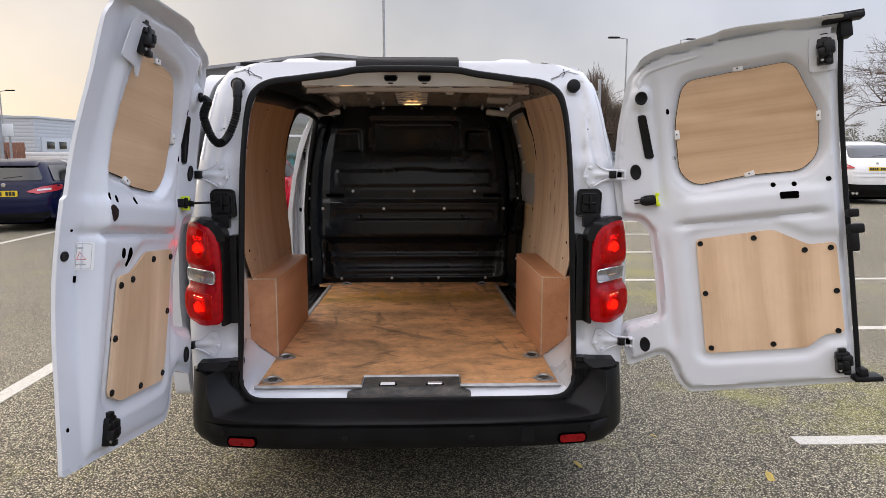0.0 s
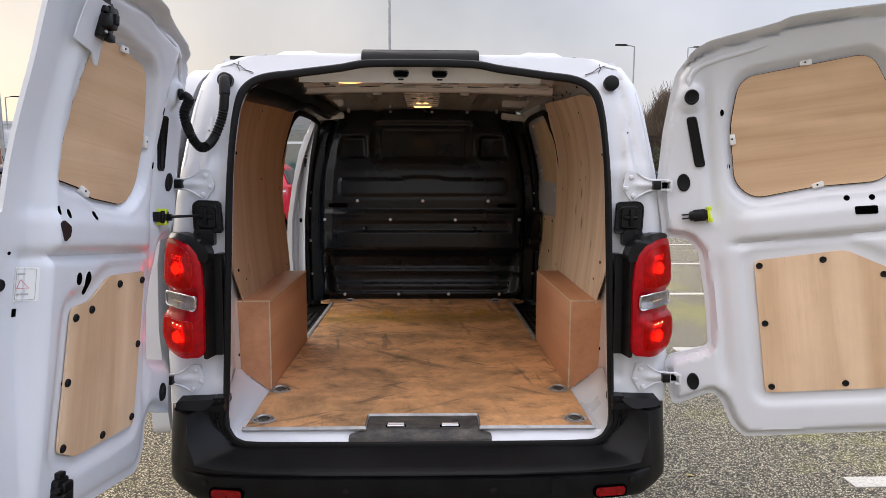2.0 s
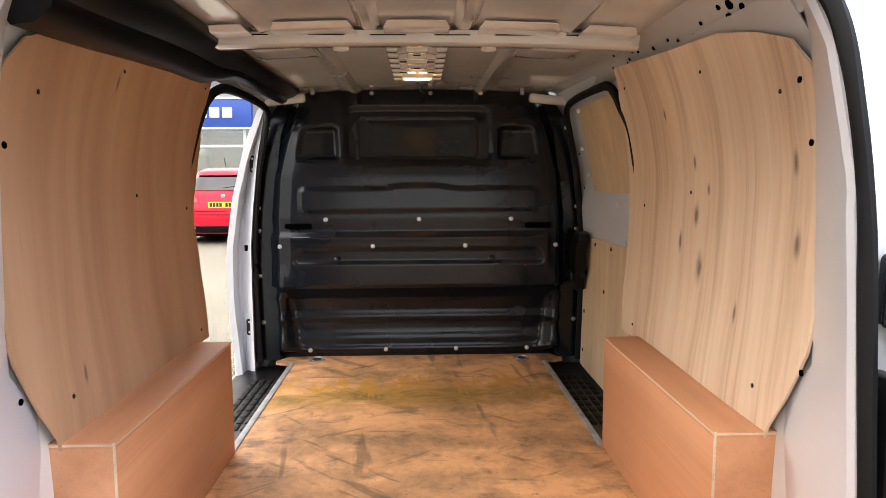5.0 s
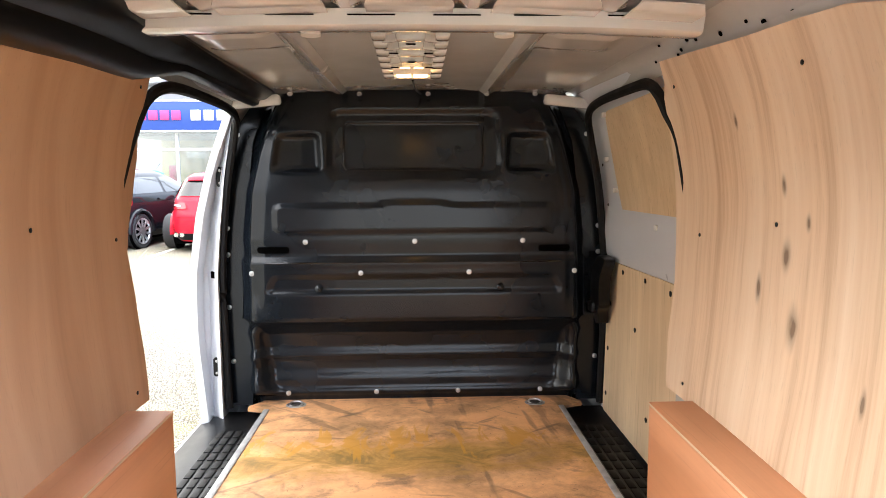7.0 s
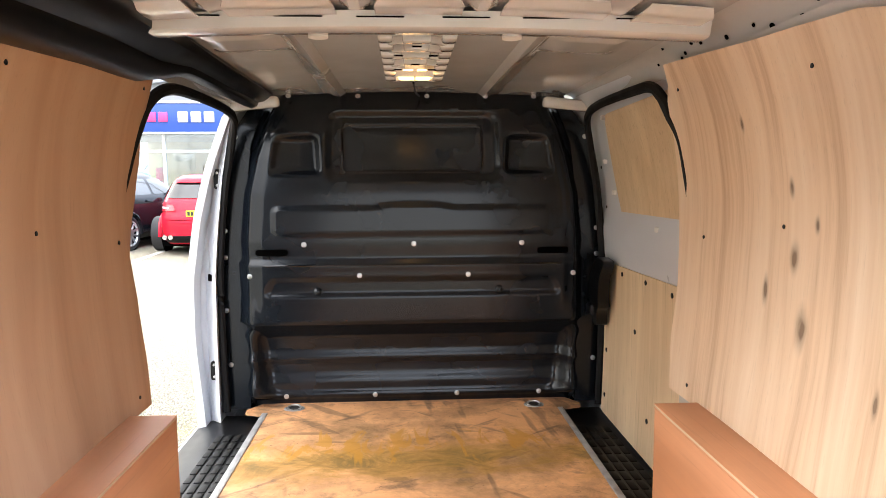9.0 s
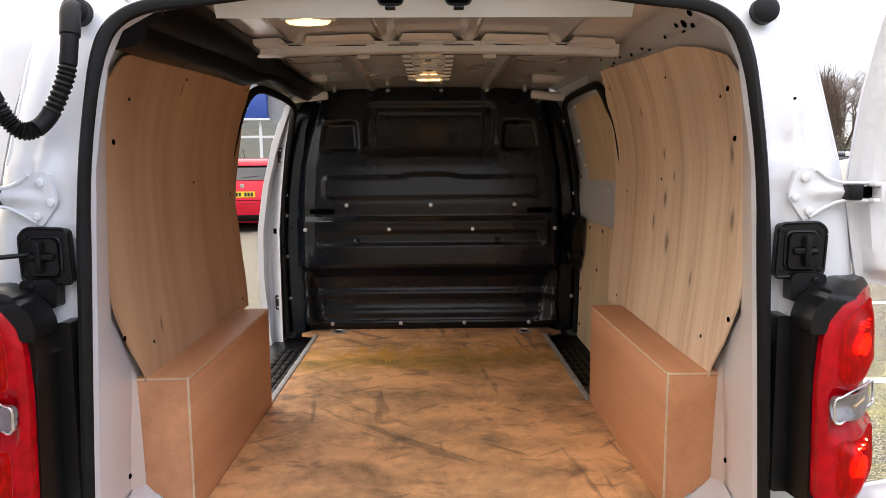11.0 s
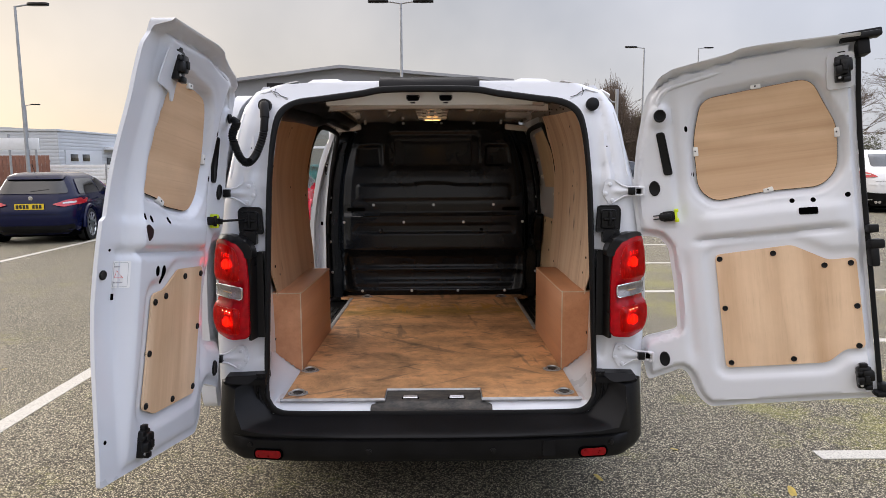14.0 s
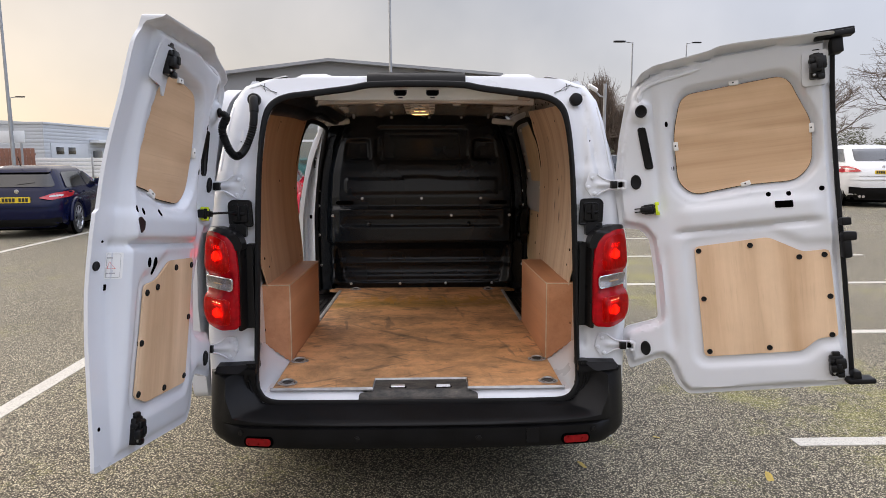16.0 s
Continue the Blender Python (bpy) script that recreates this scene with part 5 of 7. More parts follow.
def door_x(z):
    """The inner face of the sliding doors and their openings."""
    return sum(lerp(z + d, [0.5, 0.9, 1.2, 1.5, 1.7, 1.85], [0.79, 0.80, 0.80, 0.77, 0.725, 0.67]) for d in (-0.05, 0, 0.05)) / 3


# white inner skin behind the linings
for s in (1, -1):
    part("inner_side_skin", sheet([(0.2, 0.6), (1.2 if s > 0 else 1.13, 0.6), (1.2 if s > 0 else 1.13, 1.84), (0.2, 1.84), (0.09, 1.6), (0.09, 0.9)], 0.1, lambda u, v: (s * (wall_x(v) + 0.022), u, v), (s * 0.004, 0, 0)), M_INNER, van)
    part("cant_rail", sheet([(0.12, 0.0), (2.2, 0.0), (2.2, 0.16), (0.12, 0.16)], 0.04, lambda u, v: (s * (0.70 - 0.85 * v + 0.035 * math.sin(v * 19.6)), u, 1.79 + 0.12 * math.sin(v * 9.0) + 0.04 * ease(0.3, 1.2, u) * (1 - v / 0.16)), (s * 0.004, 0, 0.004)), M_INNER, van)
# pressed holes in the right cant rail
for y, v, r in [(0.33, 0.085, 0.01), (0.36, 0.055, 0.008), (0.40, 0.07, 0.012), (0.425, 0.045, 0.011), (0.445, 0.075, 0.007), (0.56, 0.06, 0.005), (0.62, 0.04, 0.005), (0.72, 0.04, 0.007), (0.78, 0.055, 0.004), (0.9, 0.05, 0.006), (1.02, 0.06, 0.004), (1.06, 0.07, 0.005), (1.12, 0.05, 0.005), (1.15, 0.04, 0.004), (1.2, 0.09, 0.004), (1.3, 0.05, 0.004)]:
    p = Vector((0.70 - 0.85 * v + 0.035 * math.sin(v * 19.6) - 0.002, y, 1.79 + 0.12 * math.sin(v * 9.0) + 0.04 * ease(0.3, 1.2, y) * (1 - v / 0.16)))
    part("rail_hole", disc(p, (-0.8, 0, -0.5), r, 0.003, 12), M_HOLE, van)

# dark trunking along the left cant rail
rings = []
for y in np.linspace(0.13, 2.12, 24):
    k = 1.0 + 0.12 * math.sin(y * 9) * (1 if y < 1 else 0.3)
    lift = 0.03 * ease(0.1, 0.9, y)
    g = ease(1.05, 1.3, y)
    big = [(-0.70, 1.775 + lift), (-0.685, 1.755 + lift), (-0.645, 1.76 + lift), (-0.615, 1.785 + lift), (-0.61, 1.805 + lift), (-0.575 - 0.02 * (k - 1), 1.825 + lift * 0.8), (-0.55, 1.865), (-0.545, 1.89), (-0.56, 1.905), (-0.70, 1.905)]
    small = [(-0.655, 1.865), (-0.645, 1.838), (-0.62, 1.83), (-0.598, 1.838), (-0.592, 1.852), (-0.572, 1.856), (-0.552, 1.87), (-0.545, 1.885), (-0.555, 1.905), (-0.655, 1.905)]
    rings.append([(a[0] + (b[0] - a[0]) * g, y, a[1] + (b[1] - a[1]) * g) for a, b in zip(big, small)])
part("rail_trunking", loft(rings), M_TRIM, van, "black plastic trunking along the roof edge", sharp=40)

# ---------------------------------------------------------------- ceiling of the load bay
def roof_in(x, y):
    z = 1.915 - 0.02 * (x / 0.6) ** 2
    for xc in ((-0.42, -0.13, 0.13, 0.42) if y < 0.86 else (-0.3, 0.3)):
        z -= 0.016 * ease(0.028, 0.012, abs(x - xc))
    z -= 0.03 * ease(0.16, 0.1, y)
    if y > 0.95:
        for xc in (-0.44, 0.44):
            z -= 0.008 * ease(0.09, 0.07, abs(x - xc)) * ease(0.1, 0.08, abs(y - 1.2))
    return (x, y, z)


part("roof_lining_skin", sheet([(-0.62, 0.05), (0.62, 0.05), (0.62, 2.24), (-0.62, 2.24)], 0.022, roof_in, (0, 0, 0.004)), M_INNER, van)
beam_rings = []
for x in np.linspace(-0.6, 0.63, 30):
    zb = 1.868 - 0.012 * (x / 0.6) ** 2
    beam_rings.append([(x, 0.855, zb + 0.035), (x, 0.865, zb + 0.004), (x, 0.875, zb), (x, 0.925, zb), (x, 0.935, zb + 0.004), (x, 0.955, zb + 0.012), (x, 0.96, zb + 0.04)])
beam = part("roof_beam", loft(beam_rings), M_INNER, van)
flange_x = [(-0.58, -0.45), (-0.39, -0.17), (-0.09, 0.09), (0.17, 0.39), (0.45, 0.6)]
for a, b in flange_x:
    part("beam_flange", sheet([(a + 0.012, 0.76), (b - 0.012, 0.76), (b, 0.785), (b, 0.853), (a, 0.853), (a, 0.785)], 0.02, lambda u, v: (u, v, 1.906 - 0.02 * (u / 0.6) ** 2 - 0.012 * ease(0.76, 0.785, v)), (0, 0, 0.003)), M_INNER, beam)
for x in (-0.36, 0.36):
    part("beam_hole", disc((x, 0.945, 1.875), (0, 0.3, -1), 0.009, 0.004, 8), M_HOLE, beam)
for x in (-0.46, -0.25, -0.08, 0.1, 0.27, 0.47):
    part("weld_gap", block(x - 0.05, x + 0.05, 0.853, 0.856, 1.888, 1.8905, 0.0), M_HOLE, beam)
for x in (-0.22, 0.21):
    part("beam_pad", disc((x, 0.94, 1.868), (0, 0, -1), 0.022, 0.006, 16), M_CLIP, beam)

# the pressed bracket that carries the middle lamp
rng = random.Random(4)
bits = [block(-0.088, 0.088, 0.98, 1.72, 1.893, 1.902, 0.003)]
for y in np.arange(1.02, 1.72, 0.1):
    for x in (-0.075, 0.075):
        bits.append(block(x - 0.018, x + 0.018, y - 0.028, y + 0.028, 1.872, 1.897, 0.007))
    w = 0.03 + 0.025 * rng.random()
    bits.append(block(-w, w, y + 0.012, y + 0.042, 1.874, 1.896, 0.008))
    for sx in (-1, 1):
        bits.append(moved(block(-0.03, 0.03, -0.008, 0.008, -0.01, 0.01, 0.005), Matrix.Translation((sx * 0.045, y + 0.05, 1.886)) @ pose(0, 0, 0, 0, 0, sx * 38)))
bracket = part("lamp_bracket", joined(*bits), M_INNER, van, "pressed white steel lamp bracket")
for x, y in ((0, 1.08), (-0.045, 1.2), (0.045, 1.2), (0, 1.33), (-0.05, 1.42), (0.05, 1.42), (0, 1.62)):
    part("bracket_hole", block(x - 0.012, x + 0.012, y - 0.006, y + 0.006, 1.872, 1.8745, 0.001), M_HOLE, bracket)
dome = part("cabin_lamp", block(-0.048, 0.048, 1.455, 1.51, 1.855, 1.878, 0.008, 3), M_DOME, van, "small lit warm cabin lamp")
part("lamp_frame", joined(block(-0.056, 0.056, 1.448, 1.456, 1.858, 1.882, 0.003), block(-0.056, 0.056, 1.509, 1.517, 1.858, 1.882, 0.003), block(-0.003, 0.003, 1.45, 1.515, 1.853, 1.88, 0.002)), M_CLIP, dome)
for x in (-0.02, 0.02):
    part("lamp_slit", block(x - 0.014, x + 0.014, 1.405, 1.412, 1.868, 1.872, 0.002), M_DOME, dome)
dome2 = part("header_lamp", moved(loft([[(0.052 * r * math.cos(6.2832 * j / 24), 0.024 * r * math.sin(6.2832 * j / 24), q) for j in range(24)] for r, q in ((0.9, 0.008), (1.0, 0.0), (0.85, -0.006), (0.5, -0.009), (0.05, -0.01))]), Matrix.Translation((-0.27, 0.2, 1.827)) @ pose(0, 0, 0, 8)), M_DOME, van, "small lit warm cabin lamp")
part("lamp_frame", moved(block(-0.062, 0.062, -0.026, 0.026, -0.004, 0.008, 0.006), Matrix.Translation((-0.27, 0.202, 1.833)) @ pose(0, 0, 0, 8)), M_CLIP, dome2)

# ---------------------------------------------------------------- bulkhead
M_GASKET = coated("glossy_black_edge", (0.006, 0.007, 0.009), 0.14, spread=0.2, bump=0.0, spec=0.5)
BK_Z = [0.6, 0.66, 0.7, 0.735, 0.78, 0.80, 0.84, 0.90, 0.945, 0.97, 1.19, 1.215, 1.235, 1.3, 1.5, 1.75, 1.85, 1.95]
BK_Y = [2.225, 2.215, 2.21, 2.225, 2.225, 2.205, 2.22, 2.20, 2.15, 2.105, 2.10, 2.095, 2.112, 2.105, 2.115, 2.14, 2.18, 2.26]
PANE = inset(rounded([(-0.286, 1.583), (0.283, 1.583), (0.283, 1.775), (-0.286, 1.775)], 0.03))
FIELD = inset(rounded([(-0.345, 1.56), (0.35, 1.56), (0.345, 1.825), (-0.34, 1.825)], 0.05))
SIDE = inset(rounded([(0.372, 1.575), (0.575, 1.575), (0.555, 1.73), (0.38, 1.735)], 0.03))
SWAGE = inset(rounded([(-0.56, 1.335), (0.56, 1.34), (0.56, 1.442), (0.16, 1.442), (0.1, 1.455), (-0.1, 1.455), (-0.16, 1.442), (-0.56, 1.442)], 0.025))
LOWER = inset(rounded([(-0.6, 1.09), (0.6, 1.09), (0.57, 1.155), (-0.57, 1.155)], 0.02))
POCKET = inset(rounded([(-0.6, 0.66), (0.6, 0.66), (0.64, 0.96), (-0.64, 0.96)], 0.04))


def bulk_w(z):
    return lerp(z, [0.6, 0.95, 1.3, 1.5, 1.65, 1.78, 1.88, 1.93], [0.735, 0.722, 0.72, 0.708, 0.678, 0.64, 0.60, 0.58])


def bulk(x, z):
    y = sum(lerp(z + d, BK_Z, BK_Y) for d in (-0.008, 0, 0.008)) / 3
    y += 0.026 * ease(-0.014, 0.02, FIELD(x, z)) + 0.01 * ease(-0.004, 0.006, PANE(x, z))
    y += 0.03 * ease(-0.006, 0.022, SIDE(abs(x), z)) * ease(0.6, 0.45, abs(x)) + 0.008 * ease(-0.006, 0.02, SIDE(abs(x), z))
    y -= 0.008 * ease(-0.007, 0.006, SWAGE(x, z))
    y += 0.01 * ease(-0.006, 0.007, LOWER(x, z))
    e = bulk_w(z) - abs(x)
    y += 0.075 * ease(0.07, 0.0, e) + 0.01 * ease(0.11, 0.08, e) * ease(1.0, 1.1, z)
    if z < 0.96:
        y -= 0.07 * ease(0.01, -0.06, POCKET(x, z)) * ease(0.62, 0.66, z) * ease(0.96, 0.9, z)
    return (x, y, z)


bk_outline = [(bulk_w(z), z) for z in (0.6, 0.8, 1.0, 1.2, 1.35, 1.5, 1.6, 1.7, 1.78, 1.84, 1.9, 1.93)]
bk_outline = bk_outline + [(-x, z) for x, z in reversed(bk_outline)]
bulkhead = part("bulkhead", sheet(bk_outline, 0.0095, bulk, (0, 0.012, 0)), M_BULKHEAD, van, "satin black pressed steel bulkhead", sharp=60)
part("pane_gasket", tube([(x, bulk(x, z)[1] + 0.001, z) for x, z in rounded([(-0.286, 1.583), (0.283, 1.583), (0.283, 1.775), (-0.286, 1.775)], 0.03)], 0.004, 8, True), M_GASKET, bulkhead, "glossy black rubber gasket")
part("fold_edge", tube([(x, bulk(x, 1.213)[1] - 0.002, 1.213) for x in np.linspace(-0.69, 0.69, 15)], 0.004, 6), M_GASKET, bulkhead)
bolt = part("bolt", joined(disc((0, 0, 0), (0, -1, 0), 0.0105, 0.003, 14), disc((0, -0.003, 0), (0, -1, 0), 0.007, 0.006, 6)), M_STEEL, bulkhead, "zinc bolt")
bolt.matrix_local = Matrix.Translation((-0.44, bulk(-0.44, 1.297)[1] - 0.001, 1.297))
spots = [(0, 1.297), (0.44, 1.297), (-0.66, 1.17), (-0.22, 1.17), (0.22, 1.17), (0.655, 1.17), (-0.544, 0.642), (-0.17, 0.642), (0.18, 0.642), (0.535, 0.642)]
for x, z in spots:
    again(bolt, bulkhead, Matrix.Translation((x, bulk(x, z)[1] - 0.001, z)))
for s in (1, -1):
    part("bulkhead_slot", sheet(rounded([(s * 0.505, 1.252), (s * 0.635, 1.252), (s * 0.635, 1.278), (s * 0.505, 1.278)][::s], 0.013), 0.03, lambda u, v: (u, bulk(u, v)[1] - 0.004, v), (0, 0.003, 0)), M_HOLE, bulkhead)
    part("strap_knob", disc((s * 0.37 - 0.02, bulk(0.37, 1.105)[1], 1.105), (0, -1, 0.3), 0.016, 0.012, 14, 0.3), M_BULKHEAD, bulkhead)
    # black flange between bulkhead and pillar
    fl = [(0.69, 0.6), (0.80, 0.6), (0.806, 0.9), (0.80, 1.25), (0.765, 1.55), (0.715, 1.76), (0.63, 1.9), (0.55, 1.9), (0.6, 1.85), (0.655, 1.7), (0.68, 1.5), (0.69, 1.2)]
    flange = part("bulkhead_flange", sheet([(s * u, v) for u, v in fl][::s], 0.03, lambda u, v: (u, 2.185 + 0.03 * ease(1.75, 1.9, v), v), (0, 0.02, 0)), M_BULKHEAD, van)
    for x, z in ((0.765, 0.79), (0.775, 1.02), (0.772, 1.24), (0.77, 1.35), (0.715, 1.73)):
        again(bolt, flange, Matrix.Translation((s * x, 2.183, z)))
    part("rail_end_bar", moved(block(-0.115, 0.115, -0.028, 0.028, -0.021, 0.021, 0.014, 3), Matrix.Translation((s * 0.632, 2.09, 1.848)) @ pose(0, 0, 0, 0, s * 6, 0)), M_INNER, van, "white roof rail end")
for x in (-0.5, -0.22, 0.06, 0.3, 0.5):
    again(bolt, bulkhead, Matrix.Translation((x, 2.19, 1.893)) @ pose(0, 0, 0, -35))
part("lamp_wire", tube(smooth_line([(0.0, 1.76, 1.885), (0.01, 1.95, 1.88), (0.015, 2.1, 1.893), (0.03, 2.2, 1.895)], 6), 0.004, 6), M_RUBBER, van)

# ---------------------------------------------------------------- side door openings
def opening_seal(s, pts):
    path = smooth_line([(s * (door_x(z) - 0.012), y, z) for y, z in pts], 8)
    return part("opening_seal", tube(path, 0.014, 8, flat=1.2), M_RUBBER, van, "matt black rubber seal")


opening_seal(1, [(2.14, 0.6), (2.14, 0.9), (2.14, 1.2), (2.13, 1.5), (2.09, 1.7), (2.02, 1.79), (1.85, 1.82), (1.45, 1.82), (1.33, 1.812), (1.28, 1.785), (1.255, 1.73), (1.21, 1.6), (1.2, 1.2), (1.2, 0.62)])
opening_seal(-1, [(2.15, 0.6), (2.15, 0.9), (2.15, 1.2), (2.14, 1.5), (2.11, 1.70), (2.04, 1.785), (1.85, 1.81), (1.45, 1.812), (1.29, 1.795), (1.215, 1.755), (1.19, 1.7), (1.165, 1.6), (1.1, 1.36), (1.1, 1.1), (1.1, 0.65)])
# closed sliding door on the right
slide_r = part("sliding_door", sheet([(1.16, 0.56), (2.2, 0.56), (2.2, 1.84), (1.16, 1.84)], 0.03, lambda u, v: (door_x(v) + 0.012 - 0.015 * ease(1.18, 1.24, v) * ease(1.42, 1.34, v) + 0.012 * ease(1.42, 1.46, v), u, v), (0.05, 0, 0)), M_WHITE, van, "white sliding side door, shut and plywood-lined")
part("window_panel", sheet(rounded([(1.945, 1.68), (1.9, 1.79), (1.2, 1.80), (1.2, 1.345), (1.7, 1.35), (1.86, 1.362), (1.925, 1.42), (1.955, 1.53)], 0.05), 0.05, lambda u, v: (door_x(v) + 0.014, u, v), (0.006, 0, 0)), M_PLY_SLIDE, slide_r, "yellowish plywood blanking panel")
low_p = part("lower_panel", sheet(rounded([(2.12, 0.58), (2.12, 1.0), (2.05, 1.215), (1.18, 1.225), (1.18, 0.58)], 0.02), 0.05, lambda u, v: (door_x(v) - 0.006, u, v), (0.006, 0, 0)), M_PLY_SLIDE, slide_r, "yellowish plywood lining panel")
for y, z in ((2.08, 0.66), (2.08, 0.85), (2.06, 1.04), (1.9, 1.19), (1.65, 1.195), (1.42, 1.19), (1.6, 0.72), (1.75, 1.0)):
    part("panel_plug", disc((door_x(z) - 0.006, y, z), (-1, 0, 0), 0.009, 0.003, 12), M_RUBBER, low_p)
for y, z in ((1.9, 1.78), (2.02, 1.62), (1.55, 1.385), (1.97, 1.5)):
    part("panel_clip", moved(block(-0.01, 0.004, -0.014, 0.014, -0.009, 0.009, 0.003), Matrix.Translation((door_x(z) + 0.012, y, z))), M_CLIP, slide_r)
for y, z in ((2.09, 1.6), (2.1, 1.44), (2.1, 1.34)):
    part("round_hole", disc((door_x(z) + 0.012, y, z), (-1, 0, 0), 0.006, 0.002, 10), M_HOLE, slide_r)
grip = part("door_handle", sheet(rounded([(1.955, 1.23, 0.03), (2.08, 1.24), (2.11, 1.06), (2.10, 0.96), (2.055, 0.955, 0.02), (2.03, 1.02), (1.98, 1.05)], 0.03), 0.02, lambda u, v: (0.74 - 0.02 * ease(0.95, 1.1, v) * ease(1.25, 1.15, v), u, v), (0.045, 0, 0)), M_TRIM, slide_r, "black plastic inner door handle")
part("handle_lever", block(0.715, 0.745, 2.06, 2.13, 1.0, 1.045, 0.01), M_TRIM, grip)

# front pillar of the open side door
pil_in = [(0.795, 0.45), (0.80, 0.6), (0.80, 0.93), (0.798, 1.17), (0.782, 1.35), (0.755, 1.575), (0.713, 1.806)]
pil_out = [(0.75, 1.82), (0.803, 1.734), (0.844, 1.621), (0.876, 1.483), (0.9, 1.345), (0.911, 1.228), (0.922, 1.11), (0.924, 1.016), (0.922, 0.92), (0.916, 0.8), (0.918, 0.703), (0.929, 0.605), (0.92, 0.507), (0.906, 0.42)]


def pillar_in(z):
    return lerp(z, [p[1] for p in pil_in], [p[0] for p in pil_in])


def pillar_face(u, v):
    """Inner strip raked forwards, a groove, then the rounded outer skin."""
    d = abs(u) - pillar_in(v)
    return (u, 2.116 + 0.094 * ease(-0.01, 0.07, d) + 0.01 * math.exp(-((d - 0.066) / 0.006) ** 2) + 0.05 * max(0.0, (d - 0.1) / 0.03) ** 2 * 0.3, v)


pillar = part("door_pillar", sheet([(-u, v) for u, v in pil_in + pil_out], 0.016, pillar_face, (0, 0.08, 0)), M_WHITE, van, sharp=60)
for x, z in ((-0.826, 0.775), (-0.785, 1.56)):
    lk = part("striker_plate", sheet(rounded([(x - 0.014, z - 0.04), (x + 0.014, z - 0.04), (x + 0.014, z + 0.04), (x - 0.014, z + 0.04)], 0.012), 0.04, lambda u, v: (u, pillar_face(x, z)[1] - 0.006, v), (0, 0.012, 0)), M_TRIM, pillar, "black striker plate")
    for dz in (0.025, -0.025):
        part("striker_screw", disc((x, pillar_face(x, z)[1] - 0.006, z + dz), (0, -1, 0), 0.006, 0.003, 8), M_STEEL, lk)
part("pillar_plug", disc((-0.892, pillar_face(-0.892, 1.178)[1], 1.178), (0, -1, 0), 0.009, 0.003, 12), M_HOLE, pillar)
part("pillar_plug", moved(block(-0.018, 0.018, -0.004, 0.004, -0.014, 0.014, 0.002), Matrix.Translation((-0.825, pillar_face(-0.825, 1.16)[1], 1.16)) @ pose(0, 0, 0, 0, 0, -40)), M_HOLE, pillar)
part("rubber_stop", block(-0.94, -0.898, 2.14, 2.21, 0.41, 0.505, 0.012), M_RUBBER, pillar)

# ribbed black steps inside the side doors
for s in (1, -1):
    well = part("side_step", sheet([(1.0, 0.0), (2.2, 0.0), (2.2, 0.3), (1.0, 0.3)], 0.05, lambda u, v: (s * (0.60 + v), u, 0.578 - 0.014 * ease(0.0, 0.03, v) - 0.25 * ease(0.2, 0.24, v) * (v - 0.18)), (0, 0, -0.02)), M_TRIM, van, "ribbed black plastic side step")
    ribs = []
    for i in range(4):
        for j in range(9):
            ribs.append(block(0.645 + i * 0.034, 0.669 + i * 0.034, 1.35 + j * 0.07, 1.412 + j * 0.07, 0.562, 0.5675, 0.002) if s > 0 else block(-0.669 - i * 0.034, -0.645 - i * 0.034, 1.35 + j * 0.07, 1.412 + j * 0.07, 0.562, 0.5675, 0.002))
    part("tread", joined(*ribs), M_RUBBER, well, "raised tread pads")
part("sill", block(-0.93, -0.79, 0.2, 3.2, 0.28, 0.53, 0.03), M_WHITE, van)
part("sill", block(0.79, 0.93, 0.2, 3.2, 0.28, 0.53, 0.03), M_WHITE, van)

# ---------------------------------------------------------------- outer body
def side_skin(s, outline, name="body_side", thick=0.03):
    return part(name, sheet(outline, 0.08, lambda u, v: (s * (shell_x(v) - 0.1 * ease(2.9, 4.4, u) - 0.03 * ease(1.3, 2.1, u) - 0.035 * ease(0.12, 0.0, u)), u, v), (-s * thick, 0, 0)), M_WHITE, van)


arch = [(0.95 - 0.36 * math.cos(a), 0.34 + 0.36 * math.sin(a)) for a in np.linspace(0, math.pi, 9)]
arch2 = [(3.75 - 0.36 * math.cos(a), 0.34 + 0.36 * math.sin(a)) for a in np.linspace(0, math.pi, 9)]
side_skin(1, [(0.03, 0.3)] + arch + arch2 + [(4.4, 0.34), (4.42, 0.9), (3.75, 1.08), (3.3, 1.5), (2.9, 1.84), (2.4, 1.88), (0.06, 1.88), (0.03, 1.6)])
side_skin(-1, [(0.03, 0.3)] + arch + [(1.4, 0.34), (1.4, 0.52), (1.22, 0.52), (1.22, 1.85), (2.1, 1.85), (2.14, 0.5), (3.2, 0.5)] + arch2 + [(4.4, 0.34), (4.42, 0.9), (3.75, 1.08), (3.3, 1.5), (2.9, 1.84), (2.4, 1.88), (0.06, 1.88), (0.03, 1.6)])
rings = []
for y, zt, wd in ((0.03, 1.885, 0.72), (0.1, 1.905, 0.72), (0.3, 1.925, 0.72), (1.2, 1.94, 0.72), (2.4, 1.94, 0.72), (2.9, 1.9, 0.71), (3.3, 1.55, 0.8), (3.75, 1.12, 0.86), (4.3, 0.98, 0.78), (4.45, 0.8, 0.74), (4.47, 0.36, 0.74)):
    rings.append([(wd * f, y - (0.03 * (1 - f * f) if y > 4 else 0), zt - 0.035 * f * f * (1 if y < 4.4 else 0)) for f in np.linspace(-1, 1, 15)])
part("roof_and_bonnet", loft(rings, loop=False), M_WHITE, van)
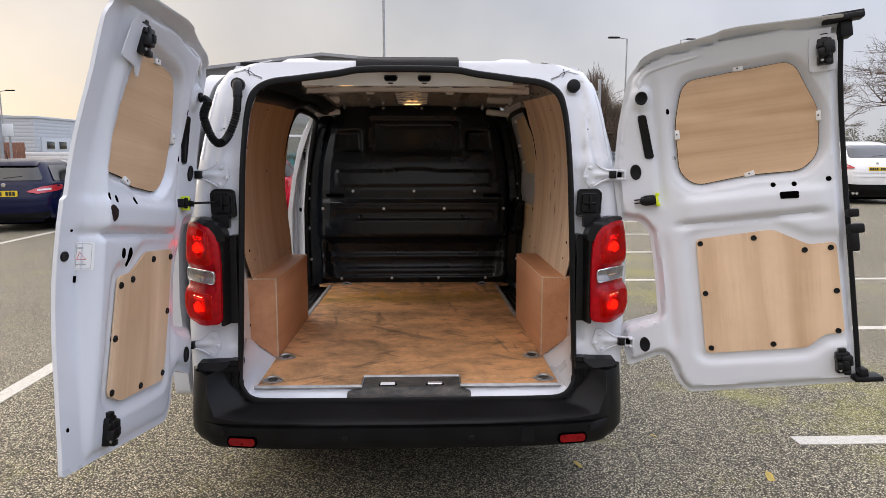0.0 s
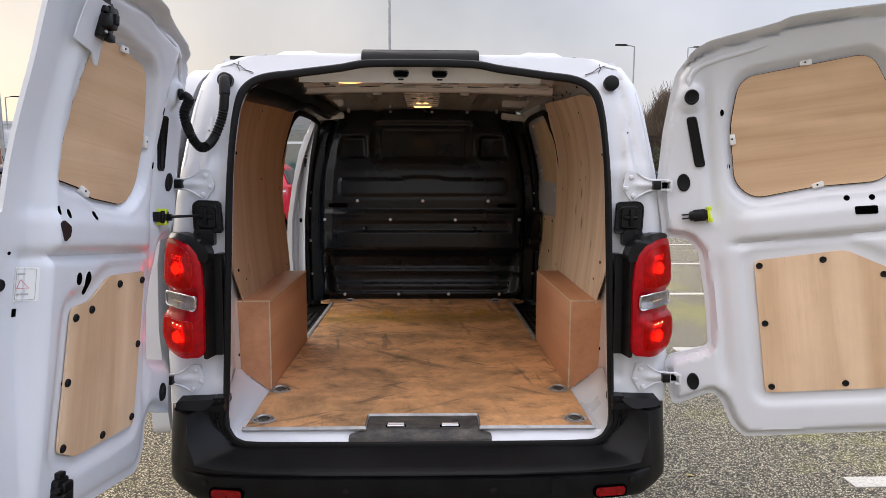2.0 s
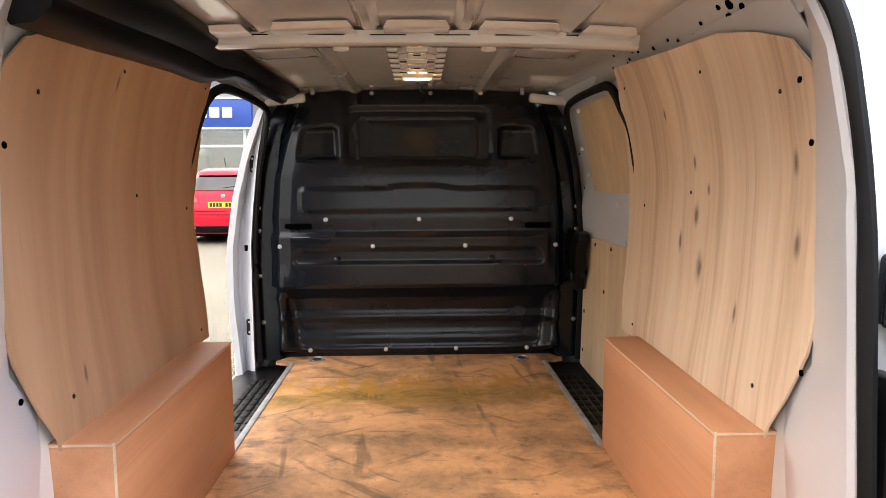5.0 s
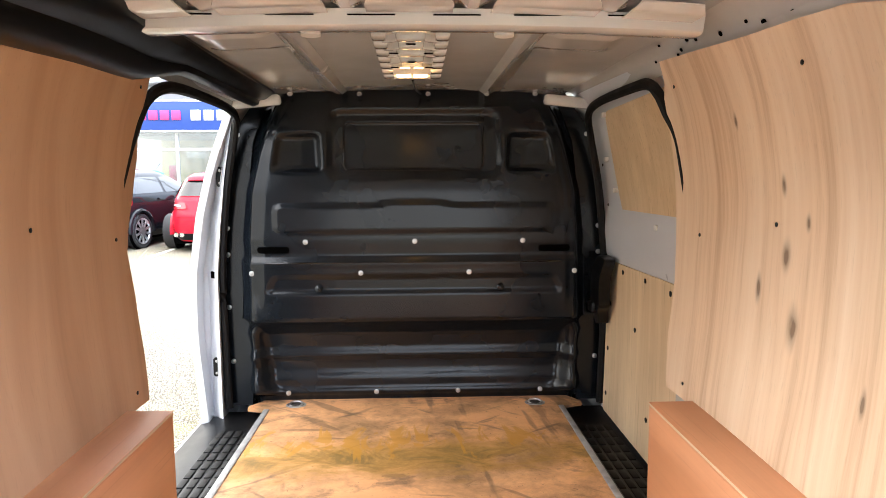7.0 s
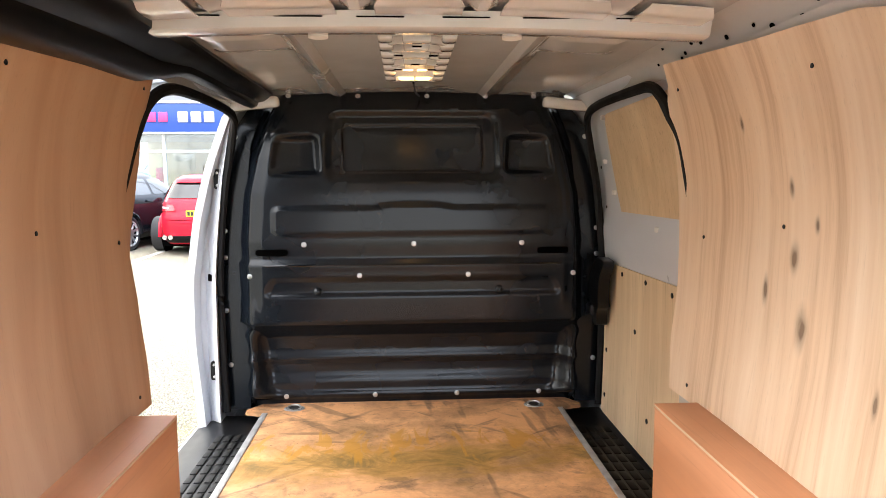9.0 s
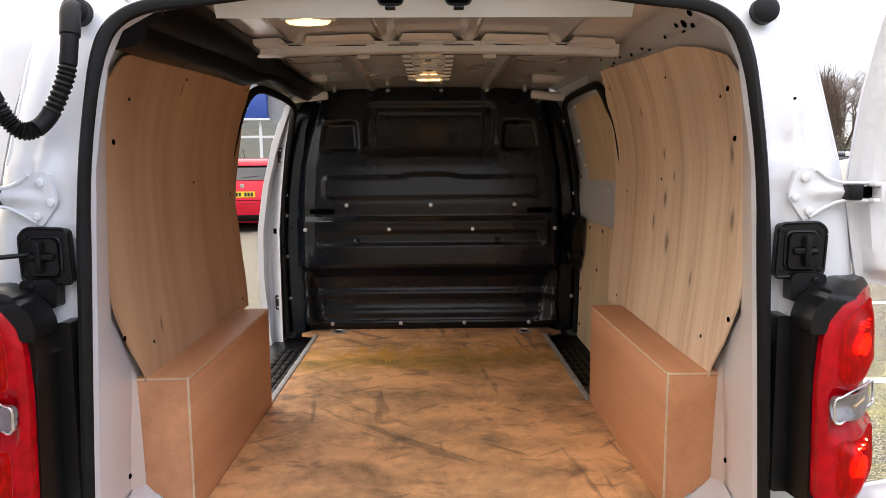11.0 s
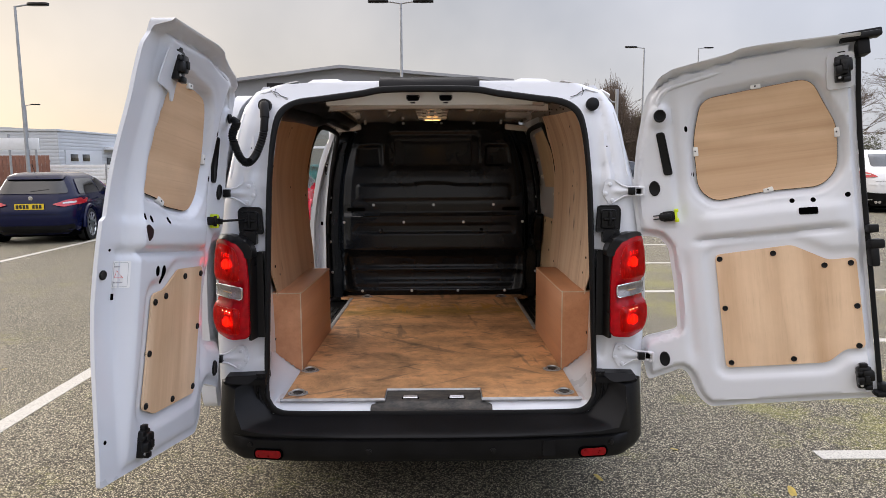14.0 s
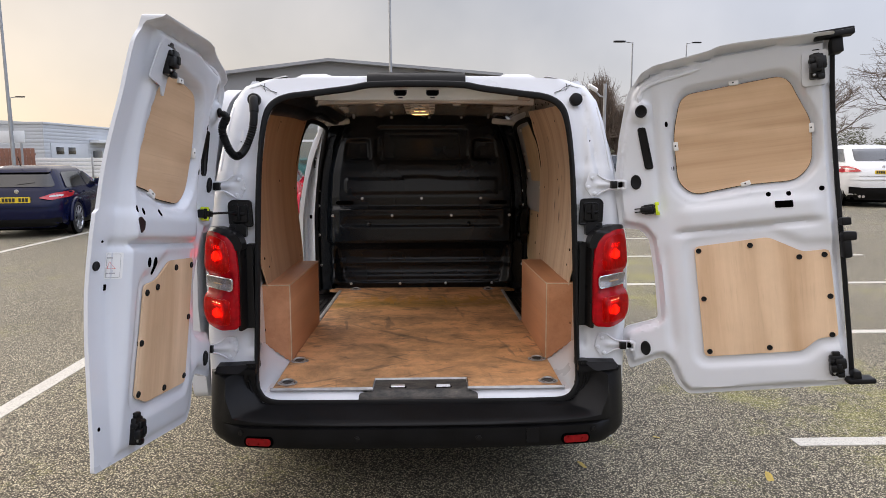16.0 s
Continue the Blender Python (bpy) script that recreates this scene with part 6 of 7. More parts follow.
part("windscreen", loft([[(0.66 * f, 2.98, 1.855 - 0.03 * f * f) for f in np.linspace(-1, 1, 9)], [(0.74 * f, 3.3, 1.575 - 0.03 * f * f) for f in np.linspace(-1, 1, 9)], [(0.80 * f, 3.68, 1.21 - 0.03 * f * f) for f in np.linspace(-1, 1, 9)]], loop=False), GLASS, van)
for s in (1, -1):
    part("cab_window", sheet([(2.3, 1.18), (3.5, 1.14), (3.2, 1.5), (2.95, 1.72), (2.3, 1.76)], 0.2, lambda u, v: (s * (shell_x(v) - 0.1 * ease(2.9, 4.4, u) - 0.07), u, v), (-s * 0.004, 0, 0)), GLASS, van)
    for y in (0.95, 3.75):
        wheel = part("wheel", moved(tube([(0.1 * math.sin(a), 0, 0) for a in (-1, 1)], 0.2, 24), Matrix.Translation((s * 0.80, y, 0.33))), M_RIM, van)
        part("tyre", moved(loft([[(x, r * math.cos(6.2832 * j / 32), r * math.sin(6.2832 * j / 32)) for j in range(32)] for x, r in ((-0.1, 0.19), (-0.105, 0.28), (-0.085, 0.325), (0.085, 0.325), (0.105, 0.28), (0.1, 0.19))], caps=False), Matrix.Translation((s * 0.80, y, 0.33))), M_TYRE, wheel)
    part("mirror", block(s * 0.97 - 0.07, s * 0.97 + 0.07, 3.0, 3.08, 1.24, 1.4, 0.03), M_TRIM, van)
part("underbody", block(-0.78, 0.78, -0.1, 4.3, 0.36, 0.5, 0.02), M_HOLE, van)
part("cab_back", block(-0.7, 0.7, 2.3, 2.32, 0.5, 1.88, 0.01), M_TRIM, van)
# the open sliding door, run back along the left flank
slid = part("sliding_door", sheet(rounded([(0.03, 0.5), (1.12, 0.5), (1.12, 1.85), (0.08, 1.85), (0.04, 1.78)], 0.04), 0.06, lambda u, v: (-(shell_x(v) + 0.075), u, v), (0.062, 0, 0)), M_WHITE, van, "white sliding side door slid open")
part("round_hole", disc((-0.80, 0.058, 1.735), (0, -1, 0), 0.008, 0.003, 10), M_HOLE, slid)
for z, h in ((1.2, 0.03), (1.115, 0.02), (0.98, 0.035)):
    part("door_catch", block(-shell_x(z) - 0.085, -shell_x(z) - 0.035, 0.035, 0.062, z - h, z + h, 0.006), M_TRIM, slid)

# ================================================================ the car park
def asphalt():
    m, t, b = material("worn_asphalt")
    p = coords(t)
    chips = wire(t, "ShaderNodeTexVoronoi", Vector=p, Scale=125.0)
    tone = wire(t, "ShaderNodeTexNoise", Vector=p, Scale=130.0, Detail=3.0, Roughness=0.7).outputs[0]
    col = ramp(t, tone, [(0.36, (0.05, 0.047, 0.04)), (0.5, (0.24, 0.228, 0.197)), (0.62, (0.5, 0.475, 0.41)), (0.72, (0.72, 0.69, 0.6))])
    pick = wire(t, "ShaderNodeSeparateColor", Color=chips.outputs["Color"]).outputs[0]
    col = mixed(t, 0.6, col, ramp(t, pick, [(0.0, (0.035, 0.033, 0.028)), (0.35, (0.18, 0.17, 0.145)), (0.7, (0.5, 0.475, 0.4)), (1.0, (0.86, 0.83, 0.73))]))
    col = mixed(t, ramp(t, chips.outputs["Distance"], [(0.3, (0, 0, 0)), (0.6, (0.92, 0.92, 0.92))]), col, (0.018, 0.017, 0.015))
    broad = wire(t, "ShaderNodeTexNoise", Vector=p, Scale=0.35, Detail=6.0, Roughness=0.6).outputs[0]
    col = mixed(t, 1.0, col, ramp(t, broad, [(0.3, (1.08, 1.0, 0.83)), (0.7, (1.46, 1.36, 1.13))]), "MULTIPLY")
    moss_n = wire(t, "ShaderNodeTexNoise", Vector=p, Scale=1.1, Detail=10.0, Roughness=0.78).outputs[0]
    grit = wire(t, "ShaderNodeTexNoise", Vector=p, Scale=40.0, Detail=4.0, Roughness=0.8).outputs[0]
    moss = calc(t, "MULTIPLY_ADD", grit, 0.5, calc(t, "SUBTRACT", moss_n, 0.265))
    # it grows thickest in the damp strip along the empty bays
    ax = wire(t, "ShaderNodeSeparateXYZ", Vector=p)
    strip = calc(t, "SUBTRACT", 1.0, calc(t, "MULTIPLY", calc(t, "ABSOLUTE", calc(t, "SUBTRACT", ax.outputs[0], 2.75)), 0.9))
    moss = calc(t, "ADD", calc(t, "SUBTRACT", moss, 0.045), calc(t, "MULTIPLY", calc(t, "MAXIMUM", strip, 0.0), 0.15))
    col = mixed(t, ramp(t, moss, [(0.5, (0, 0, 0)), (0.66, (0.62, 0.62, 0.62))]), col, mixed(t, 0.6, col, (0.33, 0.32, 0.05)))
    t.links.new(col, b.inputs["Base Color"])
    b.inputs["Roughness"].default_value = 0.8
    b.inputs["Specular IOR Level"].default_value = 0.3
    relief(t, b, calc(t, "ADD", tone, calc(t, "MULTIPLY", chips.outputs["Distance"], -0.6)), 0.55, 0.006)
    return m


def line_paint():
    m, t, b = material("worn_white_road_paint")
    n = wire(t, "ShaderNodeTexNoise", Vector=coords(t), Scale=90.0, Detail=4.0, Roughness=0.75).outputs[0]
    t.links.new(ramp(t, n, [(0.3, (0.2, 0.19, 0.17)), (0.45, (0.5, 0.47, 0.41)), (0.7, (0.66, 0.63, 0.56))]), b.inputs["Base Color"])
    b.inputs["Roughness"].default_value = 0.7
    relief(t, b, n, 0.4, 0.003)
    return m


M_ASPHALT, M_LINE = asphalt(), line_paint()
ground = part("ground", sheet([(-400, -200), (400, -200), (400, 700), (-400, 700)], 60, lambda u, v: (u, v, 0.0)), M_ASPHALT)
tagged(ground, kind="structure")


def line(x0, y0, x1, y1, w=0.1):
    a, b = Vector((x0, y0, 0)), Vector((x1, y1, 0))
    d = (b - a).normalized()
    s = Vector((-d.y, d.x, 0)) * w / 2
    n = max(2, int((b - a).length / 0.5))
    rng = random.Random(int((x0 * 13 + y0 * 7) * 10))
    rings = []
    for i in range(n + 1):
        c = a + (b - a) * i / n
        j = 0.004 * (rng.random() - 0.5)
        rings.append([c + s * (1 + j * 8) + Vector((0, 0, 0.0)), c + s * (1 + j * 8) + Vector((0, 0, 0.004)), c - s * (1 - j * 5) + Vector((0, 0, 0.004)), c - s * (1 - j * 5)])
    o = part("parking_line", loft(rings), M_LINE, smooth=False)
    tagged(o, kind="structure")


for k in range(9):
    line(2.05 + (0.0 if k == 0 else 0.0), 0.605 + 2.27 * k, 6.9, 0.605 + 2.27 * k)
for k in range(-3, 0):
    line(2.05, 0.605 + 2.27 * k, 6.9, 0.605 + 2.27 * k)
line(-2.6, -3.5, -2.6, 4.6, 0.12)
line(-7.08, 7.6, -7.08, 12.4, 0.11)
line(-4.62, 11.0, -4.62, 16.0, 0.1)
line(-9.6, 11.0, -9.6, 16.5, 0.1)
line(-12.1, 11.0, -12.1, 16.5, 0.1)

# fallen leaves
M_LEAF = coated("yellow_fallen_leaf", (0.42, 0.3, 0.05), 0.6, spread=0.3, scale=30.0)
leaf_shape = rounded([(-0.045, 0), (-0.015, 0.02), (0.02, 0.014), (0.045, 0.002), (0.02, -0.018), (-0.02, -0.016)], 0.012)
rng = random.Random(3)
for x, y, sc in [(1.7, 0.2, 1.0), (1.31, 0.68, 0.6), (0.82, 0.36, 0.7), (2.4, 1.6, 0.5), (-1.9, 1.0, 0.5), (3.1, 1.2, 0.6), (-3.3, 2.2, 0.6), (1.9, 2.2, 0.5), (2.9, 3.6, 0.6)]:
    l = part("fallen_leaf", sheet(leaf_shape, 0.02, lambda u, v: (u * sc, v * sc, 0.006 + 0.25 * v * v * 20 * sc + 0.01 * sc * math.sin(u * 40)), (0, 0, -0.0015)), M_LEAF)
    l.matrix_world = pose(x, y, 0.002, 0, 0, rng.uniform(0, 360))
    tagged(l, "small dry yellow leaf lying on the asphalt", "leaf", "fallen leaves")

# ---------------------------------------------------------------- parked cars
M_PLATE_Y = coated("yellow_number_plate", (0.78, 0.56, 0.03), 0.35, spread=0.04, bump=0.0)
M_PLATE_BAR = coated("black_plate_print", (0.02, 0.02, 0.02), 0.5, bump=0.0)
M_CAR_RED_LAMP = coated("red_car_lamp", (0.42, 0.012, 0.02), 0.15, spread=0.15, coat=0.8, bump=0.0)
M_CAR_CLEAR = coated("clear_car_lamp", (0.55, 0.5, 0.5), 0.15, spread=0.15, coat=0.8, bump=0.0)
M_CHROME_CAR = coated("chrome_trim", (0.7, 0.7, 0.72), 0.12, 1.0, 0.05)


def paint(name, c):
    return coated(name, c, 0.12, spread=0.08, scale=1.5, fine=40.0, bump=0.0, coat=0.12, spec=0.2)


def parked_car(name, label, m, body, size, rows, lamps, glass_z, lower, group="parked cars", lower_mat=None, pipes=False, spoiler=True):
    """rows: height, half width, tail, nose - rings of a rounded box; the car points along +y from its tail at y = 0."""
    L, W, H = size
    zs = [r[0] for r in rows]

    def ring_at(z):
        hw, ya, yb = (lerp(z, zs, [r[k] for r in rows]) for k in (1, 2, 3))
        return hw, ya, yb

    def tail(x, z, lift=0.0):
        hw, ya, yb = ring_at(z)
        hl = (yb - ya) / 2
        f = min(0.999, abs(x) / hw)
        return Vector((x, (ya + yb) / 2 - hl * (1 - f ** 5) ** (1 / 5.0) - lift, z))

    def flank(s, y, z, lift=0.0):
        hw, ya, yb = ring_at(z)
        hl, ym = (yb - ya) / 2, (ya + yb) / 2
        f = min(0.999, abs(y - ym) / hl)
        return Vector((s * (hw * (1 - f ** 6) ** (1 / 6.0) + lift), y, z))

    car = thing(name, label, "car", m, group)
    fine = []
    for a, b in zip(zs, zs[1:]):
        fine += list(np.linspace(a, b, 4))[:-1]
    fine.append(zs[-1])
    rings = []
    for z in fine:
        hw, ya, yb = ring_at(z)
        hl, ym = (yb - ya) / 2, (ya + yb) / 2
        ring = []
        for j in range(64):
            a = 6.2832 * (j + 0.5) / 64
            c, s = math.cos(a), math.sin(a)
            e = 2 / 5.0
            ring.append((hw * math.copysign(abs(c) ** e, c), ym + hl * math.copysign(abs(s) ** e, s), z))
        rings.append(ring)
    part("body", loft(rings), body, car, sharp=40)
    g0, g1 = glass_z
    tw = ring_at(g1)[0]
    part("rear_window", sheet(rounded([(-W * 0.37, g0 + 0.02), (W * 0.37, g0 + 0.02), (tw * 0.8, g1), (-tw * 0.8, g1)], 0.07), 0.12, lambda u, v: tail(u, v, 0.015), (0, 0.004, 0)), GLASS, car)
    if spoiler:
        part("roof_spoiler", sheet(rounded([(-tw * 0.84, g1 + 0.0), (tw * 0.84, g1), (tw * 0.8, g1 + 0.09), (-tw * 0.8, g1 + 0.09)], 0.04), 0.1, lambda u, v: tail(u, v, 0.06), (0, 0.1, 0)), body, car)
    wz0, wz1 = g0, g1
    for s in (1, -1):
        ya0, yb0 = ring_at(wz0)[1], ring_at(wz0)[2]
        ya1, yb1 = ring_at(wz1)[1], ring_at(wz1)[2]
        cut = (ya0 + yb0) / 2 + 0.1
        for y0, y1, a, b in ((ya0 + 0.32, cut - 0.04, ya1 + 0.25, cut - 0.04), (cut + 0.04, yb0 - 0.28, cut + 0.04, yb1 - 0.18)):
            q = [(y0, wz0), (y1, wz0), (b, wz1), (a, wz1)]
            part("side_window", sheet(rounded(q, 0.05)[::s], 0.15, lambda u, v: flank(s, u, v, 0.005), (-s * 0.004, 0, 0)), GLASS, car)
        part("door_handle", sheet(rounded([(cut - 0.32, g0 - 0.13), (cut - 0.12, g0 - 0.13), (cut - 0.12, g0 - 0.1), (cut - 0.32, g0 - 0.1)], 0.012)[::s], 0.1, lambda u, v: flank(s, u, v, 0.03), (-s * 0.03, 0, 0)), body, car)
        part("wing_mirror", moved(block(-0.1, 0.1, -0.06, 0.06, -0.07, 0.07, 0.03), Matrix.Translation((s * (ring_at(g0)[0] + 0.08), yb0 - 0.55, g0 + 0.06))), body, car)
        part("sill_trim", sheet(rounded([(1.2, 0.2), (L - 1.3, 0.2), (L - 1.3, 0.32), (1.2, 0.32)], 0.02)[::s], 0.3, lambda u, v: flank(s, u, v, 0.012), (-s * 0.02, 0, 0)), lower_mat or M_PLASTIC, car)
        for y in (0.85, L - 0.9):
            part("wheel_arch", tube([(s * (W / 2 - 0.03), y + 0.385 * math.cos(a), 0.335 + 0.385 * math.sin(a)) for a in np.linspace(-0.1, 3.24, 14)], 0.045, 8, up=(1, 0, 0)), lower_mat or body, car)
            part("arch_shadow", disc((s * (W / 2 - 0.06), y, 0.33), (s, 0, 0), 0.37, 0.03, 24), M_HOLE, car)
            wheel = part("wheel", joined(disc((s * (W / 2 - 0.03), y, 0.33), (s, 0, 0), 0.09, 0.03, 16), *[moved(block(-0.012, 0.012, -0.022, 0.022, 0.05, 0.235, 0.008), Matrix.Translation((s * (W / 2 - 0.015), y, 0.33)) @ pose(0, 0, 0, k * 36)) for k in range(10)], moved(loft([[(x, r * math.cos(6.2832 * j / 28), r * math.sin(6.2832 * j / 28)) for j in range(28)] for x, r in ((-0.02, 0.215), (0.015, 0.235), (0.015, 0.25), (-0.03, 0.25))], caps=False), Matrix.Translation((s * (W / 2 - 0.02), y, 0.33)))), M_RIM, car, "multi-spoke alloy wheel")
            part("tyre", moved(loft([[(x, r * math.cos(6.2832 * j / 28), r * math.sin(6.2832 * j / 28)) for j in range(28)] for x, r in ((-0.2, 0.24), (-0.2, 0.31), (-0.17, 0.33), (0.0, 0.33), (0.025, 0.31), (0.02, 0.245))], caps=False), Matrix.Translation((s * (W / 2 - 0.03), y, 0.33))), M_TYRE, wheel)
        lo = rounded(list(lamps), 0.035)
        lp = part("tail_lamp", sheet([(s * u, v) for u, v in lo][::s], 0.05, lambda u, v: tail(u, v, 0.03), (0, 0.04, 0)), M_CAR_RED_LAMP, car, "red tail lamp")
        cx, cz = sum(p[0] for p in lamps) / len(lamps), sum(p[1] for p in lamps) / len(lamps)
        part("clear_strip", sheet([(s * u, v) for u, v in rounded([(cx - 0.08, cz - 0.02), (cx + 0.1, cz - 0.01), (cx + 0.1, cz + 0.025), (cx - 0.08, cz + 0.01)], 0.01)][::s], 0.05, lambda u, v: tail(u, v, 0.036), (0, 0.01, 0)), M_CAR_CLEAR, lp)
        if pipes:
            for dx in (0.0, 0.1):
                part("exhaust", tube([(s * (W * 0.3 + dx), 0.05, 0.33), (s * (W * 0.3 + dx), -0.02, 0.33)], 0.042, 14), M_CHROME_CAR, car)
    part("rear_valance", sheet(rounded([(-W * 0.45, 0.22), (W * 0.45, 0.22), (W * 0.47, lower), (W * 0.3, lower - 0.03), (-W * 0.3, lower - 0.03), (-W * 0.47, lower)], 0.03), 0.1, lambda u, v: tail(u, v, 0.015), (0, 0.02, 0)), lower_mat or M_PLASTIC, car)
    part("bumper_crease", sheet(rounded([(-W * 0.47, lower + 0.2), (W * 0.47, lower + 0.2), (W * 0.47, lower + 0.235), (-W * 0.47, lower + 0.235)], 0.012), 0.1, lambda u, v: tail(u, v, 0.02), (0, 0.03, 0)), body, car)
    pz = (g0 + lower) / 2 + 0.06
    plate_ob = part("number_plate", sheet(rounded([(-0.26, pz - 0.056), (0.26, pz - 0.056), (0.26, pz + 0.056), (-0.26, pz + 0.056)], 0.01), 0.1, lambda u, v: tail(0, pz, 0.03) + Vector((u, 0, v - pz)), (0, 0.02, 0)), M_PLATE_Y, car, "yellow number plate")
    for x in (-0.21, -0.15, -0.09, -0.03, 0.08, 0.14, 0.2):
        part("plate_bar", block(x - 0.022, x + 0.022, tail(0, pz, 0.036).y, tail(0, pz, 0.032).y, pz - 0.036, pz + 0.036, 0.0), M_PLATE_BAR, plate_ob, smooth=False)
    part("badge", disc(tail(0, pz + 0.16, 0.012), (0, -1, 0), 0.042, 0.008, 16), M_CHROME_CAR, car)
    part("tailgate_seam", sheet(rounded([(-W * 0.36, pz - 0.12), (W * 0.36, pz - 0.12), (W * 0.36, pz - 0.112), (-W * 0.36, pz - 0.112)], 0.003), 0.1, lambda u, v: tail(u, v, 0.004), (0, 0.006, 0)), M_HOLE, car)
    part("rear_wiper", tube([tail(-0.02, g0 + 0.06, 0.014), tail(0.3, g0 + 0.1, 0.014)], 0.009, 6), M_TRIM, car)
    part("aerial", tube([(0, 0.45, H - 0.02), (0, 0.32, H + 0.17)], 0.007, 6), M_TRIM, car)
    part("underside", block(-W * 0.42, W * 0.42, 0.25, L - 0.3, 0.14, 0.3, 0.02), M_HOLE, car)
    return car


HATCH = [(0.2, 0.8, 0.12, 4.1), (0.3, 0.87, 0.03, 4.2), (0.55, 0.89, 0.0, 4.24), (0.72, 0.885, 0.03, 4.2), (0.88, 0.87, 0.1, 3.95), (0.98, 0.84, 0.15, 3.1), (1.05, 0.81, 0.2, 2.95), (1.3, 0.69, 0.36, 2.45), (1.42, 0.62, 0.46, 2.1), (1.48, 0.54, 0.62, 1.9), (1.5, 0.4, 0.8, 1.6)]
SUV = [(0.25, 0.86, 0.12, 4.6), (0.36, 0.94, 0.03, 4.7), (0.62, 0.965, 0.0, 4.74), (0.9, 0.955, 0.04, 4.65), (1.05, 0.93, 0.12, 4.3), (1.14, 0.88, 0.2, 3.4), (1.22, 0.85, 0.32, 3.25), (1.5, 0.73, 0.75, 2.75), (1.62, 0.66, 1.0, 2.4), (1.68, 0.55, 1.3, 2.1), (1.7, 0.4, 1.5, 1.9)]


def coupe(rows, k):
    return [(z * k[2], w * k[0], a * k[1], b * k[1]) for z, w, a, b in rows]


parked_car("hatchback", "dark blue five-door hatchback parked facing away on asphalt", pose(-7.9, 10.2, 0, 0, 0, 10), paint("dark_blue_car_paint", (0.004, 0.006, 0.03)), (4.1, 1.74, 1.4), coupe(HATCH, (0.975, 0.97, 0.935)), ((0.4, 0.78), (0.6, 0.735), (0.83, 0.78), (0.82, 0.9), (0.64, 0.87)), (0.97, 1.27), 0.4)
parked_car("estate_car", "bright red hatchback with dark rear window, parked by the showroom", pose(-3.7, 11.6, 0, 0, 0, 2), paint("bright_red_car_paint", (0.5, 0.012, 0.03)), (4.24, 1.78, 1.45), coupe(HATCH, (1.0, 1.0, 0.96)), ((0.45, 0.8), (0.84, 0.78), (0.83, 0.92), (0.5, 0.9)), (1.0, 1.3), 0.38, pipes=True)
parked_car("suv", "glossy black estate car parked beside the red one", pose(-6.3, 11.7, 0, 0, 0, -10), paint("black_car_paint", (0.008, 0.009, 0.012)), (4.6, 1.86, 1.48), coupe(HATCH, (1.03, 1.08, 1.0)), ((0.5, 0.82), (0.86, 0.8), (0.85, 0.94), (0.55, 0.92)), (1.04, 1.35), 0.36)
parked_car("compact_car", "pale turquoise small car parked in front of the showroom", pose(-7.2, 19.5, 0, 0, 0, 95), paint("turquoise_car_paint", (0.12, 0.42, 0.46)), (3.9, 1.7, 1.48), coupe(HATCH, (0.95, 0.92, 0.98)), ((0.48, 0.8), (0.8, 0.78), (0.8, 0.94), (0.52, 0.92)), (1.02, 1.34), 0.38)
parked_car("suv", "white sloping-roof sports utility car parked on asphalt", pose(13.6, 16.7, 0, 0, 0, -12), paint("white_car_paint", (0.76, 0.77, 0.78)), (5.2, 1.86, 1.88), coupe(SUV, (1.09, 1.1, 1.11)), ((0.6, 1.08), (1.0, 1.03), (1.0, 1.2), (0.9, 1.24), (0.72, 1.16)), (1.36, 1.76), 0.62, lower_mat=M_PLASTIC, pipes=True, spoiler=False)
parked_car("suv", "dark sports utility car parked far behind", pose(7.4, 30.2, 0, 0, 0, -75), paint("dark_grey_car_paint", (0.03, 0.032, 0.036)), (4.6, 1.86, 1.62), coupe(SUV, (0.96, 0.98, 0.95)), ((0.5, 0.9), (0.88, 0.88), (0.87, 1.02), (0.56, 1.0)), (1.16, 1.5), 0.45)
parked_car("pickup", "silver pickup-like car far across the car park", pose(8.9, 14.6, 0, 0, 0, -5), paint("silver_car_paint", (0.42, 0.36, 0.32)), (4.74, 1.86, 1.85), coupe(SUV, (0.96, 1.0, 1.09)), ((0.6, 0.9), (0.88, 0.88), (0.87, 1.12), (0.7, 1.1)), (1.3, 1.68), 0.5, spoiler=False)

parked_car("hatchback", "black hatchback parked in the bay behind a white car", pose(14.3, 21.0, 0, 0, 0, -8), paint("deep_black_car_paint", (0.01, 0.011, 0.013)), (4.24, 1.8, 1.5), HATCH, ((0.48, 0.86), (0.62, 0.8), (0.84, 0.84), (0.83, 0.96), (0.68, 0.96)), (1.04, 1.36), 0.42)

# ---------------------------------------------------------------- lamp posts
M_GALV = coated("galvanised_post", (0.36, 0.37, 0.38), 0.45, 0.6, 0.12, 6.0, 80.0, 0.08)


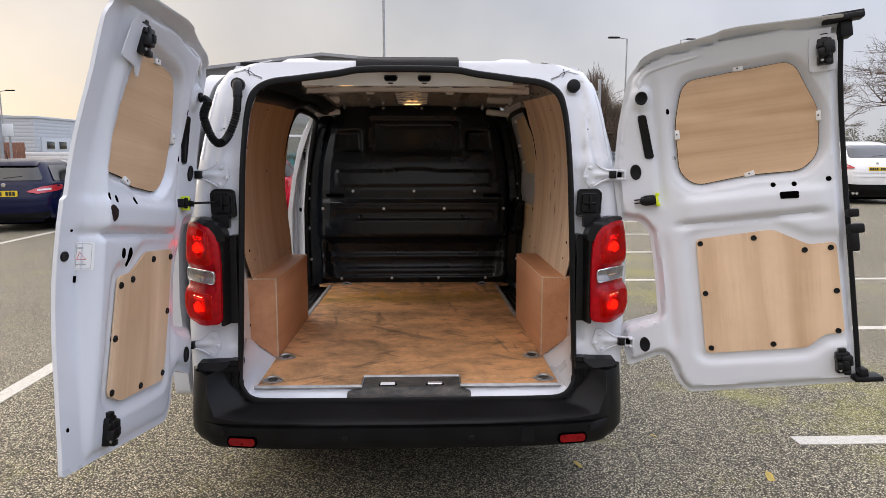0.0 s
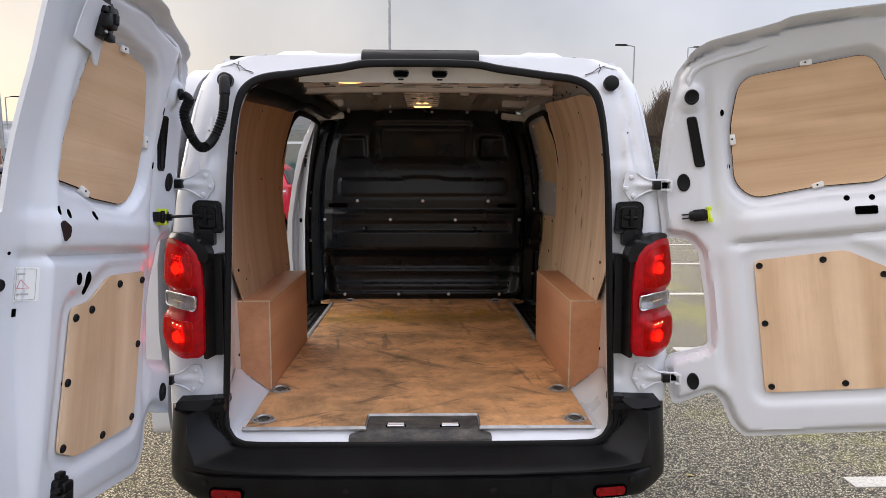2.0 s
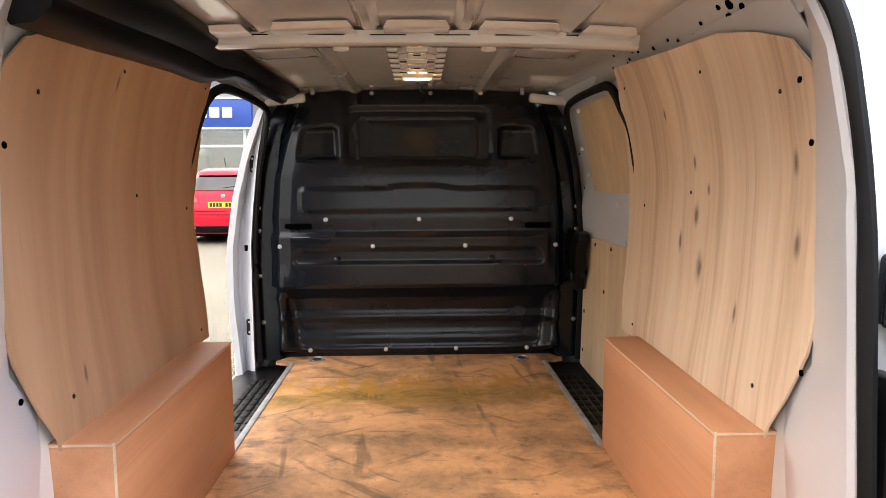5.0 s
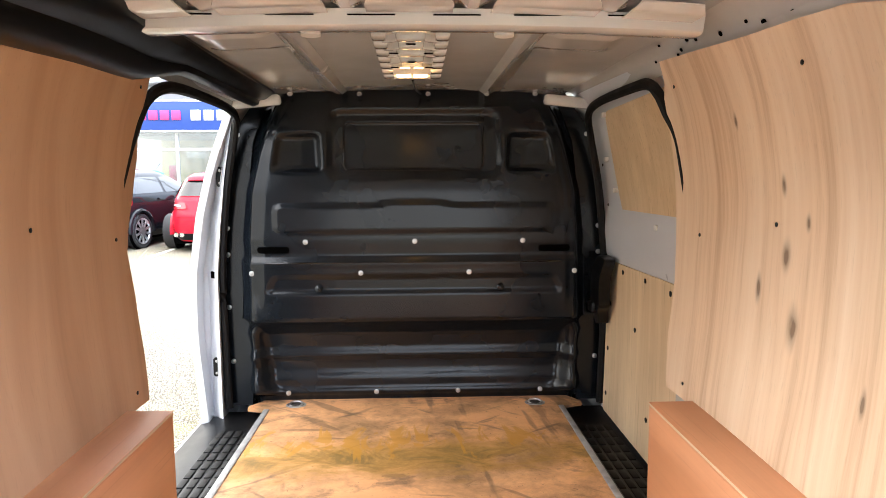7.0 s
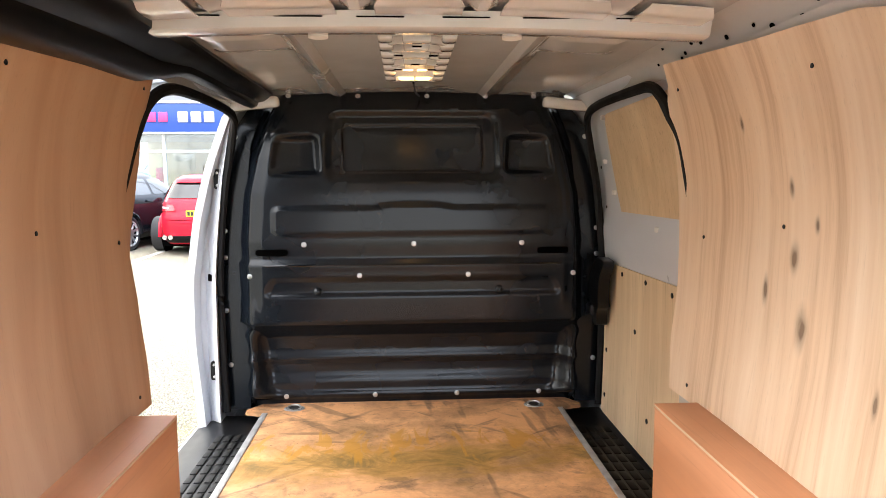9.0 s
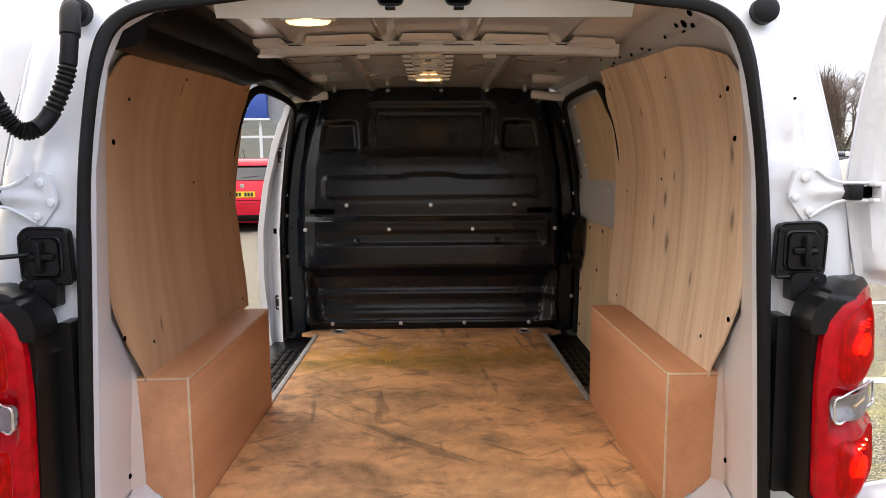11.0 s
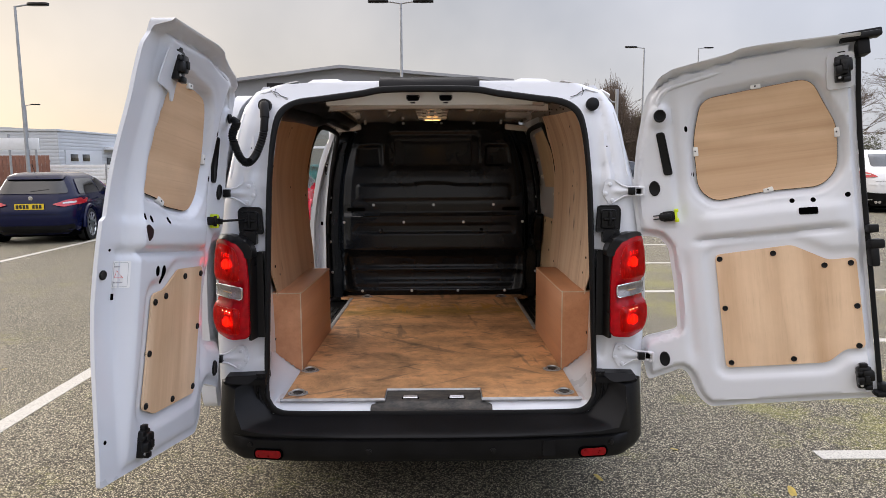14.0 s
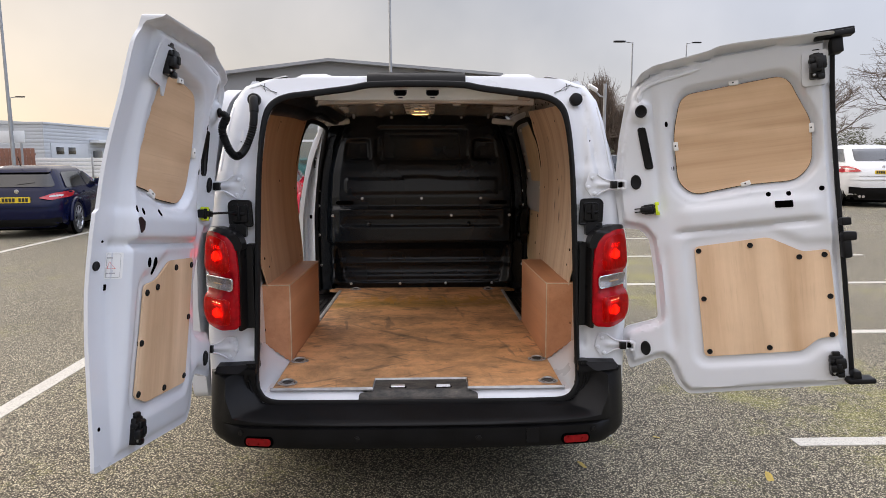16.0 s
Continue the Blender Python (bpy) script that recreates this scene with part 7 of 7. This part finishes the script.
def lamp_post(x, y, h, arms, turn=0):
    post = thing("lamp_post", "tall galvanised car park lamp post with flat lamp head" if len(arms) == 1 else "tall galvanised car park lamp post with two flat lamp heads", "lamp post", pose(x, y, 0, 0, 0, turn), "lamp posts")
    part("pole", tube([(0, 0, z) for z in np.linspace(0, h, 6)], lambda f: 0.085 if f < 0.15 else 0.07 - 0.03 * f, 12), M_GALV, post)
    part("base_door", block(-0.05, 0.05, -0.095, -0.08, 0.6, 1.1, 0.01), M_GALV, post)
    for s in arms:
        part("arm", tube([(0, 0, h - 0.02), (s * 0.25, 0, h + 0.02), (s * 0.5, 0, h + 0.05)], 0.03, 8), M_GALV, post)
        part("lamp_head", moved(loft([[(u, w * c, q) for c, q in ((-1, 0), (-0.8, 0.05), (0.8, 0.05), (1, 0), (0.7, -0.04), (-0.7, -0.04))] for u, w in ((s * 0.42, 0.05), (s * 0.55, 0.13), (s * 0.95, 0.13), (s * 1.1, 0.07))]), Matrix.Translation((0, 0, h + 0.05))), M_TRIM, post, "flat dark lamp head")
    return post


lamp_post(-1.18, 20.5, 6.88, (-1, 1))
lamp_post(-13.9, 20.2, 6.75, (1,))
lamp_post(-31.8, 50.0, 6.1, (1,))
lamp_post(11.9, 36.5, 8.0, (-1,))
lamp_post(19.8, 49.0, 10.0, (1,))

# low boards on the left posts
M_BOARD = coated("white_sign_board", (0.72, 0.73, 0.74), 0.4, spread=0.05)
M_BLUE = coated("blue_sign_panel", (0.03, 0.075, 0.32), 0.4, spread=0.06)
board = thing("sign_board", "plain white board fixed to two posts", "sign", pose(-13.9, 20.4, 0, 0, 0, 5))
part("panel", block(-1.0, 0.3, -0.02, 0.02, 2.06, 2.46, 0.01), M_BOARD, board)
part("post", tube([(-0.7, 0.05, 0), (-0.7, 0.05, 2.6)], 0.04, 8), M_GALV, board)
part("post", tube([(0.15, 0.05, 0), (0.15, 0.05, 2.4)], 0.04, 8), M_GALV, board)
flag = thing("sign_board", "small blue totem sign with pink and white marks", "sign", pose(9.0, 20.0, 0, 0, 0, -8))
part("panel", block(-0.5, 0.5, -0.06, 0.06, 0.0, 1.6, 0.03), M_BLUE, flag)
part("white_mark", block(0.0, 0.3, -0.065, -0.06, 1.0, 1.2, 0), M_BOARD, flag, smooth=False)
cctv = thing("camera_pole", "thin grey pole with a small floodlight", "pole", pose(5.52, 18.0, 0))
part("pole", tube([(0, 0, 0), (0, 0, 3.75)], 0.05, 10), M_GALV, cctv)
part("floodlight", moved(block(-0.16, 0.16, -0.1, 0.1, -0.06, 0.06, 0.02), Matrix.Translation((-0.38, 0, 3.62)) @ pose(0, 0, 0, 20, 30, 0)), M_BOARD, cctv)
part("bracket", tube([(0, 0, 3.35), (-0.16, 0, 3.38), (-0.34, 0, 3.58)], 0.025, 8), M_GALV, cctv)

# ---------------------------------------------------------------- buildings
M_CLAD = coated("pale_grey_cladding", (0.5, 0.52, 0.54), 0.45, spread=0.05, scale=0.6, fine=12.0, bump=0.03)
M_CLAD_D = coated("dark_grey_fascia", (0.24, 0.245, 0.255), 0.5, spread=0.08, scale=0.6, fine=12.0)
M_FRAME = coated("white_window_frame", (0.7, 0.71, 0.72), 0.4, spread=0.04)
M_CREAM = coated("cream_interior_wall", (0.6, 0.5, 0.3), 0.6, spread=0.1)
M_PINK = coated("pink_sign_face", (0.75, 0.06, 0.22), 0.4, spread=0.05)
M_ROOF = coated("grey_sheet_roof", (0.3, 0.31, 0.33), 0.5, spread=0.08, scale=0.5, fine=8.0)

# the grey shed far on the left, clad in horizontal boards
shed = thing("warehouse", "long pale grey warehouse clad in horizontal sheet", "building", pose(-34, 58, 0))
part("wall", block(-26, 0, 0, 45, 0, 4.6, 0.02), M_CLAD, shed)
rib = part("cladding_board", block(-26, 0.02, -0.02, 0.0, 0, 0.29, 0.008), M_CLAD, shed)
rib2 = part("cladding_board", block(0.0, 0.02, 0, 45, 0, 0.29, 0.008), M_CLAD, shed)
for k in range(1, 14):
    again(rib, shed, Matrix.Translation((0, 0, 0.32 * k)))
    again(rib2, shed, Matrix.Translation((0, 0, 0.32 * k)))
part("eaves_trim", joined(block(-26.2, 0.12, -0.12, 45, 4.5, 4.7, 0.03), plate([(-26.2, 4.6), (0.1, 4.6), (-13, 5.4)], lambda u, v: (u, -0.1, v), (0, 45, 0))), M_CLAD, shed, smooth=False)
part("office_front", block(0.0, 0.12, 0.9, 7.5, 0, 2.85, 0.02), M_CLAD, shed, "smooth grey office front")
for y in (1.65, 3.75):
    part("window", block(0.1, 0.16, y, y + 1.3, 1.85, 2.5, 0.01), GLASS, shed)
    part("frame", block(0.1, 0.14, y - 0.08, y + 1.38, 1.77, 2.58, 0.01), M_CLAD, shed)
part("porch", block(0.1, 1.0, 8.0, 12.0, 3.0, 3.3, 0.02), M_FRAME, shed)
part("door", block(0.06, 0.12, 8.6, 10.4, 0, 2.2, 0.01), GLASS, shed)
fence = thing("fence", "white corrugated metal fence in front of the warehouse", "fence", pose(-28.7, 47, 0))
slat = part("slat", block(0, 17, -0.03, 0.03, 0.15, 0.4, 0.02), M_BOARD, fence)
for k in range(1, 5):
    again(slat, fence, Matrix.Translation((0, 0, 0.28 * k)))
for x in np.arange(0, 17.1, 4.25):
    part("post", block(x - 0.06, x + 0.06, -0.06, 0.06, 0, 1.6, 0.01), M_GALV, fence)
M_BROWN = coated("rusty_brown_boards", (0.2, 0.09, 0.06), 0.7, spread=0.2)
gate = thing("fence", "reddish-brown upright board fence beside the warehouse", "fence", pose(-35.2, 45, 0))
plank = part("board", block(0, 0.28, -0.02, 0.02, 0, 2.2, 0.01), M_BROWN, gate)
for k in range(1, 26):
    again(plank, gate, Matrix.Translation((0.3 * k, 0, 0)))
part("rail", block(0, 7.8, 0.02, 0.08, 1.7, 1.85, 0.01), M_BROWN, gate)

# showroom ahead, with a shallow gable, blue fascia and tall glazing
show = thing("showroom", "glass-fronted car showroom with blue fascia and low gable roof", "building", pose(0, 32, 0))
part("gable_wall", plate([(-14.4, 3.0), (3.5, 3.0), (3.5, 5.6), (-4.87, 6.3), (-14.4, 5.15)], lambda u, v: (u, 0, v), (0, 24, 0)), M_CLAD_D, show, smooth=False)
part("roof", loft([[(-14.7, y, 5.27), (-4.87, y, 6.45), (3.9, y, 5.72), (3.9, y, 5.58), (-4.87, y, 6.3), (-14.7, y, 5.11)] for y in (-0.35, 24)]), M_ROOF, show, smooth=False)
fascia = part("fascia", block(-14.3, -8.0, -0.4, -0.02, 3.24, 4.55, 0.02), M_BLUE, show, "blue fascia board")
part("fascia_lip", block(-14.4, -7.9, -0.44, 0.0, 4.55, 4.66, 0.01), M_FRAME, show)
part("fascia_lip", block(-14.4, -7.9, -0.43, 0.0, 3.14, 3.24, 0.01), M_FRAME, show)
part("plinth", block(-14.4, 3.5, 0.1, 24, 0, 0.3, 0.01), M_CLAD, show)
part("back_wall", block(-14.4, 3.5, 6, 6.2, 0, 4.5, 0.01), M_CREAM, show)
part("panel", block(-13.0, -11.2, 4, 4.1, 0.3, 2.6, 0.01), M_CREAM, show)
part("panel", block(-10.4, -8.0, 3, 3.1, 0.3, 2.9, 0.01), M_CREAM, show)
part("display", block(-12.2, -11.9, 1.0, 1.2, 0.3, 1.6, 0.02), M_PINK, show)
glass_pane = lens("clear_shop_glass", (0.72, 0.8, 0.82), 0.6)
pane = part("pane", block(-1.42, 1.42, 0.0, 0.02, 0.3, 2.3, 0), glass_pane, show, smooth=False)
pane.matrix_local = Matrix.Translation((-12.85, -0.05, 0))
pane2 = part("pane", block(-1.42, 1.42, 0.0, 0.02, 2.42, 3.24, 0), glass_pane, show, smooth=False)
pane2.matrix_local = Matrix.Translation((-12.85, -0.05, 0))
for k in range(1, 6):
    again(pane, show, Matrix.Translation((-12.85 + 2.95 * k, -0.05, 0)))
    again(pane2, show, Matrix.Translation((-12.85 + 2.95 * k, -0.05, 0)))
mull = part("mullion", block(-0.07, 0.07, -0.1, 0.06, 0.0, 3.24, 0.01), M_FRAME, show)
mull.matrix_local = Matrix.Translation((-14.32, 0, 0))
for k in range(1, 7):
    again(mull, show, Matrix.Translation((-14.32 + 2.95 * k, 0, 0)))
part("transom", block(-14.4, 3.5, -0.09, 0.05, 2.3, 2.42, 0.01), M_FRAME, show)
# the firm's name as plain shapes: five pink, three white
for k in range(5):
    part("sign_mark", block(-13.55 + 0.53 * k, -13.13 + 0.53 * k, -0.46, -0.4, 3.7, 4.15, 0.03), M_PINK, fascia, "raised pink shape")
for k in range(3):
    part("sign_mark", block(-10.55 + 0.6 * k, -10.08 + 0.6 * k, -0.46, -0.4, 3.68, 4.17, 0.03), M_BOARD, fascia, "raised white shape")

# ---------------------------------------------------------------- bare trees and scrub
M_BARK = coated("grey_brown_bark", (0.13, 0.1, 0.075), 0.85, spread=0.3, scale=14.0, fine=60.0, bump=0.4)
M_TWIG = coated("brown_winter_twigs", (0.13, 0.095, 0.07), 0.85, spread=0.3, scale=6.0, bump=0.0)
M_TWIG_G = coated("olive_scrub_twigs", (0.12, 0.115, 0.05), 0.85, spread=0.35, scale=3.0, bump=0.0)


def limb(verts, faces, a, b, r0, r1, n):
    d = (b - a).normalized()
    s = d.orthogonal().normalized()
    q = d.cross(s)
    k = len(verts)
    for p, r in ((a, r0), (b, r1)):
        for j in range(n):
            c = 6.2832 * j / n
            verts.append(p + s * r * math.cos(c) + q * r * math.sin(c))
    for j in range(n):
        faces.append((k + j, k + (j + 1) % n, k + n + (j + 1) % n, k + n + j))


def bare_tree(m, h, seed, label, twig=None, depth=6, spread=0.55, group="bare trees", first=0.26, shrink=(0.62, 0.86), bushy=False):
    rng = random.Random(seed)
    wood, fine = ([], []), ([], [])

    def grow(p, d, ln, r, k):
        e = p + d * ln
        tgt = wood if k < 3 else fine
        limb(*tgt, p, e, r, r * 0.68, 7 if k < 3 else 3)
        if k >= depth:
            return
        for i in range(3 if k < 2 or bushy else rng.choice((2, 3))):
            w = Vector((rng.gauss(0, 1), rng.gauss(0, 1), rng.gauss(0.12, 0.55)))
            nd = (d + w * spread * (0.75 if k < 1 else 1.0)).normalized()
            nd.z = max(nd.z, -0.1)
            grow(e if i else p + d * ln * 0.72, nd.normalized(), ln * rng.uniform(*shrink), r * 0.6, k + 1)
    grow(Vector((0, 0, 0)), Vector((rng.gauss(0, 0.05), rng.gauss(0, 0.05), 1)).normalized(), h * first, h * 0.022, 0)
    tree = thing("bare_tree", label, "tree", m, group)
    for nm, (vs, fs), mt in (("trunk", wood, M_BARK), ("crown", fine, twig or M_TWIG)):
        me = bpy.data.meshes.new(nm)
        me.from_pydata([tuple(v) for v in vs], [], fs)
        me.materials.append(mt)
        o = new(nm, me)
        o.parent = tree
    return tree


bare_tree(pose(22.9, 28, 0, 0, 0, 20), 13.0, 5, "large leafless tree with fine drooping branches", depth=8, spread=0.62, first=0.17, shrink=(0.68, 0.88), bushy=True)
bare_tree(pose(28.0, 44, 0, 0, 0, 70), 9.5, 21, "broad leafless tree at the far edge of the car park", depth=7, spread=0.6, first=0.2, shrink=(0.68, 0.88), bushy=True)
bare_tree(pose(-34.6, 73, 0), 6.6, 9, "small distant tree behind the warehouse", M_TWIG_G, 6, 0.6)
first = bare_tree(pose(13.2, 44, 0), 6.6, 11, "dense leafless shrub-like tree at the car park edge", depth=7, spread=0.62, group="scrub trees")
second = bare_tree(pose(14.9, 46, 0), 6.2, 12, "dense leafless shrub-like tree at the car park edge", M_TWIG_G, depth=7, spread=0.62, group="scrub trees")
rng = random.Random(8)
for k in range(9):
    x = 11.2 + k * 0.95
    k_s = rng.uniform(0.85, 1.08) * (1.0 if x < 24 else 0.72)
    copy_thing(first if k % 2 else second, pose(x, 44 + rng.uniform(-1.5, 5), 0, 0, 0, rng.uniform(0, 360)) @ Matrix.Diagonal((k_s, k_s, k_s, 1)))

# a rough hedge: many small twigs and leaves, uneven on top
def hedge(x0, x1, y, h, seed, label, n=5000):
    rng = np.random.RandomState(seed)
    k = n
    px = rng.uniform(x0, x1, k)
    top = h * (0.75 + 0.2 * np.sin(px * 1.3) + 0.15 * np.sin(px * 3.7 + 1))
    pz = rng.uniform(0, 1, k) ** 0.8 * top
    py = y + rng.normal(0, 0.6, k)
    vs, fs = [], []
    a = rng.uniform(0, 6.28, k)
    b = rng.uniform(-0.6, 0.6, k)
    for i in range(k):
        d = Vector((math.cos(a[i]) * math.cos(b[i]), math.sin(a[i]) * math.cos(b[i]), math.sin(b[i]))) * rng.uniform(0.05, 0.14)
        e = d.orthogonal().normalized() * rng.uniform(0.025, 0.06)
        p = Vector((px[i], py[i], pz[i]))
        j = len(vs)
        vs += [p - d, p + e, p + d, p - e]
        fs.append((j, j + 1, j + 2, j + 3))
    me = bpy.data.meshes.new("hedge")
    me.from_pydata([tuple(v) for v in vs], [], fs)
    me.materials.append(M_HEDGE)
    tagged(new("hedge", me), label, "hedge", kind="stuff")


M_HEDGE = coated("dull_green_hedge_leaves", (0.075, 0.075, 0.04), 0.8, spread=0.5, scale=2.0, bump=0.0)
hedge(9, 45, 42, 2.3, 1, "rough dull green hedge along the car park", 40000)
hedge(24, 70, 60, 4.4, 2, "distant dark hedge and treeline", 45000)
hedge(-26, -10, 70, 4.5, 3, "distant scrub beside the warehouse", 3000)


def brush(x0, x1, y0, y1, h, seed, n, mat, label):
    """A thicket of upright bare stems with side twigs."""
    rng = np.random.RandomState(seed)
    vs, fs = [], []
    for i in range(n):
        x, y = rng.uniform(x0, x1), rng.uniform(y0, y1)
        top = h * (0.72 + 0.18 * math.sin(x * 0.9 + seed) + 0.12 * math.sin(x * 2.7)) * rng.uniform(0.75, 1.05)
        z = rng.uniform(0, 1) ** 0.7 * top
        ln = rng.uniform(0.4, 1.3)
        d = Vector((rng.normal(0, 0.32), rng.normal(0, 0.32), 1)).normalized() * ln
        e = Vector((1, rng.uniform(-1, 1), 0)).normalized() * rng.uniform(0.008, 0.022)
        p = Vector((x, y, z))
        j = len(vs)
        vs += [p - e, p + e, p + d + e * 0.3, p + d - e * 0.3]
        fs.append((j, j + 1, j + 2, j + 3))
    me = bpy.data.meshes.new("thicket")
    me.from_pydata([tuple(v) for v in vs], [], fs)
    me.materials.append(mat)
    tagged(new("thicket", me), label, "bushes", kind="stuff")


brush(10, 27, 42.5, 47, 6.6, 4, 125000, M_TWIG, "thicket of bare brown winter stems")
brush(10, 20, 43, 48, 5.0, 5, 32000, M_TWIG_G, "thicket of dull olive stems and ivy")
